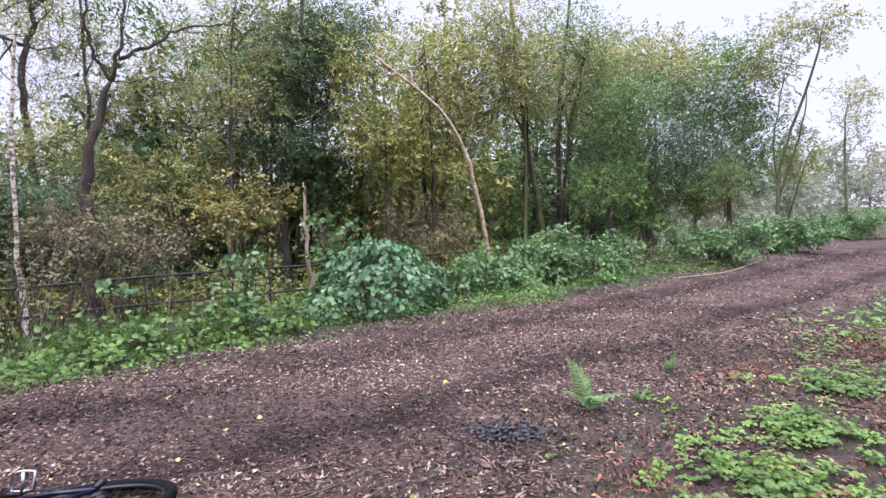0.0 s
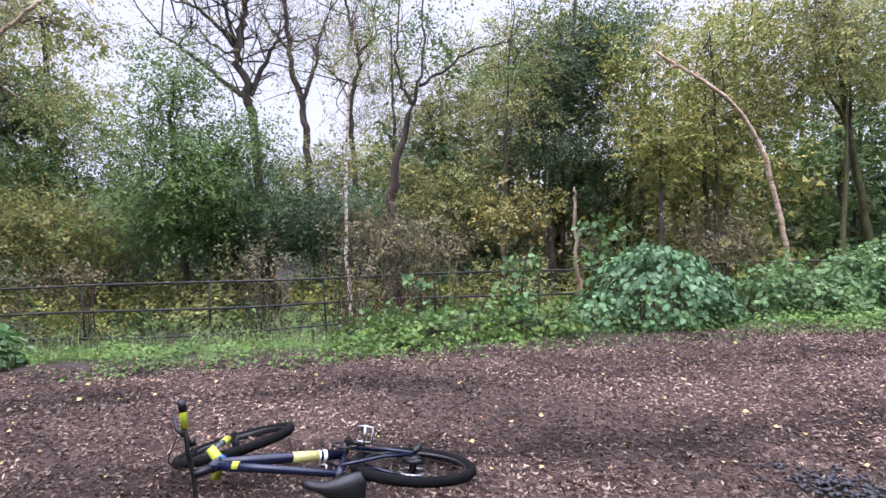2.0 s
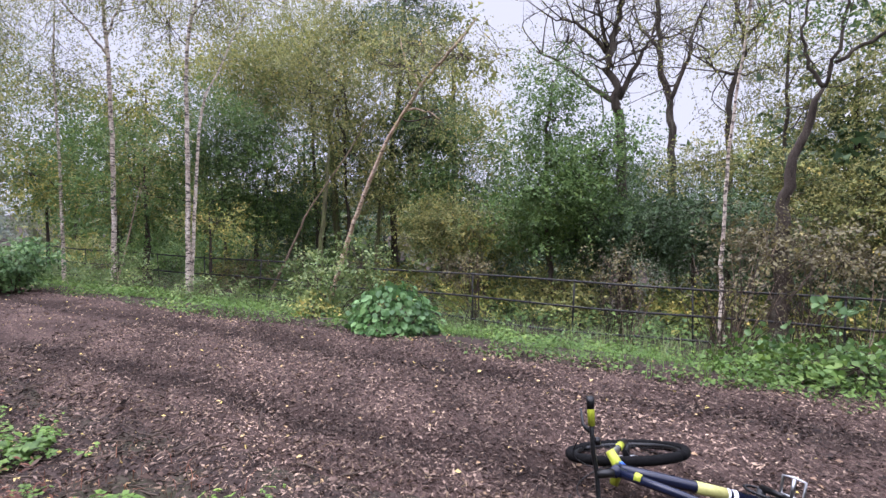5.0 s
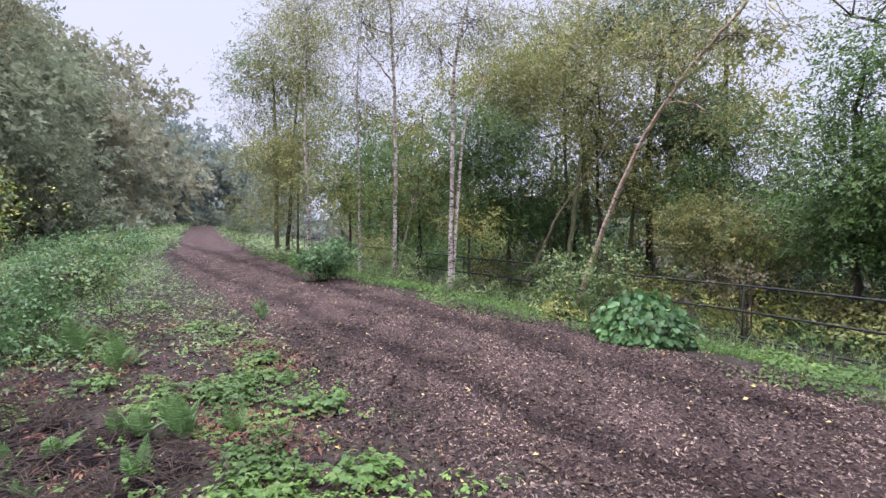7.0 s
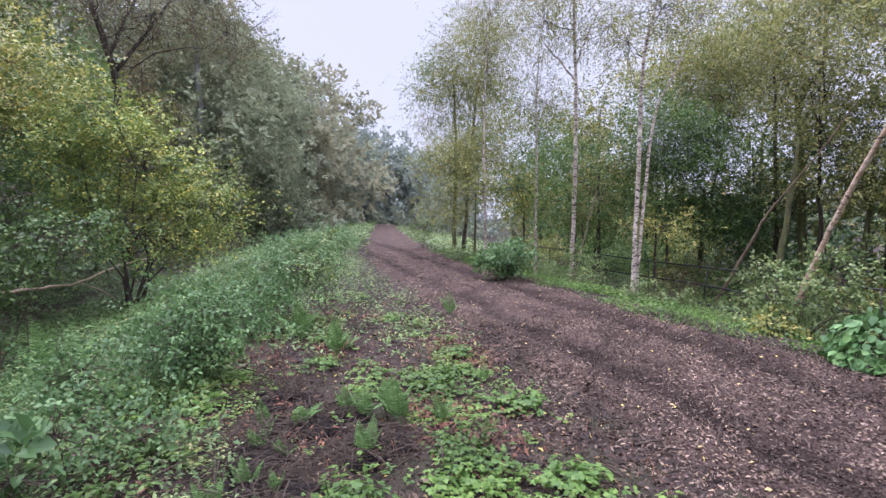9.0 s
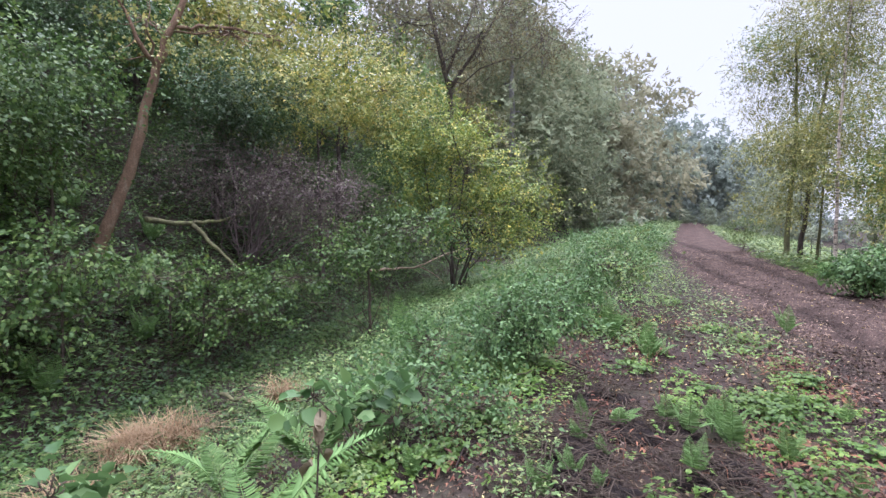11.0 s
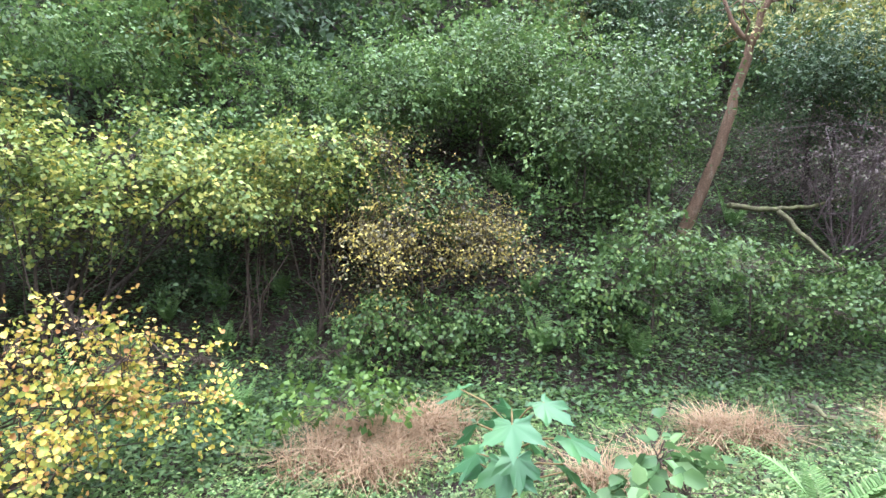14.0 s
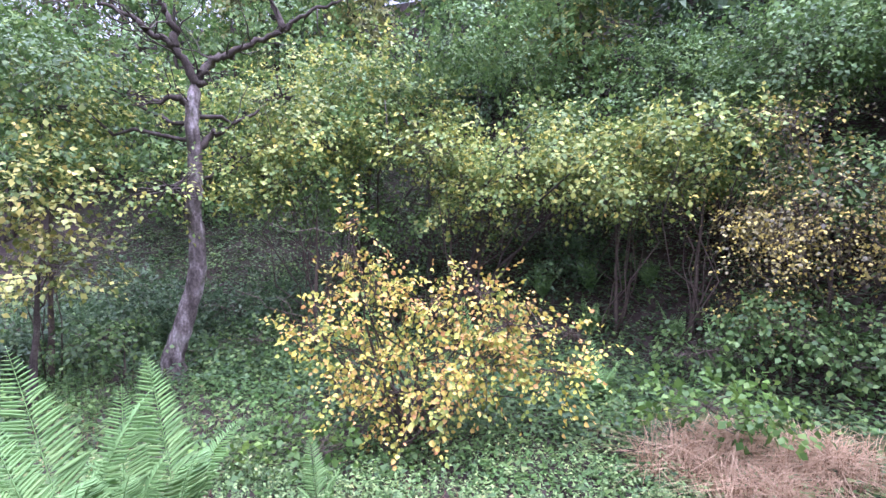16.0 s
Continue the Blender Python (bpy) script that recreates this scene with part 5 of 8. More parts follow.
grey_tree([(7.89, -1.42, -0.85), (7.9, -1.37, -0.59), (7.89, -1.52, -0.08), (7.88, -1.7, 0.44), (7.87, -1.76, 0.95), (7.87, -1.74, 1.49), (7.87, -1.8, 2.02), (7.87, -1.79, 2.62), (7.86, -1.86, 3.22)], 0.135,
     [(8.9, -1.03, 3.11, 0.96, 0.48, 0.8), (8.46, -0.16, 2.82, 0.86, 0.57, 1), (8.69, -2.47, 2.25, 0.87, 0.52, 0.8), (7.69, -1.46, 1.79, 0.73, 0.36, 0.5), (8.83, -3.24, 3.28, 0.92, 0.55, 0.8)],
     limbs=[[(7.86, -1.86, 3.14), (7.87, -1.73, 3.46), (7.89, -1.58, 3.62), (7.9, -1.36, 3.74), (7.9, -1.19, 3.92), (7.9, -0.92, 4), (7.89, -0.59, 4.15)], [(7.86, -1.86, 3.14), (7.84, -2.04, 3.44), (7.81, -2.25, 3.54), (7.77, -2.47, 3.7), (7.68, -2.91, 3.9), (7.59, -3.21, 4.15), (7.45, -3.66, 4.35), (7.27, -4.12, 4.66)], [(7.88, -1.64, 3.59), (7.88, -1.64, 3.84), (7.89, -1.54, 4.11), (7.89, -1.52, 4.32)], [(7.86, -1.83, 2.85), (7.88, -1.6, 2.94), (7.9, -1.34, 2.9)], [(7.66, -2.99, 3.94), (7.67, -2.92, 4.2), (7.71, -2.76, 4.48)], [(7.87, -1.79, 2.17), (7.85, -1.98, 2.48), (7.81, -2.27, 2.6)]])
maple([(7.41, 0.11, -0.82), (7.42, 0.04, -0.19), (7.44, -0.1, 1.02)], 0.06,
     [(7.45, -0.14, 0.89, 0.71, 0.35, 1), (7.44, -0.1, 1.79, 0.63, 0.57, 1)])
hazel([(4.5, -3.2, -0.85), (4.47, -3.26, -0.51), (4.44, -3.32, 0)], 0.03,
     [(4.68, -2.78, 1.17, 0.13, 0.4, 0.8), (4.61, -2.97, 0.68, 0.29, 0.27, 0.9), (4.39, -3.42, 0.53, 0.38, 0.22, 0.8), (4.13, -3.84, 0.66, 0.22, 0.2, 0.7), (3.97, -4.05, 0.38, 0.4, 0.24, 1), (4.19, -3.74, 0.02, 0.57, 0.3, 1), (4.7, -2.73, 0.15, 0.4, 0.32, 0.9), (4.5, -3.21, -0.28, 0.82, 0.27, 1), (4.81, -2.41, 0.34, 0.18, 0.21, 0.7), (3.68, -4.39, -0.07, 0.32, 0.24, 0.8), (3.59, -4.49, 0.29, 0.21, 0.12, 0.6), (4.77, -2.55, 0.76, 0.13, 0.18, 0.5)],
     limbs=[[(4.49, -3.23, -0.68), (4.62, -2.93, 0.24), (4.68, -2.79, 1.33)], [(4.49, -3.23, -0.68), (4.13, -3.83, 0.1), (3.87, -4.18, 0.55)], [(4.49, -3.23, -0.68), (4.71, -2.72, -0.02), (4.83, -2.34, 0.5)]], gold=1)
green_tree([(8.14, -5.51, -0.2), (8.14, -5.52, 0.29), (8.12, -5.55, 2.09)], 0.08,
     [(8.69, -4.34, 3.16, 1.16, 0.77, 1), (8.89, -3.76, 1.92, 0.97, 0.68, 1), (8.4, -5.01, 1.21, 1.2, 0.4, 0.8), (7.9, -5.93, 4.39, 1.06, 0.68, 1)])
green_tree([(7.65, -8.34, 1.36), (7.58, -8.41, 2.64)], 0.09,
     [(7.58, -8.41, 2.86, 1.64, 0.66, 1), (6.3, -9.51, 3.77, 1.23, 0.82, 1), (8.37, -7.52, 4.42, 1.1, 0.77, 1)])
# understorey of the bank
bank_bush([(2.98, -8.56, 0.42), (2.99, -8.55, 1.21)], 0.03,
     [(3, -8.55, 1.72, 0.93, 0.46, 1)])
bank_herb([(0.42, -8.72, 0.09), (0.43, -8.72, 0.55)], 0.02,
     [(0.5, -8.71, 0.61, 0.86, 0.43, 1), (-0.27, -8.72, 1.14, 0.59, 0.4, 1)])
bank_herb([(3.08, -7.42, -0.71), (3.08, -7.42, -0.6), (3.08, -7.42, 0.03)], 0.02,
     [(3.08, -7.42, 0.03, 0.69, 0.34, 1), (2.26, -7.76, -0.24, 0.67, 0.3, 1)])
bank_hazel([(8.06, -3.39, -0.85), (8.05, -3.44, 0.3), (8.03, -3.49, 1.62)], 0.04,
     [(8.02, -3.52, 2.57, 1.12, 0.61, 1), (8.2, -2.85, 1.8, 0.77, 0.43, 1)])
bank_hazel([(7.05, -5.4, -0.8), (7.08, -5.35, 0.42), (7.12, -5.29, 1.76)], 0.04,
     [(7.2, -5.15, 2.38, 1.06, 0.48, 1), (6.56, -6.09, 1.92, 0.97, 0.4, 1), (6.93, -5.58, 1.32, 0.8, 0.31, 0.8)])
bank_hazel([(5.31, -7.11, -0.55), (5.32, -7.11, 0.29), (5.33, -7.1, 1.3)], 0.04,
     [(5.51, -6.93, 1.96, 1.24, 0.45, 1), (5.09, -7.29, 1.46, 0.73, 0.28, 0.8)])
bank_bush([(4.76, -8.74, 0.65), (4.8, -8.72, 1.94)], 0.04,
     [(4.95, -8.63, 2.72, 1.2, 0.6, 1), (4.03, -9.14, 3.25, 1.04, 0.64, 1)])
bank_herb([(2.94, -7.22, -0.85), (2.96, -7.21, -0.3), (2.97, -7.21, 0.08)], 0.02,
     [(3.02, -7.18, 0.14, 0.81, 0.31, 1), (3.7, -6.81, -0.29, 0.61, 0.27, 1), (2.5, -7.4, -0.21, 0.54, 0.3, 1)])
bank_bush([(8.44, 0.04, -0.85), (8.45, -0.11, 1.31), (8.46, -0.19, 2.39)], 0.04,
     [(8.47, -0.25, 3.25, 1.01, 0.65, 1), (8.43, 0.11, 2.17, 0.78, 0.49, 1)])
bank_herb([(8.1, -0.78, -0.85), (8.1, -0.81, -0.52), (8.1, -0.83, -0.22)], 0.02,
     [(8.09, -0.58, -0.17, 0.74, 0.26, 1), (7.98, -2.45, -0.44, 0.83, 0.25, 1)])
bank_hazel([(4.41, -7.56, -0.47), (4.35, -7.61, 0.82), (4.3, -7.64, 1.74)], 0.04,
     [(4.3, -7.63, 2.5, 0.97, 0.42, 1), (4.57, -7.45, 1.81, 0.75, 0.41, 1)])
bank_bush([(0.82, -9.89, 1.04), (0.79, -9.89, 2.2)], 0.04,
     [(0.77, -9.89, 2.86, 1.34, 0.76, 1), (1.09, -9.86, 1.53, 0.96, 0.43, 1)])
bank_herb([(0.29, -8.23, -0.29), (0.28, -8.23, 0.02), (0.27, -8.23, 0.5)], 0.02,
     [(0.27, -8.23, 0.5, 0.88, 0.4, 1), (1.07, -8.14, -0.03, 0.79, 0.32, 1), (1.95, -7.95, 0.11, 0.77, 0.31, 1)])
bank_herb([(-1.53, -9.31, -0.47), (-1.53, -9.31, 0.3), (-1.53, -9.31, 0.67)], 0.02,
     [(-1.53, -9.31, 0.67, 0.92, 0.37, 1), (-2.41, -9.1, 0.13, 0.91, 0.36, 1)])
bank_bush([(-4.97, -9.42, -0.83), (-4.94, -9.44, 0.41), (-4.92, -9.45, 0.89)], 0.03,
     [(-4.77, -9.53, 0.88, 0.87, 0.39, 1), (-5.6, -9.02, 1.37, 0.82, 0.45, 1), (-3.34, -10.17, 0.44, 0.62, 0.31, 1)])
maple([(-5.47, -12.76, -0.19), (-5.45, -12.77, 1.02), (-5.4, -12.79, 3.61)], 0.08,
     [(-5.16, -12.9, 4.51, 1.68, 0.91, 1), (-6.78, -12.07, 4.67, 1.21, 0.73, 1)])
dark_tree([(-3.37, -12.47, 0.65), (-3.37, -12.47, 1.06), (-3.35, -12.48, 2.95)], 0.06,
     [(-3.23, -12.51, 3.57, 1.13, 0.75, 1), (-2.86, -12.6, 4.45, 0.88, 0.75, 1)])
bank_bush([(-0.14, -10.3, 0.83), (-0.16, -10.3, 1.18), (-0.21, -10.3, 2.66)], 0.05,
     [(-0.18, -10.3, 3.62, 0.89, 0.73, 1), (-0.01, -10.3, 2.48, 0.73, 0.48, 1)])
bank_herb([(-0.2, -8.3, -0.47), (-0.24, -8.3, 0.68), (-0.25, -8.3, 1.01)], 0.02,
     [(-0.2, -8.3, 1.02, 0.79, 0.25, 0.7), (-1.11, -8.24, 0.82, 0.71, 0.23, 0.6), (0.03, -8.3, 0.44, 0.65, 0.23, 0.7)])
bank_herb([(-1.99, -9.41, -0.63), (-2.01, -9.41, 0.02), (-2.02, -9.4, 0.55)], 0.02,
     [(-2.18, -9.37, 0.63, 0.79, 0.25, 0.6), (-1.93, -9.42, 0.03, 0.79, 0.24, 0.6), (-3.4, -8.99, 0.59, 0.74, 0.22, 0.6)])
# shrubs at the edge of the track
big_shrub([(-0.9, 7.46, -0.21)], 0.02,
     [(-0.86, 7.5, 0.36, 0.8, 0.66, 1), (-1.38, 7.12, 0.05, 0.5, 0.42, 1), (-0.34, 7.88, 0.12, 0.52, 0.5, 1)])
tall_weed([(-1.68, 7.4, -0.32), (-1.64, 7.43, 0.98)], 0.012,
     [(-1.67, 7.4, 1.13, 0.16, 0.18, 1), (-1.31, 7.68, 1.16, 0.16, 0.13, 1), (-1.61, 7.45, 0.69, 0.18, 0.18, 1)])
tall_weed([(-2.34, 6.15, -0.16), (-2.32, 6.16, 0.92)], 0.012,
     [(-2.32, 6.16, 0.92, 0.17, 0.17, 1), (-2.4, 6.1, 0.4, 0.31, 0.24, 1), (-2.23, 6.22, 0.01, 0.41, 0.24, 1)])
tall_weed([(-3.37, 5.36, -0.16), (-3.4, 5.34, 0.58)], 0.012,
     [(-3.4, 5.34, 0.55, 0.11, 0.14, 1), (-3.54, 5.23, 0.08, 0.49, 0.21, 1), (-3.1, 5.57, 0.08, 0.42, 0.25, 1)])
edge_shrub([(0.47, 8.66, -0.24), (0.47, 8.66, -0.01)], 0.02,
     [(0.36, 8.58, 0.15, 0.53, 0.44, 1), (0.88, 8.97, 0.34, 0.51, 0.4, 1)])
edge_shrub([(1.57, 9.5, -0.24), (1.62, 9.54, 0.05)], 0.02,
     [(1.44, 9.4, 0.07, 0.64, 0.48, 1), (2.06, 9.87, 0.33, 0.55, 0.55, 1)])
edge_shrub([(3.2, 10.73, -0.24), (3.18, 10.72, 0.1)], 0.02,
     [(3.02, 10.6, 0.24, 0.71, 0.59, 1), (3.88, 11.26, 0.28, 0.44, 0.69, 1), (2.31, 10.06, 0.65, 0.56, 0.45, 1)])
thin_weed([(5.57, 13.04, -0.32), (5.55, 13.03, -0.07)], 0.01,
     [(5.44, 12.94, 0.08, 0.65, 0.4, 1)])
sapling_green([(6.29, 15.1, -0.62), (6.19, 15.03, -0.33), (5.78, 14.71, 0.86), (5.47, 14.47, 2.45)], 0.02,
     [(5.57, 14.55, 1.75, 0.29, 0.56, 1), (6.12, 14.97, 0.93, 0.41, 0.33, 1)])
pale_shrub([(9.69, 17.35, -0.42), (9.67, 17.36, -0.05), (9.61, 17.4, 1.48)], 0.03,
     [(9.58, 17.42, 2.24, 0.53, 0.85, 0.8)])
edge_shrub([(6.7, 12.71, -0.09), (6.68, 12.72, 0.4)], 0.02,
     [(6.55, 12.78, 0.61, 0.78, 0.57, 1), (7.21, 12.44, 0.64, 0.62, 0.52, 1)])
edge_shrub([(10.46, 15.74, -0.05), (10.43, 15.75, 0.46)], 0.02,
     [(10.24, 15.87, 0.54, 0.88, 0.53, 1), (11.02, 15.37, 0.66, 0.76, 0.42, 1)])
edge_shrub([(16.38, 21.36, -0.05), (16.35, 21.38, 0.4)], 0.02,
     [(16.5, 21.27, 0.53, 1.4, 0.51, 1), (17.33, 20.62, 0.83, 1.13, 0.36, 1)])
round_shrub([(-7.12, 1.9, -0.06)], 0.02,
     [(-7.12, 1.9, 0.2, 0.5, 0.42, 1), (-7.08, 1.86, 0.04, 0.5, 0.26, 1), (-6.9, 2.1, 0.1, 0.34, 0.3, 1)])
pale_shrub([(-9.48, 1.47, -0.32), (-9.48, 1.47, 0.16)], 0.02,
     [(-9.64, 1.34, 0.19, 0.67, 0.56, 1), (-8.83, 1.96, 0.72, 0.57, 0.43, 1), (-9.86, 1.17, 0.63, 0.31, 0.31, 0.7)])
yellow_weed([(-8.82, 1.09, -0.14)], 0.01,
     [(-8.77, 1.13, -0, 0.33, 0.28, 1)])
edge_shrub([(-13.11, -3.77, -0.05), (-13.11, -3.77, 0.1), (-13.12, -3.76, 0.52)], 0.02,
     [(-13.1, -3.82, 0.67, 0.56, 0.53, 1), (-13, -4.16, 0.46, 0.39, 0.35, 1)])
thin_weed([(-11.29, -0.54, -0.19), (-11.28, -0.54, 0.18)], 0.01,
     [(-11.29, -0.54, -0.05, 0.51, 0.25, 1), (-12.9, -1.76, 0.14, 0.63, 0.28, 1)])
thin_weed([(-13.85, -2.24, -0.24), (-13.84, -2.23, 0.16), (-13.84, -2.23, 0.45)], 0.01,
     [(-14.08, -2.41, 0.43, 0.75, 0.38, 1), (-11.17, -0.2, 0.09, 0.53, 0.26, 1)])
thin_weed([(-24.15, -10.85, -0.05), (-24.16, -10.83, 0.65), (-24.17, -10.81, 1.18)], 0.01,
     [(-24.17, -10.82, 1.05, 0.92, 0.48, 1)])
low_herb([(-2.22, 5.86, -0.1), (-2.21, 5.87, 0.16)], 0.01,
     [(-2.26, 5.83, 0.17, 0.41, 0.24, 1), (-1.82, 6.16, 0.16, 0.36, 0.28, 1), (-2.66, 5.52, 0.11, 0.32, 0.19, 1)])
low_herb([(-3.02, 5.12, -0.09), (-3.01, 5.13, 0.15)], 0.01,
     [(-3.06, 5.1, 0.16, 0.42, 0.21, 1), (-3.45, 4.79, 0.07, 0.4, 0.17, 1), (-3.78, 4.55, -0.02, 0.32, 0.12, 1)])
low_herb([(-3.81, 4.53, -0.09)], 0.01,
     [(-3.8, 4.53, 0.01, 0.33, 0.15, 1), (-3.43, 4.81, -0.02, 0.4, 0.17, 1)])
# verge between the track and the ditch
nettle([(-2.33, -3.81, -0.02), (-2.33, -3.81, 0.23)], 0.01,
     [(-2.26, -3.85, 0.36, 0.37, 0.23, 1), (-1.91, -4.07, 0.33, 0.28, 0.16, 1), (-2.62, -3.58, 0.24, 0.25, 0.21, 1)])
nettle([(-3.73, -4.59, 0), (-3.73, -4.59, 0.26), (-3.73, -4.59, 0.49)], 0.01,
     [(-3.73, -4.59, 0.49, 0.51, 0.26, 1), (-4.04, -4.27, 0.74, 0.51, 0.22, 1)])
nettle([(-5.96, -5.56, 0.01), (-5.96, -5.57, 0.35), (-5.95, -5.57, 0.67)], 0.01,
     [(-5.9, -5.63, 0.67, 0.72, 0.32, 1), (-6.32, -5.09, 0.94, 0.7, 0.27, 1)])
nettle([(-3.32, -5.19, -0.13), (-3.32, -5.19, 0.2), (-3.32, -5.19, 0.32)], 0.01,
     [(-3.32, -5.19, 0.32, 0.42, 0.24, 1)])
nettle([(-10.02, -7.66, 0.01), (-10.01, -7.67, 0.51), (-10, -7.67, 0.88)], 0.01,
     [(-9.87, -7.87, 0.88, 1, 0.35, 1), (-10.26, -7.29, 1.14, 0.74, 0.27, 1)])
thin_weed([(-7.76, -5.64, 0.01), (-7.75, -5.65, 0.62), (-7.74, -5.66, 1.08)], 0.01,
     [(-7.7, -5.73, 0.99, 0.46, 0.32, 0.7)])
thin_weed([(-6.02, -6.12, 0.01), (-6.03, -6.11, 0.52)], 0.01,
     [(-6.13, -6.01, 0.66, 0.89, 0.37, 0.8), (-6.84, -5.16, 0.89, 0.64, 0.28, 0.8)])
nettle([(-3.99, -4.6, 0.01), (-4.01, -4.58, 0.41), (-4.01, -4.58, 0.61)], 0.01,
     [(-3.96, -4.62, 0.72, 0.63, 0.24, 1), (-3.83, -4.73, 0.36, 0.43, 0.19, 1)])
big_leaf([(-1.89, -3.64, -0.04), (-1.89, -3.64, 0.07), (-1.89, -3.64, 0.22)], 0.01,
     [(-1.92, -3.62, 0.3, 0.22, 0.13, 1), (-1.46, -3.86, 0.48, 0.15, 0.09, 1)])
big_leaf([(-0.4, -3.81, -0.34), (-0.4, -3.81, -0.1), (-0.4, -3.81, 0.08)], 0.01,
     [(-0.24, -3.83, 0.11, 0.26, 0.15, 1), (-0.5, -3.8, -0.02, 0.26, 0.12, 1), (-0.11, -3.83, 0.28, 0.11, 0.16, 0.7)])
low_herb([(4.34, -2.24, -0.82)], 0.01,
     [(4.33, -2.25, -0.57, 0.53, 0.17, 1), (4.06, -2.97, -0.92, 0.55, 0.15, 1), (4.47, -1.55, -0.59, 0.37, 0.16, 1)])
low_herb([(3.62, -4.45, -0.85)], 0.01,
     [(3.69, -4.38, -1.06, 0.6, 0.16, 1), (2.68, -5.21, -0.27, 0.59, 0.25, 1)])

# ---- woods behind: a few kinds, repeated ----
def wood_tree(name, label, h, w, mat, leaf, cover, bark, bare=0.35):
    SEED[0] += 1
    rng = np.random.default_rng(SEED[0])
    blobs = []
    for k in range(6):
        f = bare + (1 - bare) * (k + 0.5) / 6
        a = rng.random() * 6.28
        q = w * 0.5 * np.sin(np.pi * (0.2 + 0.75 * (k + 0.5) / 6))
        blobs.append((np.cos(a) * q * 0.5, np.sin(a) * q * 0.5, h * f, q * 0.85, h * 0.16, 1))
    return tree(name, label, [(0, 0, -0.3), (0.1, 0.05, h * 0.3), (-0.1, 0.1, h * 0.65), (0.05, 0, h * 0.97)], h * 0.016, blobs, (), bark, mat, leaf, cover, group="background woods", fine=0, tris=True, twig_len=0.6, layer=0.7)


KINDS = [
    wood_tree("woodland_tree", "green woodland tree in the woods", 9, 6, GREEN, 0.21, 0.85, BARK, 0.12),
    wood_tree("woodland_tree", "olive woodland tree in the woods", 10, 5.5, OLIVE, 0.2, 0.8, BARK, 0.15),
    wood_tree("woodland_tree", "dark green woodland tree in the woods", 8, 6, DARK, 0.21, 0.9, BARK, 0.08),
    wood_tree("woodland_tree", "yellow-green woodland tree in the woods", 8, 6, LIME, 0.21, 0.8, BARK, 0.12),
    wood_tree("woodland_tree", "brown half-bare woodland tree in the woods", 11, 6, BROWN, 0.17, 0.7, BARK, 0.3),
    # from here on, kinds whose colours already hold the haze of distance
    wood_tree("misty_tree", "far tree with mist painted into its pale grey-green leaves", 10, 8, MIST, 0.33, 1.25, MISTBARK, 0.02),
    wood_tree("misty_tree", "far tree with mist painted into its pale brown leaves", 11, 8, HAZE_BROWN, 0.33, 1.25, MISTBARK, 0.02),
    wood_tree("misty_tree", "far tree with thick mist painted into its blue-grey leaves", 10, 9, HAZE_BLUE, 0.36, 1.2, MISTBARK, 0.02),
    wood_tree("hillside_tree", "hillside tree with haze painted into its olive-brown leaves", 10, 7, HAZE, 0.2, 1.3, MISTBARK, 0.02),
]


def plant_wood(kind, s, m, size, turn, first, sunk=0.1):
    x, y = to_xy(np.float64(s), np.float64(m))
    z = float(terr(x, y)) - sunk
    src = KINDS[kind]
    if kind in first:
        ob = copy_thing(src, Matrix.Translation((x, y, z)) @ Matrix.Rotation(turn, 4, "Z"))
    else:
        first.add(kind)
        ob = src
        ob.location, ob.rotation_euler = (x, y, z), (0, 0, turn)
    ob.scale = (size, size, size)


rng = np.random.default_rng(5)
used = set()
# behind the fence, falling away to the hollow
for s in np.arange(-44, 40, 4.2):
    for m in (17.5, 25):
        if -9 < s < 1 and m < 30:
            plant_wood(int(rng.choice([0, 2, 1])), s + rng.uniform(-1.5, 1.5), m + rng.uniform(-2, 2), rng.uniform(0.4, 0.55), rng.uniform(0, 6.28), used)
            continue
        plant_wood(int(rng.choice([0, 1, 2, 0, 3, 1])), s + rng.uniform(-1.5, 1.5), m + rng.uniform(-2, 2), rng.uniform(0.75, 1.1), rng.uniform(0, 6.28), used)
for s, m, q, kind in ((9, 13.5, 0.8, 3), (12, 15.5, 1.0, 1), (15, 14, 0.9, 0), (18, 16, 1.1, 2), (22, 15, 1.1, 0), (6, 15.5, 0.95, 1), (2.5, 17, 1.0, 2)):
    plant_wood(kind, s, m, q, s * 1.3, used)
# up the wooded bank
for s in np.arange(-34, 26, 3.2):
    for m in (-11.5, -15, -20):
        if (m > -12 and -12 < s < 9) or (s < -21 and m < -14):
            continue
        plant_wood(int(rng.choice([0, 1, 2, 0, 3, 4])), s + rng.uniform(-1.5, 1.5), m + rng.uniform(-1.2, 1.2), rng.uniform(0.65, 0.95), rng.uniform(0, 6.28), used)
for s in np.arange(-12, 11, 2.7):
    plant_wood(int(rng.choice([0, 2, 3, 0])), s + rng.uniform(-0.8, 0.8), -12.6 + rng.uniform(-0.8, 0.8), rng.uniform(0.5, 0.65), rng.uniform(0, 6.28), used)
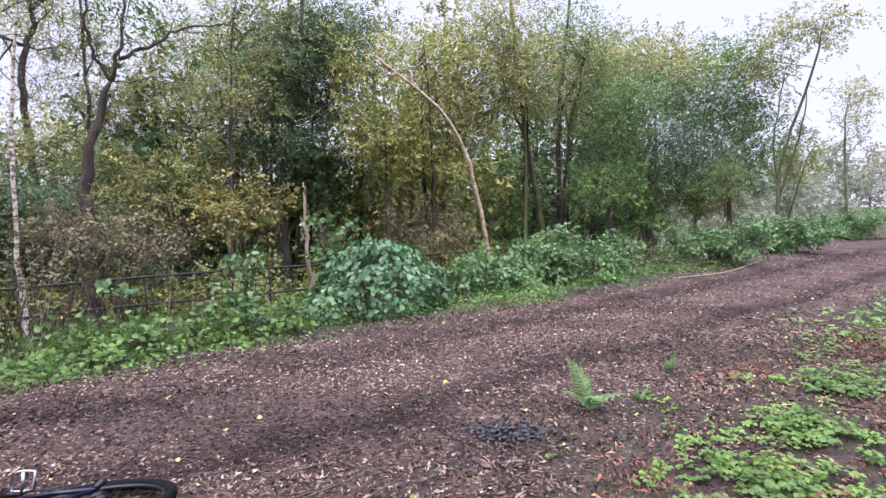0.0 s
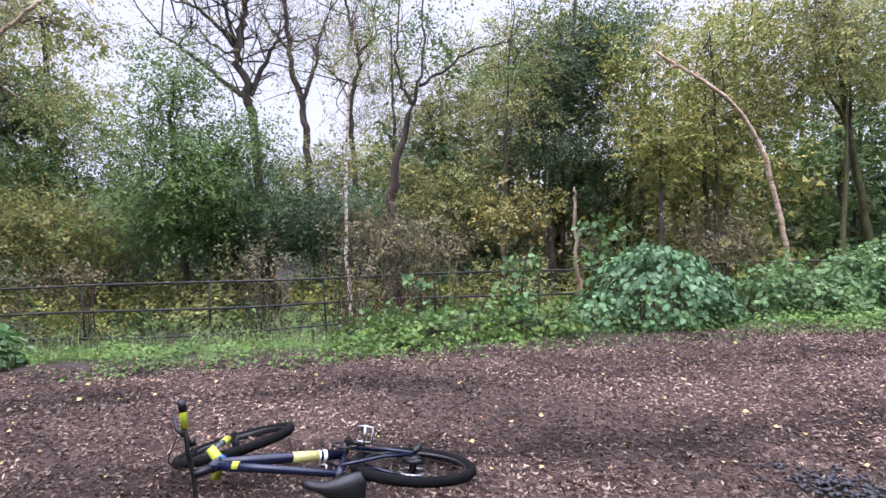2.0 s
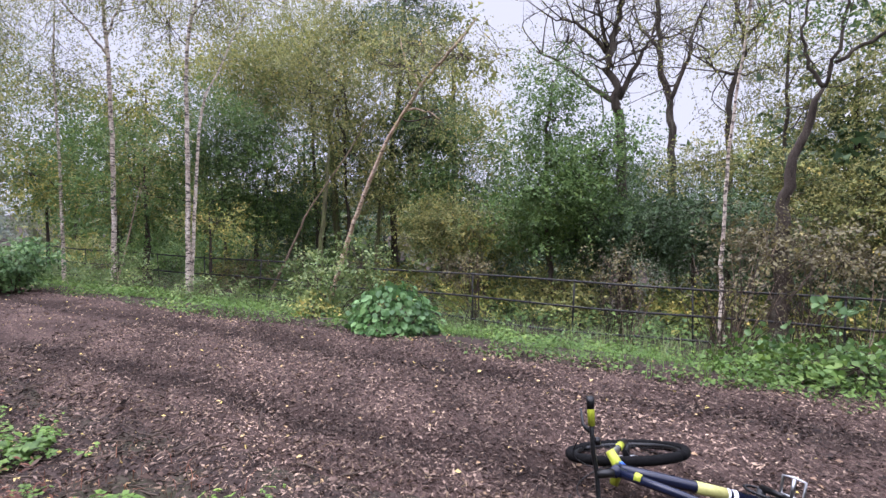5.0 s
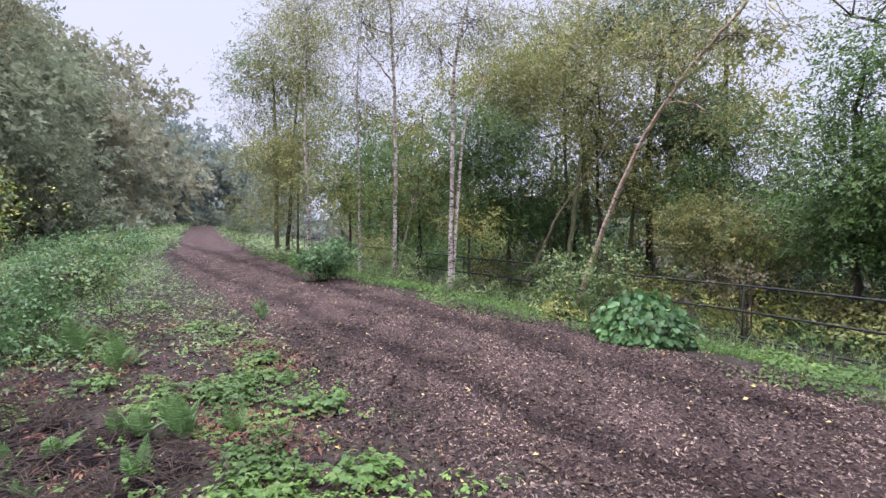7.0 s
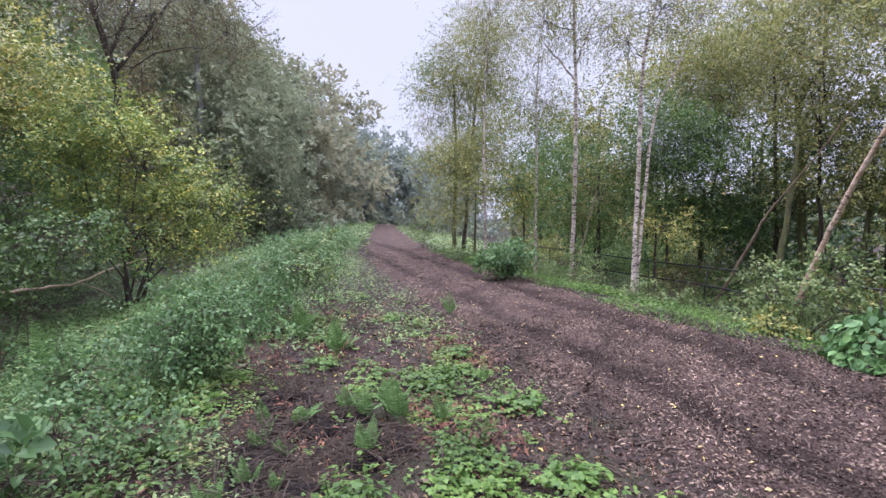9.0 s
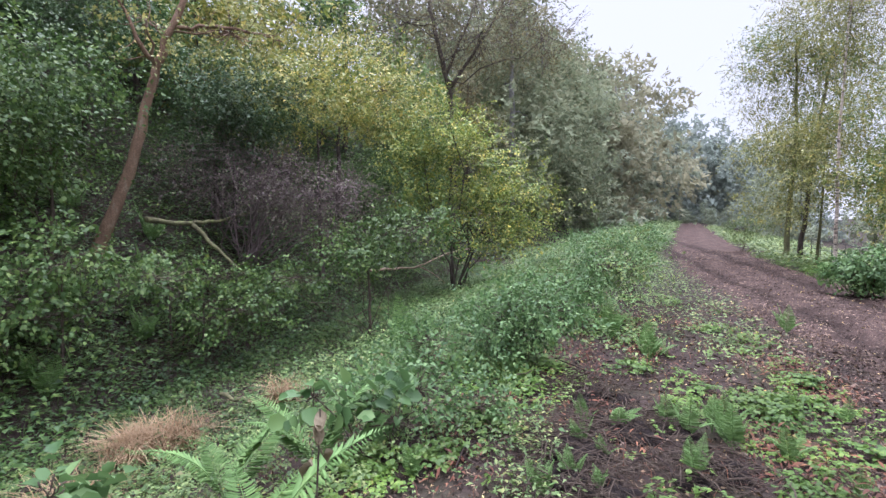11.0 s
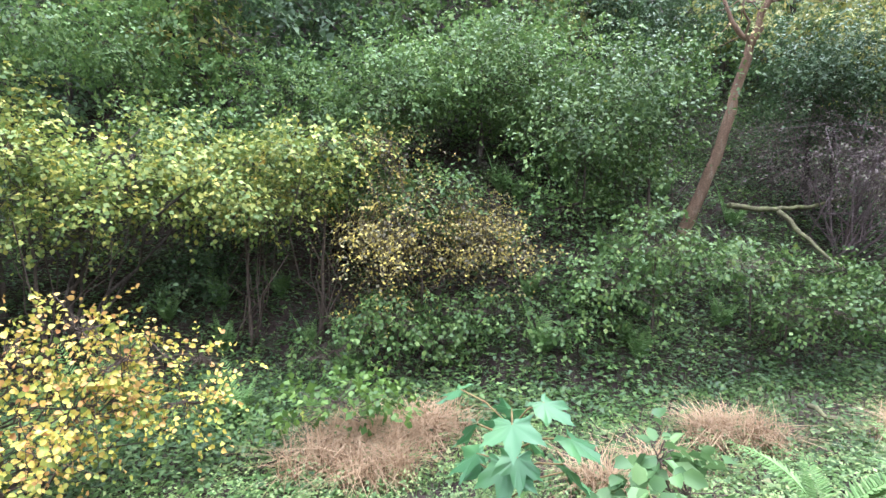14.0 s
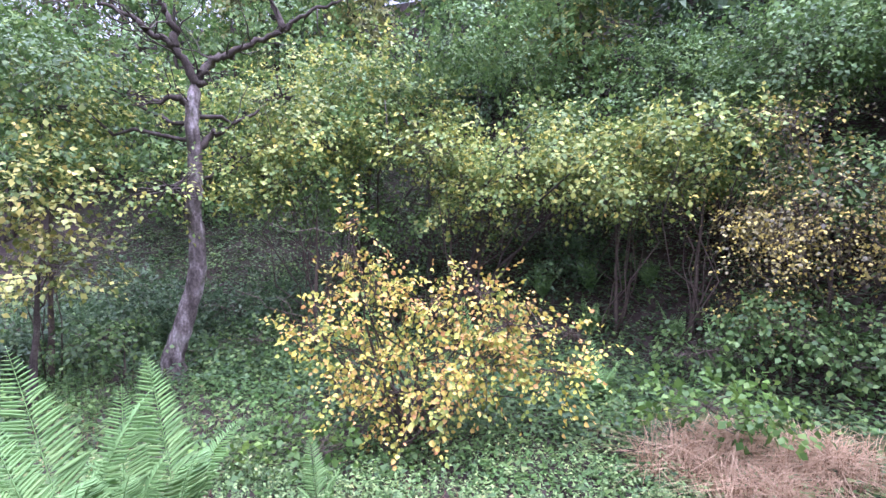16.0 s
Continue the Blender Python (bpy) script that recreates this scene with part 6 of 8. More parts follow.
# far woods, with the mist carried by their leaf and bark colours
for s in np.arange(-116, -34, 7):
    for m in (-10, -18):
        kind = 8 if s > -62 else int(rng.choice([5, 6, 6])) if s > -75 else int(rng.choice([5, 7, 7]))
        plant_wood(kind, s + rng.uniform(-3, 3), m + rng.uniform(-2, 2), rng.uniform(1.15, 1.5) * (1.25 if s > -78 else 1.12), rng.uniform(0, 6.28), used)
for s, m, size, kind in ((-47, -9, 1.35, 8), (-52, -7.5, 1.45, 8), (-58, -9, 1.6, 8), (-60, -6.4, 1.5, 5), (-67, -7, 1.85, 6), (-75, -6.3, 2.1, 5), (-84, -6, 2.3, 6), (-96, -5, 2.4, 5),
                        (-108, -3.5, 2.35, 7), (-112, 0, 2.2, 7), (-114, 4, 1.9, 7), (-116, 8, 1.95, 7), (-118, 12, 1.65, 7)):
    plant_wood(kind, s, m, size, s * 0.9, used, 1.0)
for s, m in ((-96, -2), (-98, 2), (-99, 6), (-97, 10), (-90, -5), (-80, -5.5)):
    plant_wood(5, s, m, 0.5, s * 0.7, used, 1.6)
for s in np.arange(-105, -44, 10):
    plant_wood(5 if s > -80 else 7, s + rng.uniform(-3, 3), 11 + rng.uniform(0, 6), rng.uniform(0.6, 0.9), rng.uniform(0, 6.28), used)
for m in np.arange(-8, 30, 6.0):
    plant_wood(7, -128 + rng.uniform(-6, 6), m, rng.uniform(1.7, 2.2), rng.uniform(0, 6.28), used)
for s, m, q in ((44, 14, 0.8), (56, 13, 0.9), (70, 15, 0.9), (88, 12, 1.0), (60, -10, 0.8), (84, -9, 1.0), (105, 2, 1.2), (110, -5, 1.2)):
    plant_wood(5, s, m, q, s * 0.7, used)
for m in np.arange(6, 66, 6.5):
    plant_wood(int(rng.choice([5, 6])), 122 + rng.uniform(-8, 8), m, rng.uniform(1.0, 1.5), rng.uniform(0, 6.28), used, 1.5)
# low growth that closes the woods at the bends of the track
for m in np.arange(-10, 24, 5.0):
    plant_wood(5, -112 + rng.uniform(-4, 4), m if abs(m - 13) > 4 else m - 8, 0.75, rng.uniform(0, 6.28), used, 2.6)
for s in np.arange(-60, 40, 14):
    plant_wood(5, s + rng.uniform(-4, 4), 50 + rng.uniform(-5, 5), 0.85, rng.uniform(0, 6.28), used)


# ---- fence of thin iron rails ----
def fence():
    root = thing("rail_fence", "old three-rail iron fence with thin posts along the grass edge", "fence", (0, 0, 0))
    post = Heap()
    tube(post, [(0, 0, -0.15), (0, 0, 0.5), (0, 0, 1.15)], (0.018, 0.016, 0.015), 6)
    me = post.mesh("post")
    me.materials.append(IRON)
    S = np.arange(-34, 16, 1.95)
    rng = np.random.default_rng(3)
    for s in S:
        x, y = to_xy(s, 9.0)
        ob = new("post", me)
        ob.parent = root
        ob.location = (x, y, float(terr(x, y)))
        ob.rotation_euler = (rng.normal(0, 0.03), rng.normal(0, 0.03), rng.random() * 3)
    for k, (h, droop) in enumerate(((1.07, 0.012), (0.63, 0.02), (0.2, 0.04))):
        pts = []
        for s in np.arange(-34, 14.1, 0.65):
            x, y = to_xy(s, 8.98)
            pts.append((x, y, -0.68 + h + droop * np.sin(s * 1.1 + k)))
        rail = Heap()
        tube(rail, pts, 0.0195, 6)
        part("rail", rail.mesh("rail"), IRON, root)


fence()


# ---- ground cover ----
def scatter(rng, n, s0, s1, m0, m1, thin=None):
    s, m = rng.uniform(s0, s1, n), rng.uniform(m0, m1, n)
    x, y = to_xy(s, m)
    if thin is not None:
        keep = rng.random(n) < thin(s, m, x, y)
        s, m, x, y = s[keep], m[keep], x[keep], y[keep]
    return s, m, x, y


def stuff(name, V, F, mat, label, category):
    me = mesh_of(name, V, F)
    me.materials.append(mat)
    return tagged(new(name, me), label, category, "", "stuff")


def lay(s, m, x, y):
    """Height of whatever lies on top: the track or the ground."""
    return np.maximum(ground_z(s, m, x, y), np.where((m > 1.7) & (m < 5.9), track_z(s, m, x, y), -9))


def flat_bits(rng, s, m, x, y, length, ratio, lift=0.006, tilt=0.35, fold=0.1, tris=False):
    n = len(x)
    a = rng.random(n) * 6.283
    ax = np.stack([np.cos(a), np.sin(a), rng.normal(0, tilt * 0.5, n)], -1)
    up = np.stack([rng.normal(0, tilt, n), rng.normal(0, tilt, n), np.ones(n)], -1)
    pos = np.stack([x, y, lay(s, m, x, y) + lift + 0.01 * rng.random(n)], -1)
    return leaf_tris(pos, ax, up, length, ratio) if tris else leaf_quads(pos, ax, up, length, ratio, fold)


def clumps_of(rng, x, y, z, per, leaf, height, spread, ratio=0.7, tris=False):
    """Low leafy plants: leaves that stand round each foot."""
    n = len(x)
    a = rng.random((n, per)) * 6.283
    rr = spread * np.sqrt(rng.random((n, per)))
    hh = height * rng.random((n, per)) * (0.6 + 0.8 * rng.random((n, 1)))
    pos = np.stack([x[:, None] + rr * np.cos(a), y[:, None] + rr * np.sin(a), z[:, None] + hh], -1).reshape(-1, 3)
    b = a + rng.normal(0, 0.8, a.shape)
    ax = np.stack([np.cos(b), np.sin(b), rng.normal(-0.05, 0.35, a.shape)], -1).reshape(-1, 3)
    up = np.stack([rng.normal(0, 0.35, a.shape), rng.normal(0, 0.35, a.shape), np.ones(a.shape)], -1).reshape(-1, 3)
    return (leaf_tris if tris else leaf_quads)(pos, ax, up, leaf * (0.6 + 0.8 * rng.random(n * per)), ratio)


def far_off(x, y, near, far):
    """Share kept: none close to the middle of the verge, all further off."""
    return sst(near, far, np.hypot(x + 0.5, y + 0.9))


def blades(rng, x, y, z, length, width, lean=0.5):
    """Grass: thin bent blades, a quad for each half."""
    n = len(x)
    a = rng.random(n) * 6.283
    d = np.stack([np.cos(a), np.sin(a), np.zeros(n)], -1)
    side = np.stack([-np.sin(a), np.cos(a), np.zeros(n)], -1)
    L = (length * (0.5 + rng.random(n)))[:, None]
    k = lean * rng.random((n, 1))
    p = np.stack([x, y, z], -1)
    mid = p + d * L * k * 0.3 + np.array([0, 0, 0.55]) * L
    tip = p + d * L * (0.3 + k) + np.array([0, 0, 0.85]) * L * (1 - 0.35 * k)
    w = width / 2
    V = np.stack([p - side * w, p + side * w, mid + side * w * 0.8, mid - side * w * 0.8, tip + side * w * 0.15, tip - side * w * 0.15], 1).reshape(-1, 3)
    b = np.arange(n)[:, None] * 6
    return V, np.concatenate([b + np.array([[0, 1, 2, 3]]), b + np.array([[3, 2, 4, 5]])], 0)


rng = np.random.default_rng(21)
# bark chips on the track
s, m, x, y = scatter(rng, 215000, -8, 8, 0.8, 5.6, lambda s, m, x, y: sst(0.7, 2.0, m + 0.4 * wob(x, y, 2, 3)) * np.clip(1.15 - (abs(s) / 8) ** 2 * 0.6, 0, 1))
V, F = flat_bits(rng, s, m, x, y, 0.016 + 0.036 * rng.random(len(x)) ** 1.5, rng.uniform(0.16, 0.42, (len(x), 1)), 0.004, 0.75)
stuff("bark_chips", V, F, CHIPS, "loose brown bark and wood chips on the track", "bark mulch")
s, m, x, y = scatter(rng, 42000, -26, 20, 1.9, 5.5, lambda s, m, x, y: sst(6.5, 8.5, abs(s)))
V, F = flat_bits(rng, s, m, x, y, rng.uniform(0.025, 0.065, len(x)), rng.uniform(0.2, 0.5, (len(x), 1)), 0.004, 0.6, tris=True)
stuff("bark_chips", V, F, CHIPS, "loose brown bark and wood chips along the far track", "bark mulch")
# chips and fallen leaves spilling over the verge
s, m, x, y = scatter(rng, 95000, -11, 9, -3.2, 2.6, lambda s, m, x, y: sst(-3.2, -1.0, m) * (0.55 + 0.45 * sst(-0.3, 0.4, wob(x, y, 1.7, 9))))
V, F = flat_bits(rng, s, m, x, y, rng.uniform(0.014, 0.055, len(x)), rng.uniform(0.16, 0.5, (len(x), 1)), 0.006, 0.9, tris=True)
stuff("verge_chips", V, F, DEBRIS, "dark bark debris and clods on the verge", "bark mulch")
s, m, x, y = scatter(rng, 62000, -7, 5, -4.0, 1.6, lambda s, m, x, y: sst(5.5, 3.5, np.hypot(x + 0.5, y + 0.9)))
V, F = flat_bits(rng, s, m, x, y, rng.uniform(0.008, 0.028, len(x)), rng.uniform(0.2, 0.7, (len(x), 1)), 0.009, 0.9, tris=True)
stuff("soil_crumbs", V, F, DEBRIS, "dark crumbs of soil and rotted bark on the verge", "soil")
s, m, x, y = scatter(rng, 2600, -14, 12, -1.5, 6.0)
V, F = flat_bits(rng, s, m, x, y, rng.uniform(0.018, 0.05, len(x)), rng.uniform(0.5, 0.85, (len(x), 1)), 0.01, 0.45, 0.2)
stuff("fallen_leaves", V, F, LITTER, "scattered yellow and tan fallen leaves", "fallen leaves")
s, m, x, y = scatter(rng, 8500, -9, 8, -3.6, 1.9, lambda s, m, x, y: 0.25 + 0.75 * sst(-0.2, 0.4, wob(x, y, 1.3, 12)))
V, F = flat_bits(rng, s, m, x, y, rng.uniform(0.014, 0.042, len(x)), rng.uniform(0.35, 0.8, (len(x), 1)), 0.015, 0.8, 0.2)
stuff("fallen_leaves", V, F, LITTER, "withered tan and yellow leaves lying over the verge", "fallen leaves")
s, m, x, y = scatter(rng, 9000, -10, 8, -2.8, 2.4, lambda s, m, x, y: 0.2 + 0.8 * sst(-0.2, 0.4, wob(x, y, 2.1, 14)))
V, F = flat_bits(rng, s, m, x, y, rng.uniform(0.04, 0.1, len(x)), rng.uniform(0.15, 0.4, (len(x), 1)), 0.012, 0.9, 0.15)
stuff("bark_pieces", V, F, CHIPS, "larger curled bark pieces strewn over the verge", "bark mulch")
# grass along the far edge
s, m, x, y = scatter(rng, 36000, -22, 10, 5.2, 8.8, lambda s, m, x, y: 0.08 + 0.92 * sst(-0.2, 0.45, wob(x, y, 1.9, 4) + 0.4 * wob(x, y, 5.3, 1)))
V, F = blades(rng, x, y, ground_z(s, m, x, y) - 0.01, 0.07 + 0.15 * np.clip(wob(x, y, 1.4, 6), 0, 1), 0.007, 0.9)
stuff("grass_strip", V, F, GRASS, "bright green grass along the track edge", "grass")
s, m, x, y = scatter(rng, 7500, -24, 14, 5.1, 8.8, lambda s, m, x, y: 0.12 + 0.88 * sst(-0.05, 0.4, wob(x, y, 1.5, 3) + 0.5 * wob(x, y, 4.7, 6)))
V, F = clumps_of(rng, x, y, ground_z(s, m, x, y), 13, 0.045, 0.17, 0.14, 0.75)
stuff("low_weeds", V, F, FRESH, "low green weeds among the grass", "weeds")
s, m, x, y = scatter(rng, 2600, -24, 14, 5.5, 10.5, lambda s, m, x, y: 0.2 + 0.8 * sst(-0.1, 0.4, wob(x, y, 1.7, 9)))
V, F = clumps_of(rng, x, y, ground_z(s, m, x, y), 14, 0.04, 0.4, 0.16, 0.4)
stuff("withered_weeds", V, F, DITCH, "dull green and brown withered weeds before the fence", "weeds")
s, m, x, y = scatter(rng, 6500, -22, 10, 6.6, 10.8)
V, F = blades(rng, x, y, ground_z(s, m, x, y) - 0.01, 0.42, 0.008, 0.7)
stuff("dry_grass", V, F, PALE, "tall withered grass by the fence", "grass")
s, m, x, y = scatter(rng, 3500, -30, 24, 9.5, 20)
V, F = clumps_of(rng, x, y, ground_z(s, m, x, y), 9, 0.1, 0.4, 0.35, tris=True)
stuff("undergrowth", V, F, GREEN, "green undergrowth behind the fence", "undergrowth")

# plants of the near verge
def patchy(s, m, x, y):
    return sst(0.0, 0.3, wob(x, y, 1.5, 7) + 0.4 * wob(x, y, 4.1, 2)) * sst(2.1, 1.0, m) * 0.94 + 0.06


def sprigs(rng, x, y, z, stems, leaf, height):
    """Small plants: a few short stems, each ending in three spread leaflets."""
    n = len(x)
    a = rng.random((n, stems)) * 6.283
    lean = rng.uniform(0.25, 1.0, (n, stems)) * height
    h = height * rng.uniform(0.3, 1.0, (n, stems))
    top = np.stack([x[:, None] + lean * np.cos(a), y[:, None] + lean * np.sin(a), z[:, None] + h], -1)
    P, A, U = [], [], []
    for turn in (-1.15, 0.0, 1.15):
        b = a + turn + rng.normal(0, 0.2, a.shape)
        ax = np.stack([np.cos(b), np.sin(b), rng.normal(-0.15, 0.2, a.shape)], -1)
        P.append(top.reshape(-1, 3)), A.append(ax.reshape(-1, 3))
        U.append(np.stack([0.3 * np.cos(a) + rng.normal(0, 0.2, a.shape), 0.3 * np.sin(a) + rng.normal(0, 0.2, a.shape), np.ones(a.shape)], -1).reshape(-1, 3))
    size = np.tile(np.repeat(leaf * rng.uniform(0.6, 1.35, n), stems), 3)
    return leaf_quads(np.concatenate(P), np.concatenate(A), np.concatenate(U), size, 0.72, 0.12, 0.55)


# plants in loose patches with bare dark debris between
s, m, x, y = scatter(rng, 7600, -11, 10, -2.6, 1.9, patchy)
V, F = sprigs(rng, x, y, ground_z(s, m, x, y), 7, 0.031, 0.08)
stuff("creeping_weeds", V, F, LUSH, "patches of low bright green creeping weeds", "weeds")
rng_patch = np.random.default_rng(51)
s, m, x, y = scatter(rng_patch, 90, -6.5, 6.5, -2.6, 1.7)
near = np.repeat(np.arange(len(x)), 16)
px, py = x[near] + rng_patch.normal(0, 0.11, len(near)), y[near] + rng_patch.normal(0, 0.11, len(near))
V, F = sprigs(rng_patch, px, py, ground_z(*to_sm(px, py), px, py), 8, 0.042, 0.13)
stuff("leafy_weeds", V, F, FRESH, "leafy green weeds in small tufts on the verge", "weeds")
s, m, x, y = scatter(rng, 3600, -9, 9, -2.8, 1.9, lambda s, m, x, y: sst(0.1, 0.6, wob(x, y, 1.9, 1)))
V, F = clumps_of(rng, x, y, ground_z(s, m, x, y), 14, 0.06, 0.1, 0.16, 0.25)
stuff("dead_bracken", V, F, DEAD, "flattened red-brown dead bracken", "dead bracken")
s, m, x, y = scatter(rng, 10500, -40, -3, -4.4, 1.8, lambda s, m, x, y: (sst(-3.5, -9.5, s + 2.2 * m) * 0.5 + 0.5 * sst(-0.3, 0.3, wob(x, y, 1.2, 1))) * far_off(x, y, 4.2, 6.5))
V, F = clumps_of(rng, x, y, ground_z(s, m, x, y), 10, 0.05, 0.3 + 0.16 * wob(x, y, 0.9, 2)[:, None], 0.2, 0.55, tris=True)
stuff("verge_weeds", V, F, VERGE, "tall pale green weeds along the verge", "weeds")
s, m, x, y = scatter(rng, 2200, 6, 40, -4.2, 1.9)
V, F = clumps_of(rng, x, y, ground_z(s, m, x, y), 10, 0.085, 0.3, 0.22, 0.6, tris=True)
stuff("verge_weeds", V, F, FRESH, "green weeds along the verge", "weeds")
# small leafy plants close to the middle of the verge, each a tight tuft with dark soil between
s, m, x, y = scatter(rng, 5200, -7, 7, -5.6, -0.6, lambda s, m, x, y: sst(6.2, 4.2, np.hypot(x + 0.5, y + 0.9)) * (0.15 + 0.85 * sst(-0.2, 0.25, wob(x, y, 1.9, 5) + sst(-1.8, -3.2, m) * 0.6)))
V, F = clumps_of(rng, x, y, ground_z(s, m, x, y), 20, 0.034, 0.2, 0.085, 0.5)
stuff("verge_plants", V, F, VERGE, "small leafy green plants tufting the verge", "weeds")
s, m, x, y = scatter(rng, 9000, -8, 7, -4.5, 1.9, lambda s, m, x, y: 0.2 + 0.8 * sst(-0.2, 0.3, wob(x, y, 2.3, 8)))
V, F = blades(rng, x, y, ground_z(s, m, x, y) - 0.005, 0.1, 0.005, 1.0)
stuff("verge_stalks", V, F, DEAD, "thin red-brown dead stalks and withered grass on the verge", "dead grass")
# ditch and bank
s, m, x, y = scatter(rng, 13000, -24, 9, -7.4, -1.4, lambda s, m, x, y: far_off(x, y, 3.4, 5.0))
V, F = clumps_of(rng, x, y, ground_z(s, m, x, y), 11, 0.055, 0.16, 0.18, 0.7, tris=True)
stuff("ditch_weeds", V, F, DITCH, "dense low green weeds in the ditch", "weeds")
s, m, x, y = scatter(rng, 24000, -20, 9, -7.4, -3.4)
V, F = blades(rng, x, y, ground_z(s, m, x, y) - 0.01, 0.13 + 0.12 * np.clip(wob(x, y, 1.1, 3), 0, 1), 0.007, 0.9)
stuff("ditch_grass", V, F, DITCH, "green grass in the ditch", "grass")
s, m, x, y = scatter(rng, 12000, -30, 14, -13, -6.2)
V, F = clumps_of(rng, x, y, ground_z(s, m, x, y), 12, 0.066, 0.3, 0.24, 0.65, tris=True)
stuff("bank_cover", V, F, BANK_SHADE, "green plants covering the wooded bank", "undergrowth")
# dark leaf colour thickened here to stand in for shade under the canopy
s, m, x, y = scatter(rng, 9500, -13, 12, -12.5, -5.6)
V, F = clumps_of(rng, x, y, ground_z(s, m, x, y), 9, 0.07, 0.2, 0.25, 0.6, tris=True)
stuff("bank_ivy", V, F, DARK, "dark green ivy and herbs trailing over the bank", "undergrowth")
s, m, x, y = scatter(rng, 5000, -26, 16, -24, -12)
V, F = clumps_of(rng, x, y, ground_z(s, m, x, y), 9, 0.13, 0.4, 0.4, 0.65, tris=True)
stuff("bank_cover", V, F, DARK, "dark plants high on the wooded bank", "undergrowth")
s, m, x, y = scatter(rng, 7000, -120, -24, -14, 2.0)
V, F = clumps_of(rng, x, y, terr(x, y), 7, 0.2, 0.5, 0.5, 0.6, tris=True)
stuff("verge_weeds", V, F, VERGE, "pale weeds along the distant verge", "weeds")
s, m, x, y = scatter(rng, 3500, -70, -18, 5.4, 13)
V, F = clumps_of(rng, x, y, terr(x, y), 7, 0.16, 0.35, 0.4, 0.6, tris=True)
stuff("grass_strip", V, F, PALE, "rough pale grass beside the distant track", "grass")


s, m, x, y = scatter(rng, 6000, 34, 130, -30, 30, lambda s, m, x, y: np.where((m > 1.5) & (m < 6), 0.0, 1.0))
V, F = clumps_of(rng, x, y, terr(x, y), 7, 0.22, 0.7, 0.5, 0.6, tris=True)
stuff("verge_weeds", V, F, VERGE, "rough green growth beyond the distant bend", "weeds")


# ---- dead straw-coloured grass tufts in the ditch ----
def straw_tuft(x, y, size, seed):
    r = np.random.default_rng(seed)
    n = int(620 * size)
    foot = r.normal(0, 0.17 * size, (7, 2))[r.integers(0, 7, n)]
    px, py = foot[:, 0] + r.normal(0, 0.06, n), foot[:, 1] + r.normal(0, 0.06, n)
    V, F = blades(r, px, py, np.full(n, -0.02), 0.36, 0.008, 1.3)
    me = mesh_of("blades", V, F)
    root = thing("straw_tuft", "tuft of pale straw-coloured dead grass in the ditch", "grass tuft", (x, y, float(terr(x, y))), "straw tufts")
    tagged(part("blade", me, STRAW, root), kind="stuff")


for k, (x, y, q) in enumerate(((2.62, -4.95, 1.0), (2.3, -5.3, 1.1), (2.05, -5.6, 1.0), (1.92, -5.95, 0.9), (2.75, -5.4, 0.7), (2.0, -4.95, 0.5), (-0.75, -6.5, 0.9), (-1.08, -6.55, 0.8), (-2.4, -6.8, 0.5), (0.18, -5.1, 0.5), (-0.2, -5.5, 0.4))):
    straw_tuft(x, y, q, 60 + k)


# ---- ferns ----
FERN_LEAF = leaf_material("fern_green", [(0, (0.0889, 0.167, 0.0484)), (0.6, (0.153, 0.261, 0.081)), (1, (0.237, 0.335, 0.114))], 0.6)


def frond_mesh(length, arch, r, fine):
    """One frond: a bent rib with pairs of lance-shaped leaflets that taper to the tip."""
    t = np.linspace(0, 1, 26)
    rib = np.stack([length * (0.28 * t + arch * 0.6 * t ** 2), 0 * t, length * (0.97 * t - arch * 0.55 * t ** 2.4)], -1)
    h = Heap()
    tube(h, rib, np.linspace(0.004, 0.0012, 26), 4)
    n = 38 if fine else 22
    k = np.linspace(3.5, 24.8, n)
    pos = np.stack([np.interp(k, np.arange(26), rib[:, q]) for q in range(3)], -1)
    tan = unit(np.stack([np.interp(k, np.arange(26), np.gradient(rib[:, q])) for q in range(3)], -1))
    f = (k - 3.5) / 21.3
    ll = length * 0.21 * np.minimum(1, 0.45 + 2.6 * f) * (1 - f ** 1.6) ** 0.9 + 0.006
    nor = unit(np.cross(tan, np.array([0, 1.0, 0])))
    for sgn in (-1, 1):
        ax = unit(tan * 0.42 + np.array([0, sgn, 0]) - nor * r.uniform(0.05, 0.3) + r.normal(0, 0.07, (n, 3)))
        up = nor * -1 + r.normal(0, 0.16, (n, 3))
        V, F = leaf_hexes(pos, ax, up, ll, 0.125 if fine else 0.17, 0.08)
        h.add(V, F)
    return h.mesh("frond", False)


FERN_N = [0]


def fern(x, y, height, n=5, toward=None):
    """A fern whose fronds rise from one crown; toward: the way one big frond arches."""
    FERN_N[0] += 1
    r = np.random.default_rng(300 + FERN_N[0])
    root = thing("fern", "green fern with feathery arching fronds on the verge", "fern", (x, y, float(terr(x, y)) - 0.01), "ferns")
    for k in range(n):
        a = r.random() * 0.6 + k * 6.283 / n if toward is None else toward + r.normal(0, 0.25) + (0 if k == 0 else k * 1.4)
        L = height * (1.35 if k == 0 else r.uniform(0.75, 1.15))
        me = frond_mesh(L, (0.1 if k == 0 else r.uniform(0.1, 0.55)) + (0.4 if toward is not None else 0), r, math.hypot(x, y + 0.7) < 5)
        ob = part("frond", me, FERN_LEAF, root)
        ob.rotation_euler = (r.normal(0, 0.1), r.normal(0, 0.08), a)


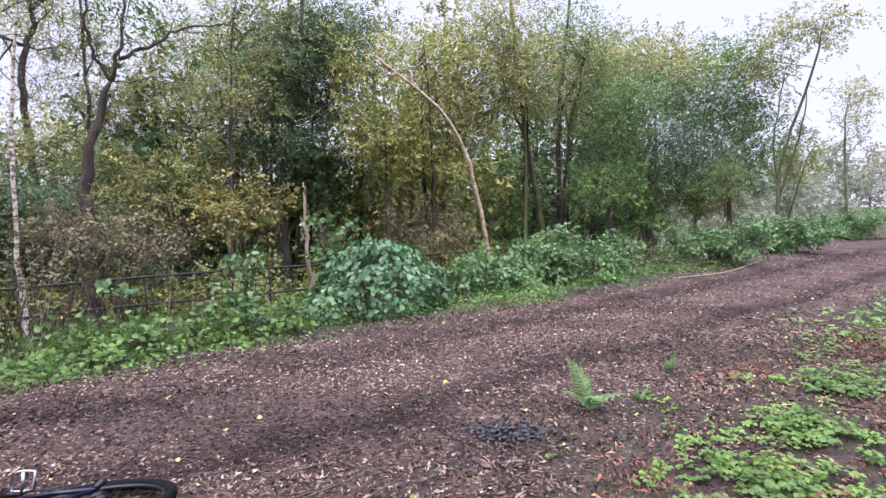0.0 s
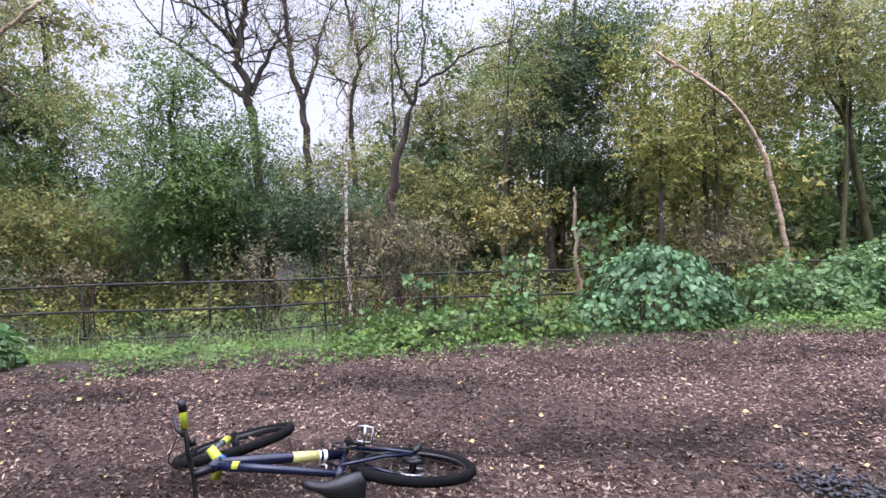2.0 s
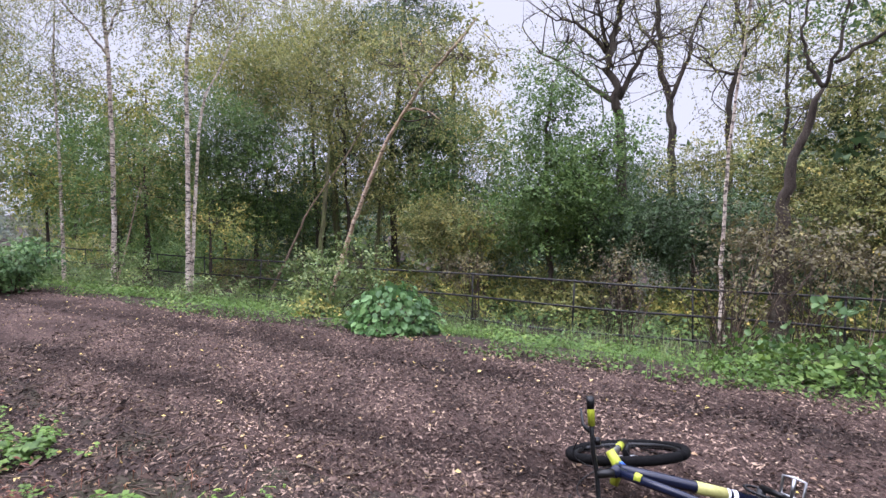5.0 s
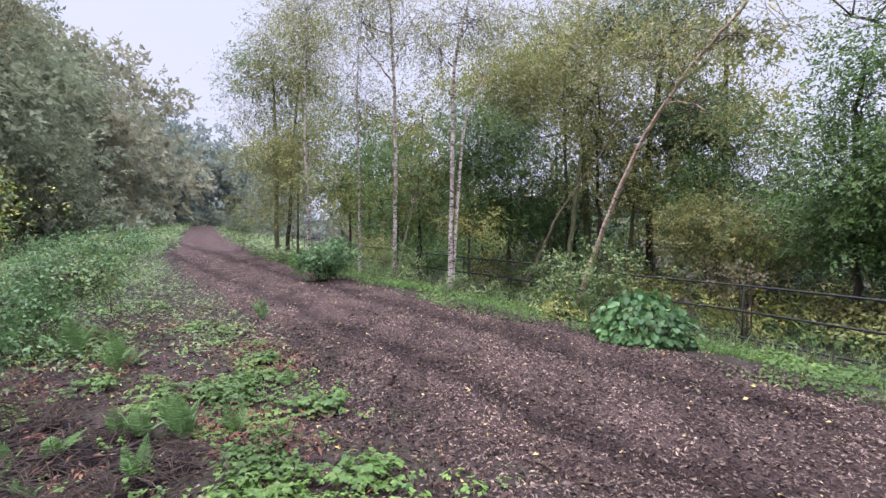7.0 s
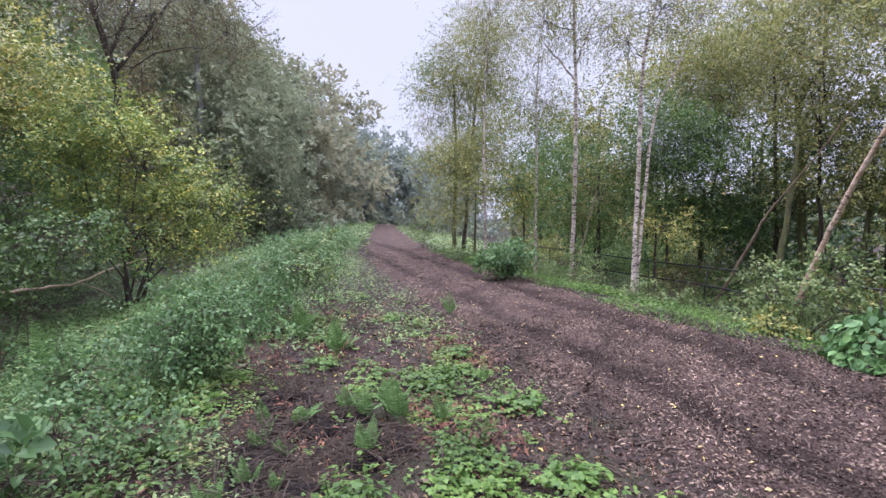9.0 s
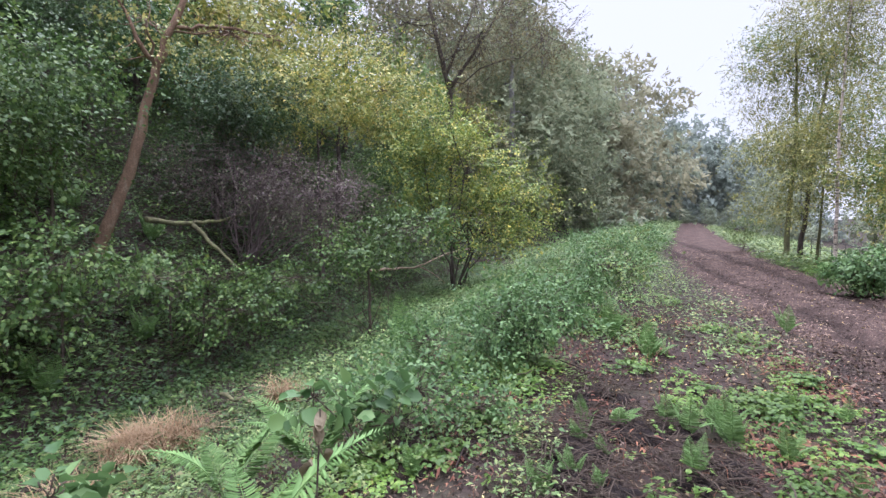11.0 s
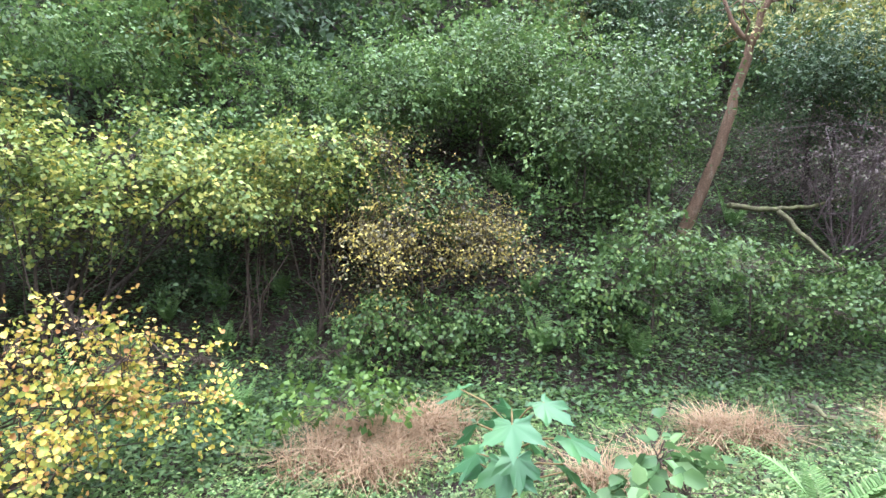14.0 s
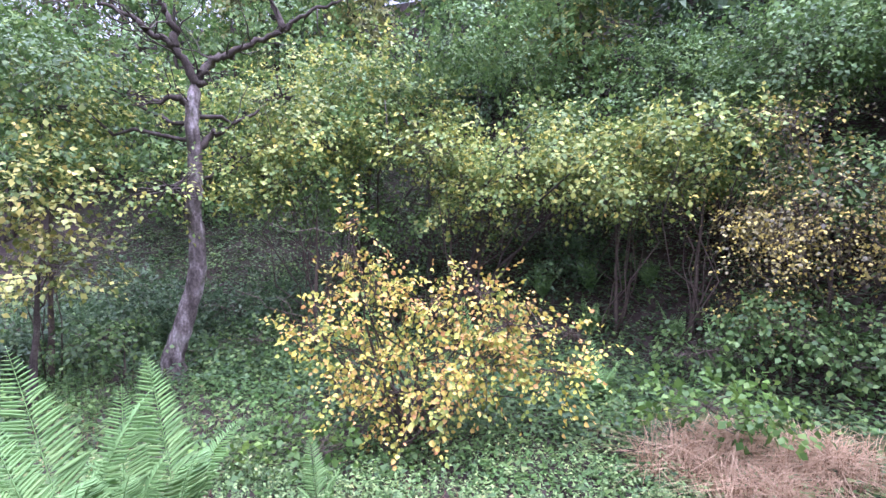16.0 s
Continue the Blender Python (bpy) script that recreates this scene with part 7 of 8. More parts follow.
# ---- fallen wood ----
def fallen_branch(pts, r, limbs=()):
    SEED[0] += 1
    rng = np.random.default_rng(SEED[0])
    base = np.array(pts[0])
    root = thing("fallen_branch", "bare mossy dead branch lying across the bank", "branch", base)
    h = Heap()
    P = spline(np.array(pts) - base, 5)
    P[1:-1] += rng.normal(0, 0.012, (len(P) - 2, 3))
    tube(h, P, np.linspace(r, r * 0.35, len(P)), 7, 0.06, rng)
    part("stem", h.mesh("stem"), TAN if 0.035 < r < 0.045 else MOSSY, root)
    for l in limbs:
        h = Heap()
        tube(h, spline(np.array(l) - base, 4), np.linspace(r * 0.5, r * 0.15, len(spline(l, 4))), 6, 0.06, rng)
        part("side_branch", h.mesh("side_branch"), TAN, root)


def pale_pole(pts, r):
    h = Heap()
    tube(h, spline(pts, 5), r, 7)
    root = thing("fallen_pole", "long pale stripped pole lying at the track edge", "pole", (0, 0, 0))
    part("shaft", h.mesh("shaft"), TAN, root)


fern(1.29, 3.64, 0.39, 4, 1.9)
fern(2.30, 4.58, 0.17, 5)
fern(1.73, 3.81, 0.15, 5)
fern(-3.76, -2.31, 0.33, 6)
fern(-3.75, -2.61, 0.30, 5)
fern(-5.24, -3.83, 0.40, 5)
fern(-5.95, -4.78, 0.39, 5)
fern(-3.28, -3.16, 0.23, 4)
fern(-2.97, -2.76, 0.17, 4)
fern(-8.27, -3.58, 0.42, 5)
fern(-3.76, -4.40, 0.19, 4, 3.6)
fern(-4.20, -6.99, 0.69, 6)
fern(-6.06, -4.88, 0.45, 5)
fern(-5.66, -4.14, 0.36, 5)
fern(-3.02, -2.97, 0.21, 4)
fern(-3.52, -4.21, 0.25, 4, 2.6)
fern(-3.94, -2.42, 0.32, 6)
fern(-2.63, -2.55, 0.15, 5)
fern(-2.32, -2.70, 0.22, 6)
fern(-1.86, -3.33, 0.21, 6)
fern(-1.54, -4.02, 0.76, 4, 2.4)
fern(-1.04, -4.38, 0.73, 4, 2.2)
fern(-2.70, -3.54, 0.29, 4, 5.6)
fern(-2.59, -2.72, 0.20, 3)
fern(-3.76, -2.78, 0.25, 4)
fern(-3.19, -2.28, 0.27, 4)
fern(3.18, -0.67, 0.85, 4)
fern(3.40, -1.15, 0.85, 4)
fern(3.10, -0.89, 0.66, 4)
fern(2.88, -0.64, 0.68, 4)
fern(3.57, -2.03, 0.44, 4)
fern(-3.88, -2.01, 0.25, 4)
fern(-5.00, -2.03, 0.22, 4)
fern(-3.41, -2.95, 0.27, 3, 0.6)
fern(-4.77, -4.76, 0.35, 4)
fern(-3.77, -1.62, 0.15, 4)
fern(-3.99, -2.56, 0.29, 4)
fern(-5.71, -4.64, 0.49, 4)
fern(-5.52, -3.88, 0.35, 4)
fern(-0.86, -3.20, 0.79, 4, 2.4)
fern(-4.00, -6.39, 0.75, 6)
fern(-2.20, -9.74, 0.39, 6)
fern(-1.15, -9.30, 0.37, 6)
fern(0.29, -8.33, 0.41, 7)
fern(-1.99, -9.66, 0.49, 7)
fern(-0.06, -8.10, 0.59, 7)
fern(-1.21, -9.35, 0.49, 7)
fern(0.14, -8.24, 0.46, 7)
fern(5.60, -6.86, 0.53, 7)
fern(4.52, -7.45, 0.52, 7)
fern(7.56, -1.10, 0.36, 6)
rng = np.random.default_rng(88)
s, m, x, y = scatter(rng, 32, -8.5, 6, -9.8, -6.6)
for k in range(len(x)):
    fern(float(x[k]), float(y[k]), float(rng.uniform(0.5, 0.8)), int(rng.integers(6, 9)))
fallen_branch([(-1.45, -10.8, 1.51), (-2.08, -11.17, 1.43), (-2.8, -11.75, 1.46), (-3.72, -12.7, 1.61), (-4.68, -13.65, 1.76)], 0.05)
fallen_branch([(-2.26, -11.24, 1.39), (-2.58, -10.81, 0.97), (-2.92, -10.4, 0.54)], 0.05)
fallen_branch([(-6.78, -12.7, 0.13), (-8.04, -13.49, 0.03), (-9.43, -14.3, -0.05), (-11.87, -16.07, 0.13), (-14.62, -17.7, 0.16)], 0.04, [[(-9.43, -14.3, -0.05), (-9.96, -14.27, -0.31), (-9.59, -13.16, -0.46)], [(-11.87, -16.07, 0.13), (-12.51, -16.08, -0.12), (-12.56, -15.87, -0.29)]])
fallen_branch([(-1.76, -7.43, -0.6), (-2.03, -7.02, -0.66), (-2.2, -6.68, -0.7)], 0.03)
pale_pole([(4.7, 10.08, 0.05), (5.78, 10.64, 0.05), (6.64, 11.34, 0.05), (8.02, 12.81, 0.05)], 0.014)

# twigs and sticks strewn over the verge
rng = np.random.default_rng(77)
s, m, x, y = scatter(rng, 700, -9, 7, -2.6, 2.6, lambda s, m, x, y: 0.3 + 0.7 * sst(-0.2, 0.4, wob(x, y, 1.6, 11)))
sticks = Heap()
for k in range(len(x)):
    L, a = rng.uniform(0.08, 0.45), rng.random() * 6.283
    z = float(lay(s[k:k + 1], m[k:k + 1], x[k:k + 1], y[k:k + 1])[0]) + 0.01
    d = np.array([np.cos(a), np.sin(a), 0]) * L / 2
    c = np.array([x[k], y[k], z])
    r0 = rng.uniform(0.003, 0.009)
    tube(sticks, [c - d, c + rng.normal(0, 0.02, 3) * (1, 1, 0.5) + (0, 0, 0.012), c + d + (0, 0, rng.uniform(0, 0.06))], (r0, r0 * 0.9, r0 * 0.5), 5)
me = sticks.mesh("fallen_twigs")
me.materials.append(TWIG)
tagged(new("fallen_twigs", me), "dark fallen twigs and sticks on the verge", "twigs", "", "stuff")

DARK_TWIG = surface("wet_dark_twig", [(0.3, (0.014, 0.010, 0.009)), (0.7, (0.045, 0.033, 0.028))], 20, bump=0.2)


# a heap of dark brush where the verge meets the ditch
def brush_heap(x, y, size, seed):
    r = np.random.default_rng(seed)
    root = thing("brush_heap", "heap of dark broken twigs and clods on the verge", "brushwood", (x, y, float(terr(x, y))))
    h = Heap()
    for k in range(230):
        a, L = r.random() * 6.283, r.uniform(0.08, 0.4) * size
        c = np.array([r.normal(0, 0.26 * size), r.normal(0, 0.2 * size), r.uniform(0.03, 0.15) * size])
        d = np.array([np.cos(a), np.sin(a), r.normal(0, 0.25)]) * L / 2
        q = r.uniform(0.0015, 0.004)
        tube(h, [c - d, c + r.normal(0, 0.02, 3), c + d], (q, q, q * 0.5), 4)
    for k in range(9):
        a, L = r.random() * 6.283, r.uniform(0.25, 0.6) * size
        c = np.array([r.normal(0, 0.28 * size), r.normal(0, 0.24 * size), r.uniform(0.05, 0.15) * size])
        d = np.array([np.cos(a), np.sin(a), r.normal(0, 0.15)]) * L / 2
        q = r.uniform(0.003, 0.007)
        stick = Heap()
        tube(stick, [c - d, c - d * 0.3 + r.normal(0, 0.025, 3), c + d * 0.4 + r.normal(0, 0.025, 3), c + d], (q, q * 0.9, q * 0.7, q * 0.3), 6)
        part("stick", stick.mesh("stick"), DARK_TWIG if k % 3 else TWIG, root)
    for k in range(7):
        u, v = np.meshgrid(np.linspace(0, np.pi, 9), np.arange(14) * 2 * np.pi / 14, indexing="ij")
        rad = r.uniform(0.07, 0.17) * size * (1 + 0.22 * np.sin(3 * v + k) * np.sin(u) + 0.14 * r.standard_normal(u.shape))
        c = (r.normal(0, 0.2 * size), r.normal(0, 0.16 * size), 0.0)
        V = np.stack([c[0] + rad * np.sin(u) * np.cos(v), c[1] + rad * np.sin(u) * np.sin(v), c[2] + 0.5 * rad * np.cos(u)], -1).reshape(-1, 3)
        i, j = np.meshgrid(np.arange(8), np.arange(14), indexing="ij")
        F = np.stack([i * 14 + j, (i + 1) * 14 + j, (i + 1) * 14 + (j + 1) % 14, i * 14 + (j + 1) % 14], -1).reshape(-1, 4)
        part("clod", mesh_of("clod", V, F, False), SOIL, root, "black clod of rotted soil")
    tagged(part("twig", h.mesh("twig"), TWIG, root), kind="stuff")


for k, (x, y, q) in enumerate(((-3.0, -3.1, 1.1), (-2.5, -2.6, 0.9), (-3.6, -2.9, 0.8), (-3.9, -3.6, 0.9), (-3.3, -2.3, 0.8))):
    brush_heap(x, y, q, 90 + k)

# charred lumps left on the track edge
CHAR = surface("charcoal", [(0.3, (0.012, 0.012, 0.014)), (0.6, (0.03, 0.03, 0.034)), (0.85, (0.07, 0.07, 0.08))], 30, rough=0.45, bump=0.5)
rng = np.random.default_rng(41)
h = Heap()
for k in range(170):
    c = np.array([0.60 + rng.normal(0, 0.16), 3.28 + rng.normal(0, 0.09), 0.01 + rng.random() * 0.02])
    q = rng.uniform(0.006, 0.021)
    P = c + np.outer(np.linspace(-1, 1, 3), unit(rng.standard_normal(3) * (1, 1, 0.3))) * q
    tube(h, P, (q * 0.5, q * 0.75, q * 0.4), 5)
me = h.mesh("charcoal", False)
me.materials.append(CHAR)
tagged(new("charcoal", me), "scatter of black charcoal lumps on the mulch", "charcoal", "", "stuff")

# ---- sycamore seedling close by, over the ditch ----
SYC = leaf_material("sycamore_leaf", [(0, (0.032, 0.096, 0.036)), (0.5, (0.048, 0.124, 0.048)), (1, (0.08, 0.168, 0.048))], 0.38)
SYC_STALK = surface("red_stalk", [(0.3, (0.13, 0.08, 0.04)), (0.7, (0.17, 0.14, 0.06))], 30, bump=0)
SYC_STEM = surface("green_stem", [(0.3, (0.12, 0.16, 0.06)), (0.7, (0.2, 0.2, 0.09))], 30, bump=0.2)


def lobed_leaf(size, r):
    """A five-lobed leaf: tips and bays round the stalk's end, gently cupped."""
    tips = ((-2.05, 0.55), (-0.95, 0.92), (0.0, 1.0), (0.95, 0.92), (2.05, 0.55))
    ring = [(-2.7, 0.16)]
    for k, (a, d) in enumerate(tips):
        ring += [(a - 0.22, d * 0.74), (a - 0.1, d * 0.8), (a, d), (a + 0.1, d * 0.8), (a + 0.22, d * 0.74)]
        if k < 4:
            ring.append(((a + tips[k + 1][0]) / 2, 0.46))
    ring.append((2.7, 0.16))
    V = [(0, 0, 0)]
    for a, d in ring:
        V.append((size * d * np.cos(a), size * d * np.sin(a), size * (-0.22 * d * d + 0.05 * np.cos(5.7 * a)) + r.normal(0, 0.004)))
    F = [(0, k, k + 1) for k in range(1, len(ring))]
    return mesh_of("leaf", V, F, True)


def sycamore(x, y, top, seed, count=18, size=0.088):
    r = np.random.default_rng(seed)
    g = float(terr(x, y))
    root = thing("sycamore_seedling", "young sycamore with large fresh green lobed leaves", "seedling", (x, y, g))
    h = Heap()
    H = top - g
    stem = spline([(0, 0, -0.02), (0.03, 0.02, H * 0.5), (0.0, 0.03, H)], 6)
    tube(h, stem, np.linspace(0.009, 0.004, len(stem)), 6)
    part("stem", h.mesh("stem"), SYC_STEM, root)
    for k in range(count):
        f = 1 - 0.17 * (k // 2) / (count / 2)
        a = k * np.pi + (k // 2) * 1.57 + r.normal(0, 0.25)
        foot = np.array([0, 0.03, H * f])
        L = r.uniform(0.07, 0.15)
        end = foot + np.array([np.cos(a) * L, np.sin(a) * L, 0.05 + r.uniform(-0.02, 0.05)])
        hs = Heap()
        tube(hs, [foot, (foot + end) / 2 + (0, 0, 0.015), end], 0.0022, 4)
        leaf = part("leaf", lobed_leaf(size * r.uniform(0.85, 1.25), r), SYC, root)
        leaf.location = end
        leaf.rotation_euler = (r.normal(0, 0.25), 0.55 + r.normal(0, 0.25), a)
        part("stalk", hs.mesh("stalk"), SYC_STALK, root, "thin reddish leaf stalk")


sycamore(0.28, -2.2, 1.1, 5, 14, 0.078)
sycamore(0.05, -2.05, 0.72, 8, 7, 0.07)


def withered_stalk(x, y, top, leaves):
    """A dead stalk with a few curled pale leaves at its end."""
    r = np.random.default_rng(64)
    g = float(terr(x, y))
    root = thing("withered_stalk", "withered stalk with curled pinkish-tan dead leaves", "weed", (x, y, g))
    h = Heap()
    tube(h, spline([(0, 0, -0.02), (0.02, 0.0, (top - g) * 0.5), (0, 0, top - g)], 5), np.linspace(0.006, 0.003, 11), 5)
    part("stem", h.mesh("stem"), TWIG, root)
    for dx, dy, z, turn in leaves:
        u = np.linspace(0, 1, 7)
        half = 0.026 * np.sin(np.pi * np.clip(u * 0.92 + 0.06, 0, 1)) ** 0.8
        V = np.concatenate([np.stack([0.068 * u, k * half, -0.03 * u * u + 0.022 * (abs(k) ** 2) + r.normal(0, 0.002, 7)], -1) for k in (-1, -0.5, 0, 0.5, 1)])
        i, j = np.meshgrid(np.arange(4), np.arange(6), indexing="ij")
        F = np.stack([i * 7 + j, i * 7 + j + 1, (i + 1) * 7 + j + 1, (i + 1) * 7 + j], -1).reshape(-1, 4)
        leaf = part("leaf", mesh_of("leaf", V, F, True), WITHERED, root)
        leaf.location = (dx, dy, z - g)
        leaf.rotation_euler = (r.normal(0, 0.3), r.normal(0.3, 0.3), turn)


WITHERED = surface("withered_leaf", [(0.3, (0.13, 0.10, 0.06)), (0.55, (0.23, 0.185, 0.12)), (0.75, (0.30, 0.25, 0.17))], 25, rough=0.8, bump=0.3)
withered_stalk(-0.9, -2.48, 0.96, ((0.03, 0.0, 0.9, 2.4), (-0.02, 0.0, 0.94, 0.6), (0.0, 0.02, 0.8, 4.0), (0.03, 0.0, 0.76, 5.2)))


# ---- mountain bike lying on its left side ----
RUBBER = surface("tyre_rubber", [(0.3, (0.003, 0.003, 0.0035)), (0.7, (0.007, 0.007, 0.007))], 40, rough=0.85, bump=0.3)
FRAME = surface("frame_navy", [(0.3, (0.004, 0.005, 0.012)), (0.7, (0.007, 0.010, 0.028))], 3, rough=0.22, bump=0)
BLACK = surface("black_plastic", [(0.3, (0.0025, 0.0025, 0.003)), (0.7, (0.006, 0.006, 0.007))], 20, rough=0.4, bump=0.1)
OLIVE_BAND = surface("dull_yellow", [(0.3, (0.25, 0.25, 0.08)), (0.7, (0.40, 0.38, 0.14))], 30, rough=0.5, bump=0)
NEON = surface("neon_yellow", [(0.3, (0.27, 0.31, 0.02)), (0.7, (0.36, 0.39, 0.05))], 8, rough=0.35, bump=0)
SILVER = surface("bare_alloy", [(0.3, (0.25, 0.25, 0.26)), (0.7, (0.42, 0.42, 0.43))], 12, rough=0.4, bump=0, metal=1.0)
WHITE = surface("white_paint", [(0.3, (0.65, 0.67, 0.70)), (0.7, (0.78, 0.79, 0.8))], 6, rough=0.3, bump=0)
BLUE = surface("blue_paint", [(0.3, (0.03, 0.10, 0.42)), (0.7, (0.04, 0.14, 0.5))], 6, rough=0.3, bump=0)

A_STEER = Vector((-0.358, 0, 0.934))
CROWN = Vector((0.479, 0, 0.775))
TURNED = Matrix.Translation(CROWN) @ Matrix.Rotation(radians(18), 4, A_STEER) @ Matrix.Translation(-CROWN)


def bar(P, r, sides=10):
    h = Heap()
    tube(h, P, r, sides)
    return h.mesh("bar")


def ring(c, R, r, sides=10, n=56, knobs=0.0):
    a = np.arange(n) * 2 * np.pi / n
    h = Heap()
    rad = r * (1 + knobs * (np.arange(n) % 2))
    tube(h, np.stack([c[0] + R * np.cos(a), np.full(n, c[1]), c[2] + R * np.sin(a)], -1), rad, sides, closed=True)
    return h.mesh("ring", knobs == 0)


def bike_wheel(name, c, root, m):
    w = part(name, ring(c, 0.322, 0.026, 12, 120, 0.1), RUBBER, root, "knobbly black tyre")
    rim = part("rim", ring(c, 0.289, 0.012, 8), BLACK, w)
    hub = part("hub", bar([(c[0], -0.05, c[2]), (c[0], 0.05, c[2])], 0.022), BLACK, w)
    disc = part("brake_disc", ring((c[0], 0.035, c[2]), 0.075, 0.008, 4), SILVER, w, "steel brake disc")
    h = Heap()
    for k in range(28):
        a = k * 2 * np.pi / 28
        b = a + (0.5 if k % 4 < 2 else -0.5)
        tube(h, [(c[0] + 0.02 * np.cos(b), 0.03 if k % 2 else -0.03, c[2] + 0.02 * np.sin(b)), (c[0] + 0.28 * np.cos(a), 0, c[2] + 0.28 * np.sin(a))], 0.0014, 3)
    sp = tagged(part("spoke", h.mesh("spoke"), BLACK, w), kind="stuff")
    for o in (w, rim, hub, disc, sp):
        if m is not None and o is w:
            o.matrix_local = m


def bicycle():
    root = thing("mountain_bike", "dark blue mountain bike with neon yellow trim lying on its side", "bicycle")
    ra, fa, bb = (-0.43, 0, 0.345), (0.70, 0, 0.345), (0, 0, 0.30)
    bike_wheel("rear_wheel", ra, root, None)
    bike_wheel("front_wheel", fa, root, TURNED)
    ht, hb, st = (0.432, 0, 0.90), (0.475, 0, 0.785), (-0.155, 0, 0.70)
    part("top_tube", bar([(0.44, 0, 0.865), (0.15, 0, 0.775), st], (0.024, 0.021, 0.018)), FRAME, root)
    down = part("down_tube", bar([(0.465, 0, 0.81), (0.22, 0, 0.54), bb], (0.027, 0.029, 0.027)), FRAME, root)
    part("decal", bar([(0.21, 0, 0.529), (0.11, 0, 0.419)], 0.0305), OLIVE_BAND, down, "dull yellow band")
    part("decal", bar([(0.112, 0, 0.421), (0.102, 0, 0.41)], 0.0302), WHITE, down, "white band")
    part("decal", bar([(0.092, 0, 0.4), (0.078, 0, 0.384)], 0.0302), WHITE, down, "white band")
    part("decal", bar([(0.36, -0.006, 0.842), (0.33, -0.006, 0.832)], 0.0235), NEON, root.children[2], "neon yellow mark")
    part("seat_tube", bar([bb, (-0.08, 0, 0.5), (-0.165, 0, 0.73)], 0.019), FRAME, root)
    part("head_tube", bar([hb, ht], 0.028), FRAME, root)
    for sgn in (-1, 1):
        part("seat_stay", bar([(-0.14, sgn * 0.03, 0.66), (-0.3, sgn * 0.06, 0.5), (ra[0], sgn * 0.062, ra[2] + 0.01)], 0.009), FRAME, root)
        part("chain_stay", bar([(-0.03, sgn * 0.035, 0.30), (-0.25, sgn * 0.058, 0.315), (ra[0], sgn * 0.064, ra[2])], 0.011), FRAME, root)
    part("seat_post", bar([(-0.16, 0, 0.71), (-0.225, 0, 0.90)], 0.0145), BLACK, root)
    # saddle: a long nose that widens to the rear
    t = np.linspace(0, 1, 12)
    h = Heap()
    ax = np.stack([-0.07 - 0.32 * t, 0 * t, 0.925 + 0.02 * np.sin(t * 3.0)], -1)
    a = np.arange(12) * 2 * np.pi / 12
    w = 0.022 + 0.068 * sst(0.25, 0.95, t)
    th = 0.024 + 0.016 * np.sin(np.pi * t)
    w[0], th[0], w[-1], th[-1] = 0.008, 0.008, 0.05, 0.012
    V = ax[:, None] + np.stack([0 * a[None] * t[:, None], w[:, None] * np.cos(a), th[:, None] * np.sin(a)], -1)
    i, j = np.meshgrid(np.arange(11), np.arange(12), indexing="ij")
    F = np.stack([i * 12 + j, i * 12 + (j + 1) % 12, (i + 1) * 12 + (j + 1) % 12, (i + 1) * 12 + j], -1).reshape(-1, 4)
    F = np.vstack([F, [(132 + q, 132 + q + 1, 132 + 10 - q, 132 + 11 - q) for q in range(5)], [(q + 1, q, 11 - q, 10 - q) for q in range(5)]])
    h.add(V.reshape(-1, 3), F)
    part("saddle", h.mesh("saddle"), BLACK, root, "black padded saddle")
    part("saddle_rail", bar([(-0.15, 0, 0.905), (-0.28, 0, 0.905)], 0.006), SILVER, root)
    # drive train on the right side
    ringo = part("chainring", ring((0, -0.05, 0.30), 0.075, 0.006, 5, 40, 0.4), BLACK, root)
    part("bottom_bracket", bar([(0, -0.065, 0.30), (0, 0.06, 0.30)], 0.022), BLACK, root)
    ca = radians(150)
    for sgn, q in ((-1, 1), (1, -1)):
        e = (0.17 * q * np.cos(ca), sgn * 0.085, 0.30 + 0.17 * q * np.sin(ca))
        arm = part("crank_arm", bar([(0, sgn * 0.07, 0.30), e], (0.016, 0.011)), BLACK, root)
        hx, hy, py = 0.045, 0.04, e[1] + sgn * 0.055
        cage = Heap()
        tube(cage, [(e[0] - hx, py - hy, e[2]), (e[0], py - hy * 1.1, e[2]), (e[0] + hx, py - hy, e[2]), (e[0] + hx, py + hy, e[2]), (e[0], py + hy * 1.1, e[2]), (e[0] - hx, py + hy, e[2])], 0.007, 6, closed=True)
        tube(cage, [(e[0], e[1], e[2]), (e[0], py + sgn * hy, e[2])], 0.009, 8)
        part("pedal", cage.mesh("pedal"), SILVER, arm, "grey alloy cage pedal")
    part("cassette", bar([(ra[0], -0.055, ra[2]), (ra[0], -0.04, ra[2]), (ra[0], -0.02, ra[2])], (0.025, 0.05, 0.07), 20), BLACK, root)
    part("derailleur", bar([(ra[0], -0.07, ra[2]), (ra[0] - 0.01, -0.085, ra[2] - 0.05), (ra[0] + 0.03, -0.08, ra[2] - 0.14)], (0.014, 0.02, 0.012), 8), BLACK, root)
    part("chain", bar([(0.0, -0.05, 0.377), (-0.22, -0.05, 0.40), (ra[0], -0.045, ra[2] + 0.06), (ra[0] - 0.055, -0.045, ra[2])], 0.004, 5), BLACK, root)
    part("chain", bar([(0.0, -0.05, 0.224), (-0.2, -0.06, 0.22), (ra[0] + 0.03, -0.08, ra[2] - 0.14)], 0.004, 5), BLACK, root)
    # front end, turned about the steering axis
    ex = Vector((0.934, 0, 0.358))
    front = []
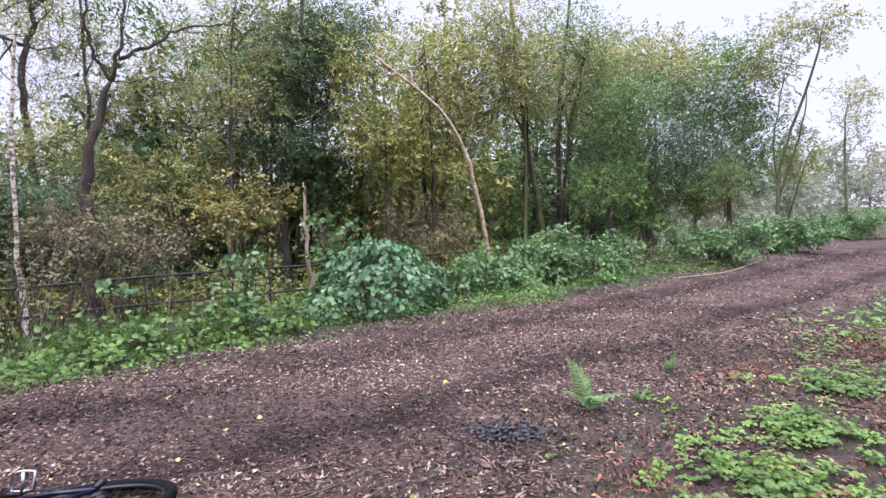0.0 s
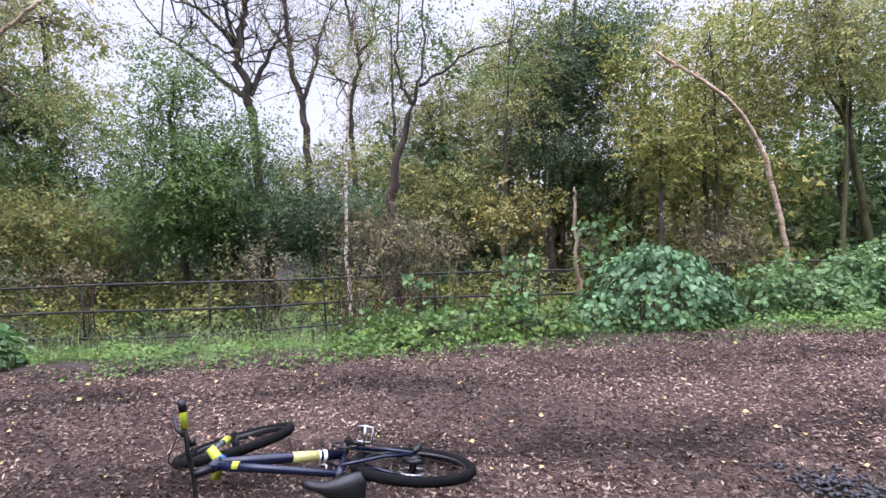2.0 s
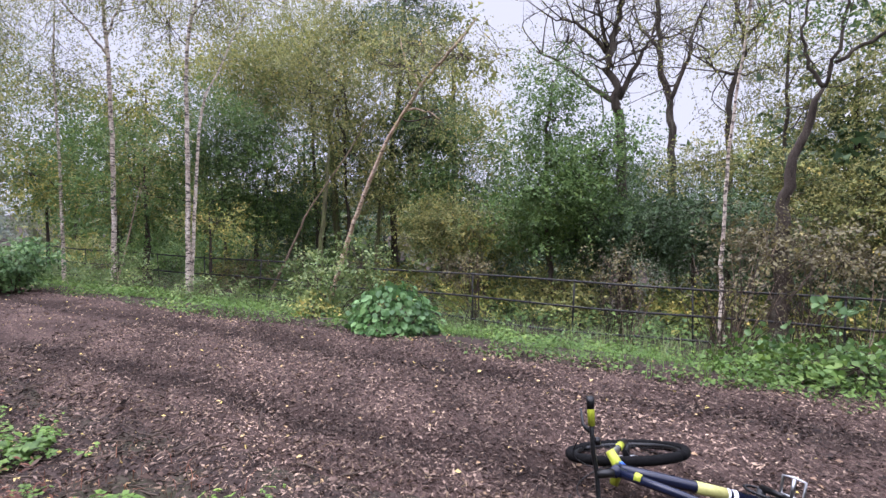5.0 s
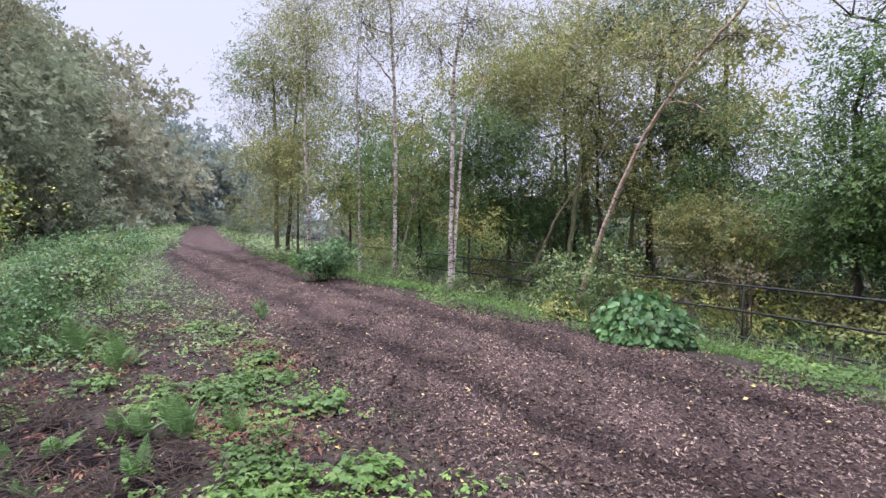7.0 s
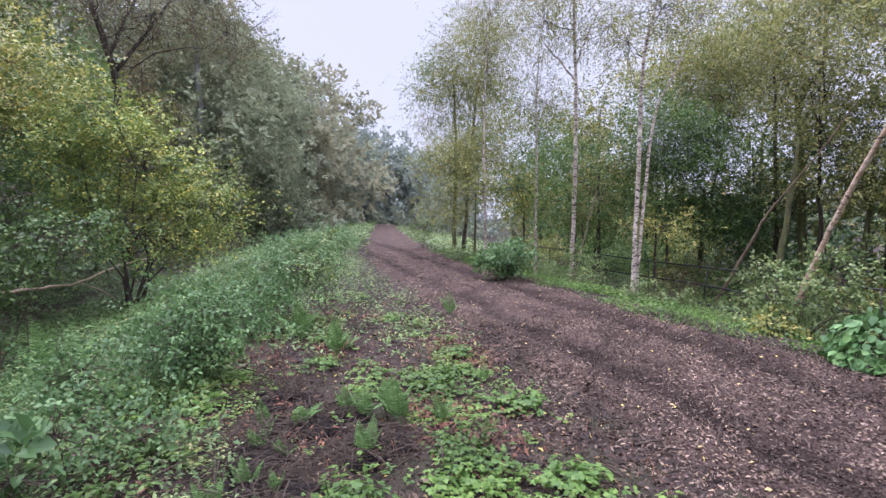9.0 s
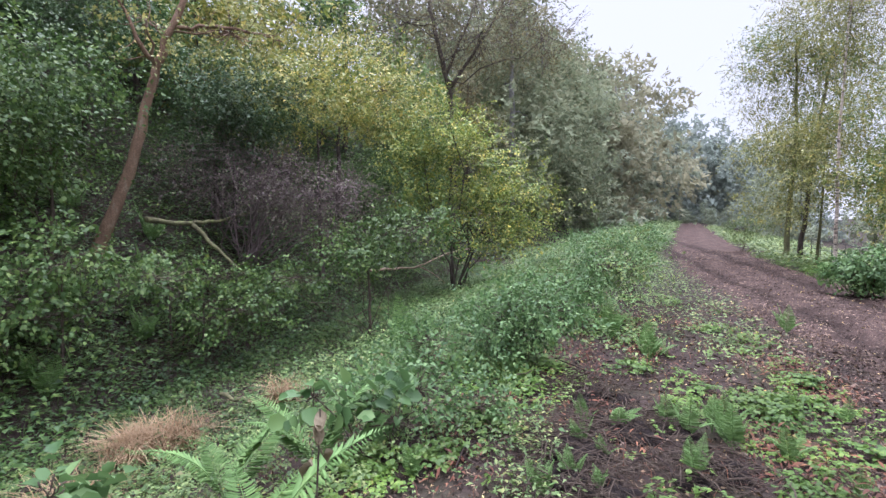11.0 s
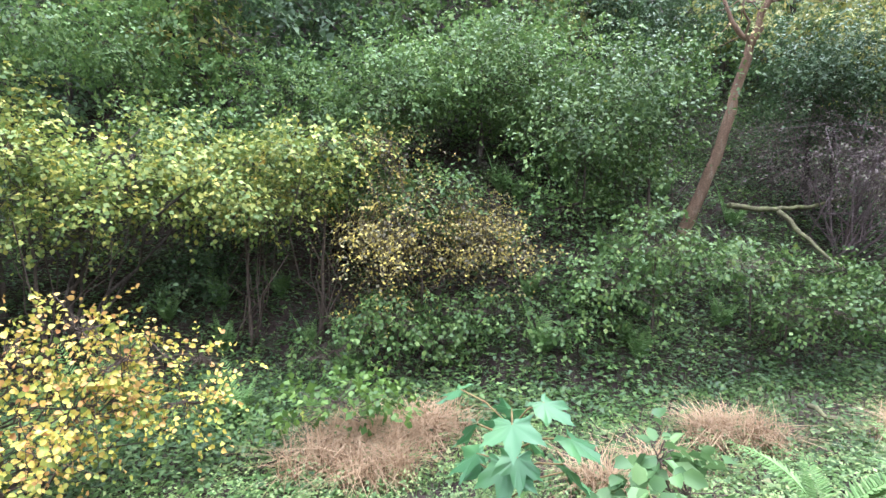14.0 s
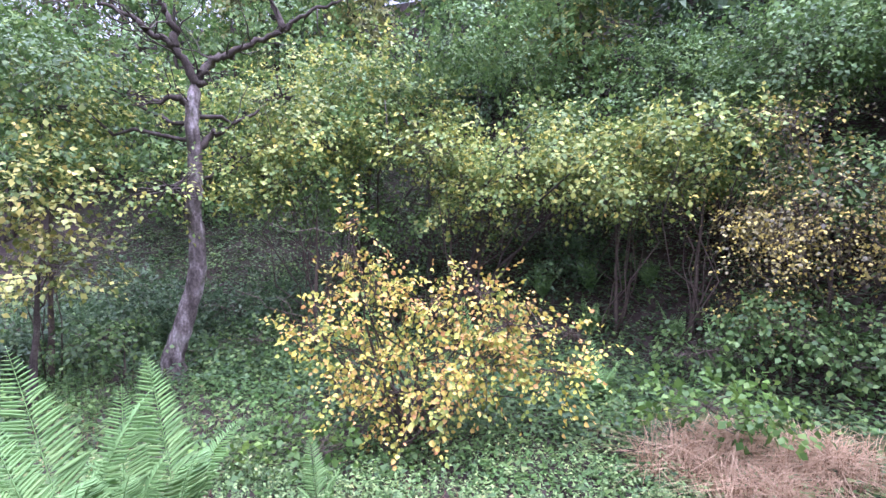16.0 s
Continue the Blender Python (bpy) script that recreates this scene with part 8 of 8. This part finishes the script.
    for sgn in (-1, 1):
        foot = Vector((fa[0], sgn * 0.06, fa[2]))
        knee = CROWN + ex * 0.04 - A_STEER * 0.20 + Vector((0, sgn * 0.06, 0))
        head = CROWN + ex * 0.04 + Vector((0, sgn * 0.055, 0))
        front.append(part("fork_leg", bar([foot, knee], 0.019), WHITE if sgn > 0 else BLACK, root))
        front.append(part("stanchion", bar([knee, head], 0.014), SILVER, root))
        front.append(part("fork_trim", bar([foot.lerp(knee, 0.55), foot.lerp(knee, 0.98)], 0.0205), NEON, root, "neon yellow fork leg"))
    front.append(part("fork_crown", bar([CROWN + ex * 0.04 + Vector((0, -0.08, 0)), CROWN + Vector((0, 0, 0)), CROWN + ex * 0.04 + Vector((0, 0.08, 0))], (0.022, 0.03, 0.022)), NEON, root, "neon yellow fork crown"))
    front.append(part("headset", bar([CROWN - A_STEER * 0.01, CROWN + A_STEER * 0.02], 0.032), BLUE, root))
    top = CROWN + A_STEER * 0.17
    grip_mid = top + ex * 0.07 + A_STEER * 0.02
    front.append(part("stem", bar([top - A_STEER * 0.02, grip_mid], 0.02), BLACK, root))
    W = 0.355
    front.append(part("handlebar", bar([grip_mid + Vector((-0.03, -W, 0.025)), grip_mid + Vector((0, -0.1, 0.01)), grip_mid, grip_mid + Vector((0, 0.1, 0.01)), grip_mid + Vector((-0.03, W, 0.025))], 0.0115), BLACK, root))
    for sgn in (-1, 1):
        o = grip_mid + Vector((-0.03, sgn * W, 0.025))
        i = grip_mid + Vector((-0.017, sgn * (W - 0.13), 0.02))
        front.append(part("grip", bar([i, o], 0.0175), NEON, root, "neon yellow rubber grip"))
        front.append(part("grip_end", bar([o.lerp(i, 0.4), o + (o - i) * 0.05], 0.0185), BLACK, root))
        k = i + Vector((0.02, -sgn * 0.03, -0.01))
        front.append(part("brake_lever", bar([k, k + Vector((0.045, sgn * 0.03, -0.01)), k + Vector((0.05, sgn * 0.11, -0.015))], (0.014, 0.009, 0.006), 8), BLACK, root))
        front.append(part("shifter", bar([k + Vector((-0.01, -sgn * 0.03, -0.03)), k + Vector((-0.01, -sgn * 0.065, -0.03))], 0.018, 8), BLACK, root))
        cable = spline([k + Vector((0.04, 0, 0)), k + Vector((0.13, -sgn * 0.12, -0.02)), CROWN + A_STEER * 0.06 + ex * 0.09, CROWN - A_STEER * 0.05 + ex * 0.02], 5)
        front.append(part("cable", bar(cable, 0.003, 5), BLACK, root))
    for o in front:
        o.matrix_local = TURNED
    fw = Vector(BIKE_FWD).normalized()
    up = Vector(BIKE_UP)
    up = (up - fw * up.dot(fw)).normalized()
    left = up.cross(fw)
    turn = Matrix((fw, left, up)).transposed().to_4x4()
    turn = turn @ Matrix.Scale(1.05, 4)
    root.matrix_world = Matrix.Translation(Vector(BIKE_REAR) - turn @ Vector(ra)) @ turn


BIKE_REAR, BIKE_FWD, BIKE_UP = (-1.565, 2.175, 0.14), (-0.97, -0.235, 0.015), (0.18, -0.983, 0.27)
bicycle()
